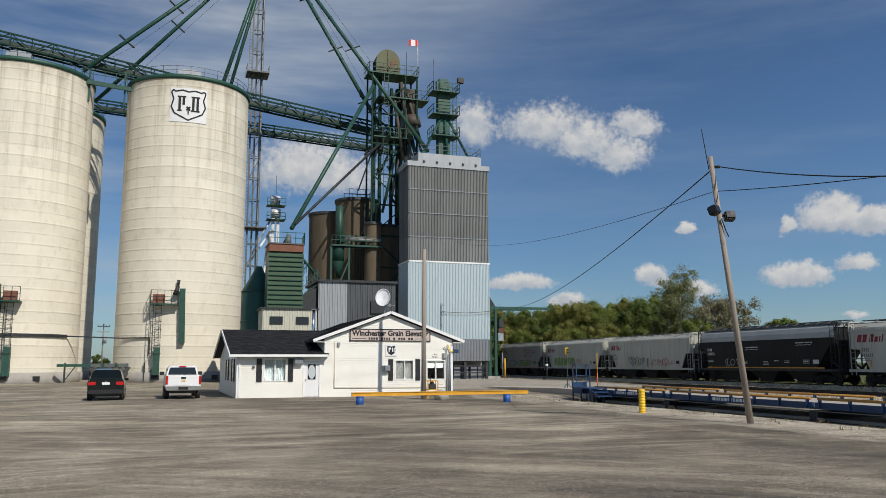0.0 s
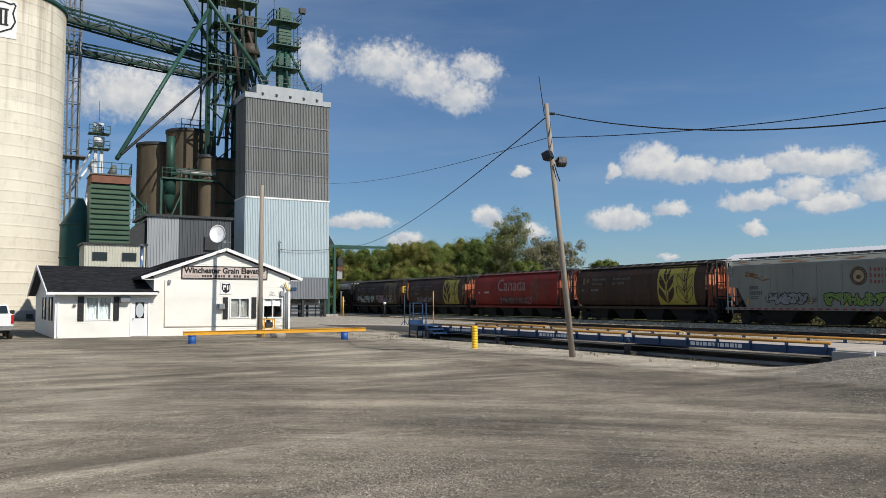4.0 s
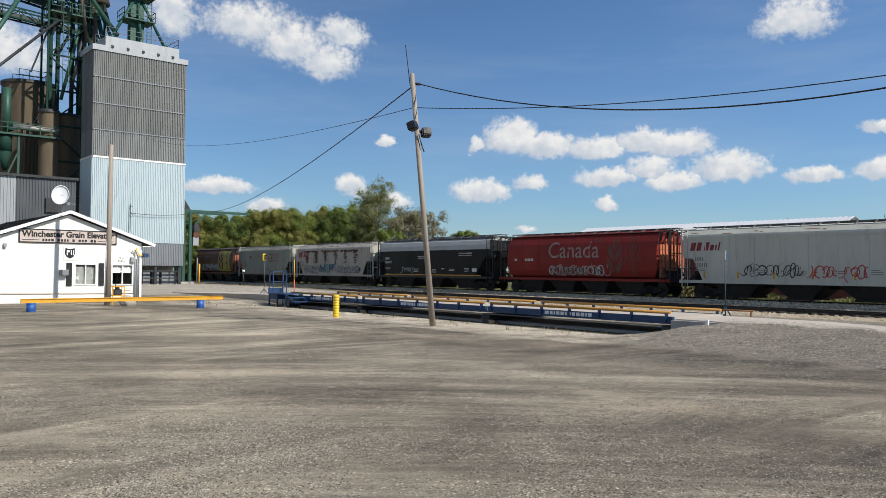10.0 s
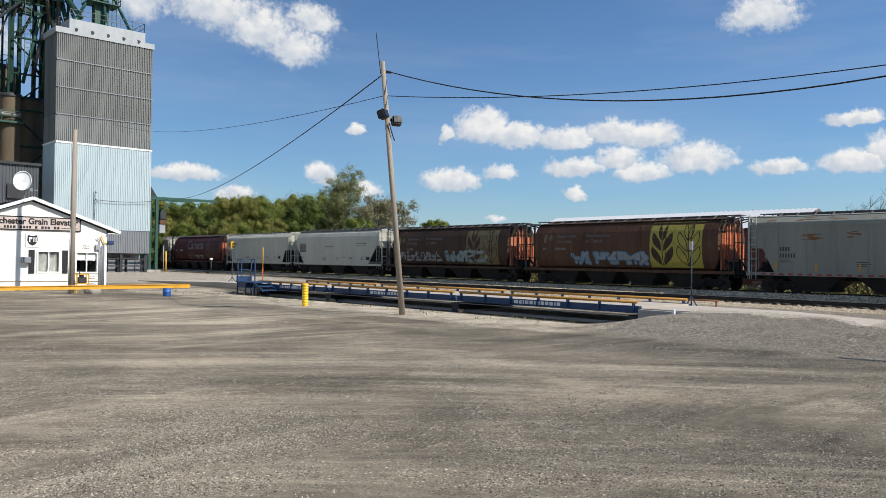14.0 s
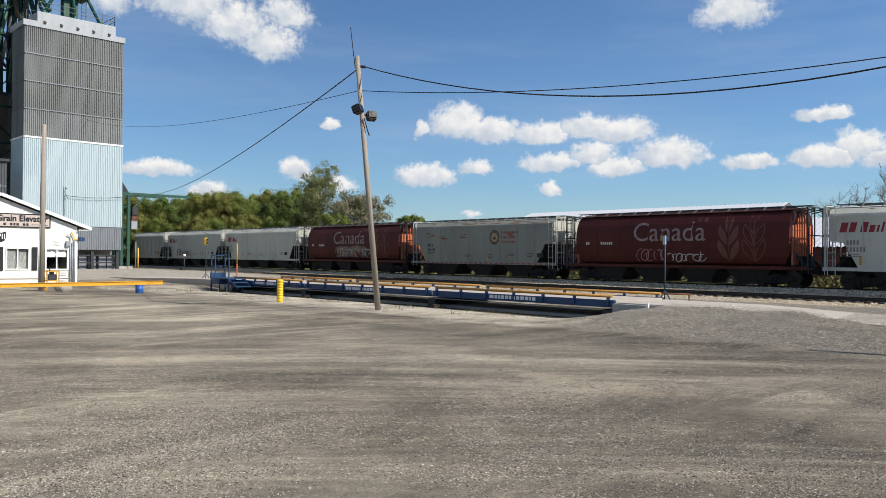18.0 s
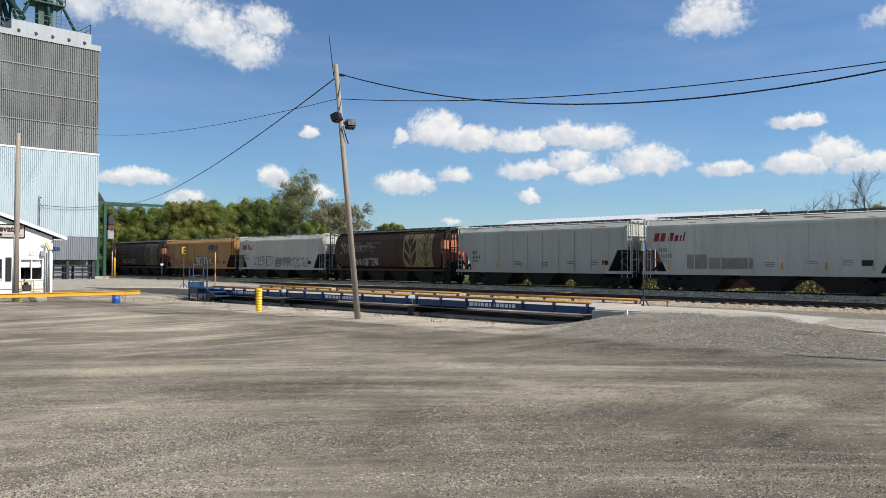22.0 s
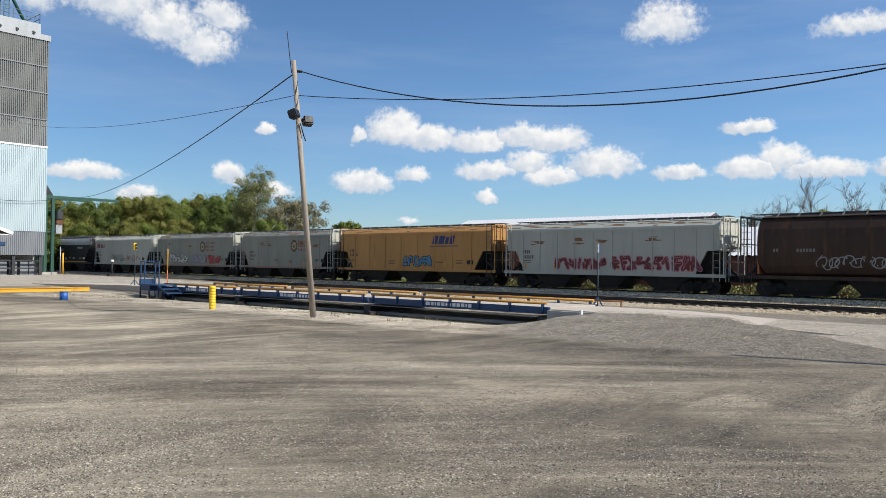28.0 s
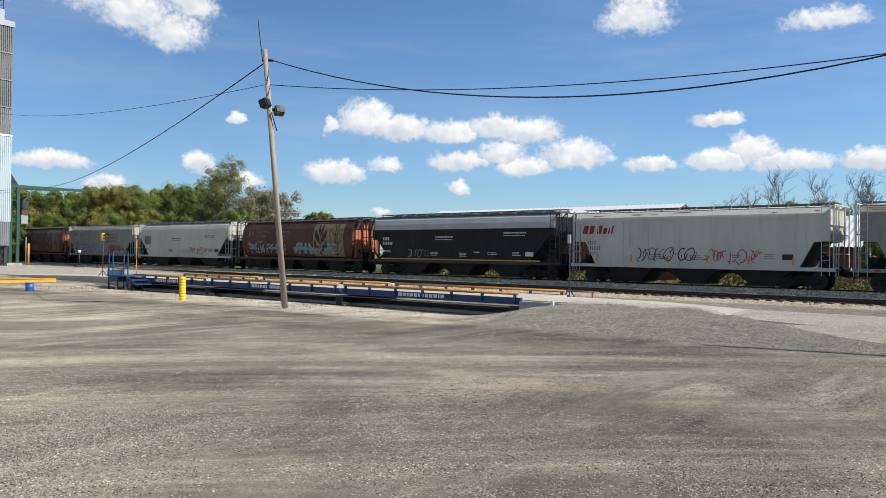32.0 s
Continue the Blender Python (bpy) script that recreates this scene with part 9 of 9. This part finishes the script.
sag_wire("power_cable", (17.15, 21.95, 8.63), (21.2, -3.2, 8.17), 2.12, 0.021, "thick black power cable between the poles")
sag_wire("power_cable", (17.15, 21.97, 7.76), (21.05, -3.25, 7.11), 0.835, 0.014, "thin black cable between the poles")
sag_wire("power_cable", (17.0, 22.0, 8.48), (41.0, 92.6, 9.09), 0.94, 0.021, "thick black power cable to the gantry")
sag_wire("power_cable", (37.15, 87.6, 8.5), (29.25, 87.62, 8.0), 0.3, 0.026, "black cable from gantry to tower")
sag_wire("power_cable", (17.1, 22.0, 7.76), (31.0, 87.9, 16.39), 1.07, 0.011, "thin cable from pole to tower")
bm = B()
for a, b in (((0, 0, 0), (0, 0, 3.1)), ((0, 0, 2.2), (0.25, -0.1, 1.9)), ((0, 0, 2.9), (0.22, -0.1, 2.8)), ((0, 0.2, 0.5), (0, 0, 0.5)), ((0, 0.2, 2.0), (0, 0, 2.0))):
    tube(bm, a, b, 0.035)
t = thing("service_mast", (29.2, 87.68, 5.9), "thin service mast on the tower wall", "mast")
part("mast", bm, M["steel_dark"], t)

# ---- weighbridge ----
SX0, SX1 = 24.0, 27.3
t = thing("weighbridge", (SX0, 0.0, 0.0), "long blue steel weighbridge with orange-yellow guide rails", "weighbridge")
SW = SX1 - SX0
MODS = [(16.0, 25.4), (25.55, 35.3), (35.45, 43.0)]
for a, b in MODS:
    part("deck", boxes((0.08, SW - 0.08, a, b, 0.34, 0.425)), M["slab"], t, "worn pale deck plate")
    for x in (0.0, SW):
        m = part("side_beam", boxes((x - 0.06, x + 0.06, a, b, 0.22, 0.44), (x - 0.12, x + 0.1, a, b, 0.185, 0.22)), M["blue"], t, "blue painted side girder")
    part("lower_flange", boxes((-0.10, 0.0, a + 0.1, b - 0.05, 0.09, 0.12)), M["wood_grey"], t)
    for x, off in ((0.0, 0), (SW, 0)):
        r = B()
        tube(r, (x, a + 0.12, 0.58), (x, b - 0.12, 0.58), 0.055, seg=10)
        part("guide_rail", r, M["guide_yellow"], t, "orange-yellow pipe guide rail")
        n = 6
        for k in range(n + 1):
            y = a + 0.25 + (b - a - 0.5) * k / n
            bm = B()
            bar(bm, (x - 0.05, y, 0.2), (x - 0.05, y, 0.55), 0.05, 0.14)
            part("rail_bracket", bm, M["blue"], t)
    # owner's mark as plain blocks
    ym = (a + b) / 2
    bm = B()
    u = 0.0
    for w in (0.22, 0.15, 0.07, 0.17, 0.17, 0.09, 0.15, 0.16, 0.17, 0.17, 0.07, 0.17):
        box(bm, -0.072, -0.062, ym + 1.3 - u - w, ym + 1.3 - u, 0.26, 0.40)
        u += w + 0.06
    part("maker_mark", bm, M["white_flat"], t)["kind"] = "stuff"
for y in (16.2, 25.47, 35.37, 42.8):
    part("pier", boxes((-0.1, SW + 0.1, y - 0.22, y + 0.22, -0.45, 0.12)), M["steel_dark"], t)
part("foundation", boxes((0.3, SW - 0.3, 16.0, 43.0, -0.5, -0.18)), M["concrete"], t)
for y in (25.2, 35.0):
    part("timber", bars(((-0.45, y - 0.5, -0.2), (0.4, y + 0.8, -0.18), 0.3, 0.12)), M["tie"], t)
M["rust_pipe"] = paint("rust_pipe", (0.30, 0.13, 0.055), (0.18, 0.08, 0.04), 0.8, scale=3, bump=0.2)
# extra guide pipe beyond the deck
t = thing("guide_pipe", (SX1 + 0.15, 0, 0), "rusty guide pipe on short posts beside the ramp", "guide rail")
bm = B()
tube(bm, (0, 14.9, 0.59), (0, 16.6, 0.58), 0.035)
for y in (15.0, 16.4):
    bar(bm, (0, y, 0.1), (0, y, 0.58), 0.045)
part("pipe", bm, M["rust_pipe"], t)

# concrete approach slabs
t = thing("approach_slab", (SX0, 0, 0), "pale concrete approach slab with a retaining edge", "ramp", kind="structure")
bm = B()
extrude_poly(bm, [(6.0, -0.25), (15.9, -0.25), (15.9, 0.37), (12.0, 0.36), (6.0, 0.10)], "x", 0.0, SW)
part("slab", bm, M["slab"], t)
part("edge_wall", boxes((-0.22, -0.01, 11.2, 15.95, -0.3, 0.33)), M["concrete"], t)
part("marker_stub", boxes((-0.42, -0.34, 14.4, 14.5, 0.0, 0.42)), M["white_flat"], t)
t = thing("approach_slab", (SX0, 0, 0), "pale concrete slab at the far end of the weighbridge", "ramp", kind="structure")
bm = B()
extrude_poly(bm, [(43.1, -0.3), (62.0, -0.3), (62.0, 0.10), (48.0, 0.36), (43.1, 0.37)], "x", 0.0, SW)
part("slab", bm, M["slab"], t)

# steps and platform beside the deck
t = thing("access_steps", (22.85, 40.5, 0.0), "blue steel platform with railing and two steps", "steps")
part("platform", boxes((0.0, 1.0, 1.0, 3.2, 0.50, 0.57)), M["blue"], t)
part("toe_board", boxes((0.0, 1.0, 3.12, 3.18, 0.57, 0.86)), M["blue"], t)
part("skirt", boxes((0.03, 0.97, 2.0, 3.17, 0.2, 0.5)), M["blue"], t)
for k in range(2):
    part("tread", boxes((0.02 - 0.06 * k, 0.98, 0.5 - 0.5 * k, 1.0 - 0.45 * k, 0.30 - 0.22 * k, 0.36 - 0.22 * k)), M["blue"], t)
for x in (0.0, 0.92):
    part("stringer", bars(((x + 0.04, -0.05, 0.05), (x + 0.04, 1.1, 0.5), 0.05, 0.1)), M["blue"], t)
    for y in (1.06, 2.1, 3.1):
        part("support", bars(((x + 0.04, y, -0.3), (x + 0.04, y, 0.5), 0.07)), M["blue"], t)
for x in (0.05, 0.95):
    for y in (2.65, 3.1):
        part("railing_post", bars(((x, y, 0.57), (x, y, 1.88), 0.055)), M["blue"], t)
    for z in (1.25, 1.88):
        part("railing_bar", bars(((x, 2.65, z), (x, 3.1, z), 0.05)), M["blue"], t)
for z in (1.25, 1.88):
    part("railing_bar", bars(((0.05, 3.1, z), (0.95, 3.1, z), 0.05)), M["blue"], t)


M["signal_post"] = paint("signal_post", (0.03, 0.055, 0.07), None, 0.6)
M["pale_board"] = paint("pale_board", (0.50, 0.52, 0.50), (0.42, 0.36, 0.2), 0.6)


def signal(x, y, z, h, front, back, lit, label, wide=0.13, tall=0.5, deep=0.12):
    t = thing("scale_signal", (x, y, z), label, "traffic light", rz=0)
    part("post", tubes(((0, 0, 0), (0, 0, h), 0.024)), M["signal_post"], t)
    for a in (-0.4, 0.4):
        part("brace", bars(((0, 0, 0.6), (a, -a * 0.4, 0.0), 0.04)), M["blue"], t)
    head = part("head", boxes((-wide, wide, -deep, deep, h, h + tall)), M[front], t, "signal head", 0.02)
    part("backing", boxes((-wide - 0.04, -wide - 0.002, -deep, deep, h, h + tall)), M[back], head)
    for k, m in ((0.72, "light_lens" if lit else "ink"), (0.28, "ink")):
        if lit:
            part("lens", tubes(((0, -0.125, h + k * tall), (0, -0.16, h + k * tall), 0.08)), M[m], head)


signal(24.75, 47.9, 0.1, 2.47, "yellow_bright", "yellow_bright", True, "yellow traffic light on a slim post by the weighbridge", 0.09, 0.46, 0.07)
signal(28.6, 16.7, 0.05, 2.45, "blue_drum", "pale_board", False, "blue-backed traffic light on a braced post", 0.045, 0.36, 0.06)
t = thing("marker_post", (27.4, 48.6, 0.2), "thin orange and yellow marker post", "post")
part("lower", tubes(((0, 0, 0), (0, 0, 1.1), 0.034)), M["orange"], t)
part("upper", tubes(((0, 0, 1.1), (0, 0, 2.5), 0.03)), M["yellow"], t)


# ---- weeds ----
def tufts(name, spots, mat, label, h=(0.04, 0.15)):
    bm = B()
    rnd = random.Random(len(spots))
    for x, y, n in spots:
        for _ in range(n):
            px, py = x + rnd.gauss(0, 0.18), y + rnd.gauss(0, 0.25)
            z, hh, a, lean = gz(px, py) + 0.01, rnd.uniform(*h), rnd.uniform(0, 6.28), rnd.uniform(0, 0.15)
            dx, dy = math.cos(a) * 0.02, math.sin(a) * 0.02
            face(bm, [(px - dx, py - dy, z), (px + dx, py + dy, z), (px + lean * math.cos(a * 3), py + lean * math.sin(a * 3), z + hh)])
    return setting(name, bm, mat, label, "weeds", "stuff")


rnd = random.Random(8)
tufts("weeds", [(rnd.uniform(18.5, 23.6), rnd.uniform(16, 46), rnd.randint(2, 7)) for _ in range(90)], M["dry_grass"], "dry yellow weeds along the weighbridge pit")
tufts("weeds", [(28.6 + rnd.uniform(-0.4, 0.4), 17.4 + rnd.uniform(-0.8, 0.8), 30) for _ in range(6)] + [(rnd.uniform(42.9, 44.0), rnd.uniform(14, 80), 4) for _ in range(14)], M["weed"], "green weeds beside the siding", (0.12, 0.4))


# ---- trees ----
def tree(at, h, spread, leaf, bark, label, seed, density=1.0, bare=False, trunk=0.22, crown_from=0.25, size=0.23, tall=0):
    rnd = random.Random(seed)
    t = thing("tree", at, label, "tree", "trees beyond the line")
    bm = B()
    tube(bm, (0, 0, -0.2), (0.1, 0, h * 0.45), trunk, trunk * 0.65, seg=8)
    tube(bm, (0.1, 0, h * 0.45), (0.2, 0.1, h * 0.85), trunk * 0.65, trunk * 0.2, seg=7)
    tips = []
    for k in range(16 if not bare else 24):
        a, z0 = rnd.uniform(0, 6.28), h * rnd.uniform(crown_from, 0.75)
        ln = spread * rnd.uniform(0.5, 1.0) * (1 - 0.3 * (z0 / h))
        p = Vector((0.12, 0.05, z0))
        reach = 0.62 if bare else 0.75
        q = p + Vector((math.cos(a) * ln * reach, math.sin(a) * ln * reach, ln * rnd.uniform(0.4, 0.9) * (1.5 if bare else 1.0)))
        if q.z > h:
            q.z = h * rnd.uniform(0.9, 1.0)
        tube(bm, p, q, trunk * (0.20 if bare else 0.32), trunk * 0.07, seg=5, caps=False)
        tips.append((p, q))
        if bare:
            for _ in range(7):
                b = p.lerp(q, rnd.uniform(0.35, 1.0))
                e = b + Vector((rnd.gauss(0, 0.5), rnd.gauss(0, 0.5), rnd.uniform(0.3, 1.3)))
                tube(bm, b, e, 0.020, 0.008, seg=4, caps=False)
                for _ in range(4):
                    g = b.lerp(e, rnd.uniform(0.4, 1))
                    tube(bm, g, g + Vector((rnd.gauss(0, 0.28), rnd.gauss(0, 0.28), rnd.uniform(0.15, 0.6))), 0.011, 0.006, seg=3, caps=False)
    part("trunk", bm, M[bark], t)
    verts, faces = [], []
    clumps = []
    for p, q in tips:
        for f in (0.55, 0.8, 1.0):
            clumps.append((p.lerp(q, f), rnd.uniform(0.45, 1.0) * spread * 0.27))
    for _ in range(int(30 * density)):
        a, r = rnd.uniform(0, 6.28), spread * math.sqrt(rnd.random()) * 0.8
        clumps.append((Vector((math.cos(a) * r, math.sin(a) * r, h * rnd.uniform(crown_from + 0.1, 0.93) * (1 - 0.16 * (r / spread) ** 2))), spread * rnd.uniform(0.12, 0.26)))
    clumps.append((Vector((0.2, 0.1, h * 0.9)), spread * 0.24))
    # an upright loose crown: separate sprays of leaf within a long egg
    for _ in range(tall):
        f = rnd.random()
        a, r = rnd.uniform(0, 6.28), spread * math.sqrt(rnd.random()) * math.sin(math.pi * (0.22 + 0.60 * f)) ** 0.5
        clumps.append((Vector((math.cos(a) * r, math.sin(a) * r, h * (0.42 + 0.54 * f))), spread * rnd.uniform(0.13, 0.24)))
    for c, r in clumps:
        n = int((235 if not bare else 0) * density)
        for _ in range(n):
            d = Vector((rnd.gauss(0, 1), rnd.gauss(0, 1), rnd.gauss(0, 0.75))).normalized() * r * (0.5 + 0.85 * rnd.random())
            o = c + d
            if o.z < 0.4:
                continue
            nrm = (d.normalized() * 2.2 + Vector((rnd.gauss(0, 0.35), rnd.gauss(0, 0.35), rnd.gauss(0.35, 0.35)))).normalized()
            u = nrm.orthogonal().normalized()
            v = nrm.cross(u)
            s = size * rnd.uniform(0.6, 1.3)
            k = len(verts)
            verts += [tuple(o - u * s * 0.5), tuple(o + v * s * 0.32 + u * 0.05), tuple(o + u * s * 0.55), tuple(o - v * s * 0.34)]
            faces.append((k, k + 1, k + 2, k + 3))
    # a lumpy inner mass of leaf inside each clump of a full crown
    if density > 0.75 and not bare:
        for c, r in clumps:
            k, seg = len(verts), 8
            verts.append(tuple(c + Vector((0, 0, r * 0.78))))
            for up in (0.55, 0.0, -0.55):
                for i in range(seg):
                    g = 2 * math.pi * i / seg
                    flat = math.sqrt(1 - up * up)
                    verts.append(tuple(c + Vector((math.cos(g) * flat, math.sin(g) * flat, up * 0.85)) * (r * rnd.uniform(0.42, 0.78))))
            verts.append(tuple(c - Vector((0, 0, r * 0.6))))
            last = k + 1 + 3 * seg
            for i in range(seg):
                j = (i + 1) % seg
                faces.append((k, k + 1 + i, k + 1 + j))
                faces.append((last, k + 1 + 2 * seg + j, k + 1 + 2 * seg + i))
                for ring in (0, 1):
                    p0 = k + 1 + ring * seg
                    faces.append((p0 + i, p0 + seg + i, p0 + seg + j, p0 + j))
    me = bpy.data.meshes.new("crown")
    me.from_pydata(verts, [], faces)
    me.materials.append(M[leaf])
    c = new("crown", me)
    c.parent = t
    c["kind"] = "stuff"
    return t


def polar(az, dist):
    return dist * math.sin(radians(az)), dist * math.cos(radians(az))


rnd = random.Random(21)
row = []
a = 20.5
while a < 35.0:
    el = 3.3 + (min(a, 33) - 21) / 12 * 1.35 + rnd.uniform(-0.3, 0.22)
    row.append((a, 138 + rnd.uniform(-8, 10), el))
    a += rnd.uniform(0.75, 1.15)
for k, (az, dist, el) in enumerate(row):
    x, y = polar(az, dist)
    h = 2 + dist * math.tan(radians(el))
    tree((x, y, 0.0), h * 1.06, rnd.uniform(4.4, 5.8), ("leaf_dark", "leaf_mid", "leaf_mid", "leaf_olive")[k % 4], "tree_bark", ("dark green leafy tree in the belt beyond the line", "bright green leafy tree beyond the line", "leafy green tree beyond the line", "olive green tree turning yellow beyond the line")[k % 4], 100 + k, 1.0, crown_from=0.12)
for k in range(12):
    az, dist = 21.5 + k * 1.25, 126 + rnd.uniform(-3, 3)
    x, y = polar(az, dist)
    tree((x, y, 0.0), rnd.uniform(6.0, 8.5), 3.2, ("leaf_dark", "leaf_olive", "leaf_mid")[k % 3], "tree_bark", "low leafy tree at the edge of the belt", 200 + k, 0.9, crown_from=0.05)
for az, dist, el, sp, leaf, bark, lab, den, s in (
        (35.2, 118, 6.85, 3.5, "leaf_grey", "birch_bark", "tall loose-crowned pale-barked tree", 0.34, 301), (34.4, 119, 5.3, 2.6, "leaf_grey", "birch_bark", "tall loose-crowned pale-barked tree", 0.34, 302),
        (37.5, 116, 4.8, 4.2, "leaf_ash", "tree_bark", "thin grey-olive tree losing its leaves", 0.5, 303), (38.8, 115, 4.3, 3.4, "leaf_ash", "tree_bark", "thin grey-olive tree losing its leaves", 0.36, 304),
        (36.3, 113, 3.1, 3.0, "leaf_mid", "tree_bark", "low green tree beside the line", 0.9, 305), (39.6, 114, 2.3, 2.6, "leaf_olive", "tree_bark", "low olive tree beside the line", 0.8, 306),
        (41.8, 112, 3.1, 2.6, "leaf_mid", "tree_bark", "round bright green tree beyond the line", 1.0, 307), (43.2, 112, 2.5, 1.8, "leaf_grey", "tree_bark", "thin small tree beyond the line", 0.4, 308), (40.9, 112, 2.7, 1.8, "leaf_mid", "tree_bark", "small green tree beyond the line", 0.8, 309)):
    x, y = polar(az, dist)
    tree((x, y, 0.0), 2 + dist * math.tan(radians(el)), sp, leaf, bark, lab, s, den, crown_from=0.45 if s in (301, 302) else 0.25, size=0.22 if s in (301, 302) else 0.25, tall={301: 66, 302: 26, 303: 34, 304: 26}.get(s, 0))
for az, dist, el, sp, bare, s in ((73.6, 92, 6.0, 3.4, True, 401), (76.0, 94, 5.7, 3.0, True, 402), (78.6, 90, 6.0, 3.2, True, 403), (81.0, 92, 5.9, 3.2, True, 404), (71.6, 93, 4.3, 2.8, True, 405), (83.0, 92, 5.4, 3.4, True, 406),
                                  (63.6, 96, 3.75, 2.2, False, 407), (62.2, 97, 3.6, 1.8, True, 408), (74.2, 86, 3.9, 2.2, False, 409), (70.2, 95, 3.9, 2.4, True, 410), (77.0, 88, 3.9, 2.2, False, 411), (72.6, 55.5, 2.6, 1.3, False, 412), (79.4, 54.5, 1.6, 0.9, False, 413)):
    x, y = polar(az, dist)
    tree((x, y, 0.0), 2 + dist * math.tan(radians(el)), sp, "leaf_olive", "tree_bark", "bare grey tree behind the shed" if bare else "small green tree behind the shed", s, 1.0 if not bare else 0.5, bare, 0.11)

for az, dist, h, s in ((-5.0, 255, 5.2, 421), (-4.4, 262, 3.8, 422)):
    x, y = polar(az, dist)
    tree((x, y, 0.0), h, 1.7, "leaf_dark", "tree_bark", "dark green tree far behind the silos", s, 0.6, crown_from=0.1)
# far line pole seen between the silos
t = thing("utility_pole", (-12.2, 149.5, 0.0), "distant grey line pole with a transformer", "utility pole")
part("shaft", tubes(((0, 0, -0.2), (0, 0, 9.0), 0.15, 0.10)), M["wood_grey"], t)
for z in (7.6, 8.5):
    part("crossarm", bars(((-1.0, 0, z), (1.0, 0, z), 0.12)), M["wood_grey"], t)
part("transformer", tubes(((0.3, -0.2, 5.6), (0.3, -0.2, 6.8), 0.3)), M["galv"], t, "grey transformer can")
for x in (-0.9, -0.4, 0.4, 0.9):
    part("insulator", tubes(((x, 0, 8.55), (x, 0, 8.85), 0.06)), M["dish"], t)
# low scrub along the far side of the line
bm = B()
rnd = random.Random(31)
for k in range(34000):
    y = rnd.uniform(-30, 150)
    x = main_x(y) + rnd.uniform(6.5, 11.0)
    z = rnd.uniform(0.0, 1.0) * (0.75 + 0.55 * math.sin(y * 0.31) * math.sin(y * 0.11 + 2))
    if z < 0:
        continue
    s = rnd.uniform(0.05, 0.12)
    n = Vector((rnd.gauss(0, 1), rnd.gauss(0, 1), rnd.gauss(0.5, 0.6))).normalized()
    u = n.orthogonal().normalized() * s
    v = n.cross(u)
    face(bm, [Vector((x, y, z)) - u, Vector((x, y, z)) + v * 0.6, Vector((x, y, z)) + u, Vector((x, y, z)) - v * 0.6])
setting("scrub", bm, M["leaf_scrub"], "low green scrub along the far side of the line", "scrub", "stuff")

# heap of old timber beyond the line
t = thing("timber_pile", (53.0, 25.4, 0.0), "heap of pale weathered old timbers beyond the line", "timber pile")
rnd = random.Random(13)
for k in range(16):
    row_z, y = 0.12 + 0.2 * (k // 5), rnd.uniform(-0.8, 0.8) * (1 - 0.22 * (k // 5))
    bm = B()
    bar(bm, (rnd.uniform(-0.6, 0.0), y - rnd.uniform(0.4, 1.0), row_z + rnd.uniform(-0.05, 0.12)), (rnd.uniform(0.0, 0.6), y + rnd.uniform(0.4, 1.0), row_z + rnd.uniform(-0.08, 0.2)), rnd.uniform(0.12, 0.22), rnd.uniform(0.1, 0.2))
    part("timber", bm, M["old_timber"], t)

# ---- long low metal sheds beyond the line ----
t = thing("metal_shed", (62.0, 38.4, 0.0), "long low shed with a bright ribbed metal roof", "shed")
bm = B()
n = 60
for k in range(n):
    y0 = -12.9 + 25.8 * k / n
    p = [(-5.0, y0, 4.63), (0.0, y0, 6.30), (5.0, y0, 4.63)]
    q = [(x, y0 + 0.28, z + 0.06) for x, _, z in p]
    r = [(x, y0 + 0.43, z) for x, _, z in p]
    for a, b in ((p, q), (q, r)):
        for i in range(2):
            face(bm, [a[i], a[i + 1], b[i + 1], b[i]])
part("roof", bm, M["white_metal"], t)
part("body", boxes((-4.8, 4.8, -12.6, 12.6, 0, 4.58)), M["shed_red"], t, "red-brown shed wall")
t = thing("metal_shed", (60.0, 18.0, 0.0), "low red-brown shed with a bright ribbed lean-to roof", "shed")
bm = B()
for k in range(38):
    y0 = -8.2 + 16.4 * k / 38
    a, b, c = (-3.4, 2.75), (3.0, 5.1), 16.4 / 38
    face(bm, [(a[0], y0, a[1]), (b[0], y0, b[1]), (b[0], y0 + c * 0.6, b[1] + 0.07), (a[0], y0 + c * 0.6, a[1] + 0.07)])
    face(bm, [(a[0], y0 + c * 0.6, a[1] + 0.07), (b[0], y0 + c * 0.6, b[1] + 0.07), (b[0], y0 + c, b[1]), (a[0], y0 + c, a[1])])
part("roof", bm, M["white_metal"], t)
part("front_wall", boxes((-3.0, -2.8, -8, 8, 0, 2.7)), M["shed_red"], t)
part("back_wall", boxes((2.8, 3.0, -8, 8, 0, 4.9)), M["shed_red"], t)
part("end_wall", boxes((-2.8, 2.8, -8, -7.8, 0, 2.7)), M["shed_red"], t)
part("door", boxes((-3.05, -3.0, -1.5, 0.2, 0, 2.1)), M["steel_dark"], t)

ties()


# ---- what moves: every car of the train rolls along the running line ----
def motions():
    for car, s in TRAIN:
        rows = []
        for t in (0.0, 8.0, 16.0, 24.0, 32.0):
            y = s - SPEED * t
            rows.append((t, pose(main_x(y), y, RAIL_Z, 0, 0, -1.718)))
        walk(car, rows)


motions()
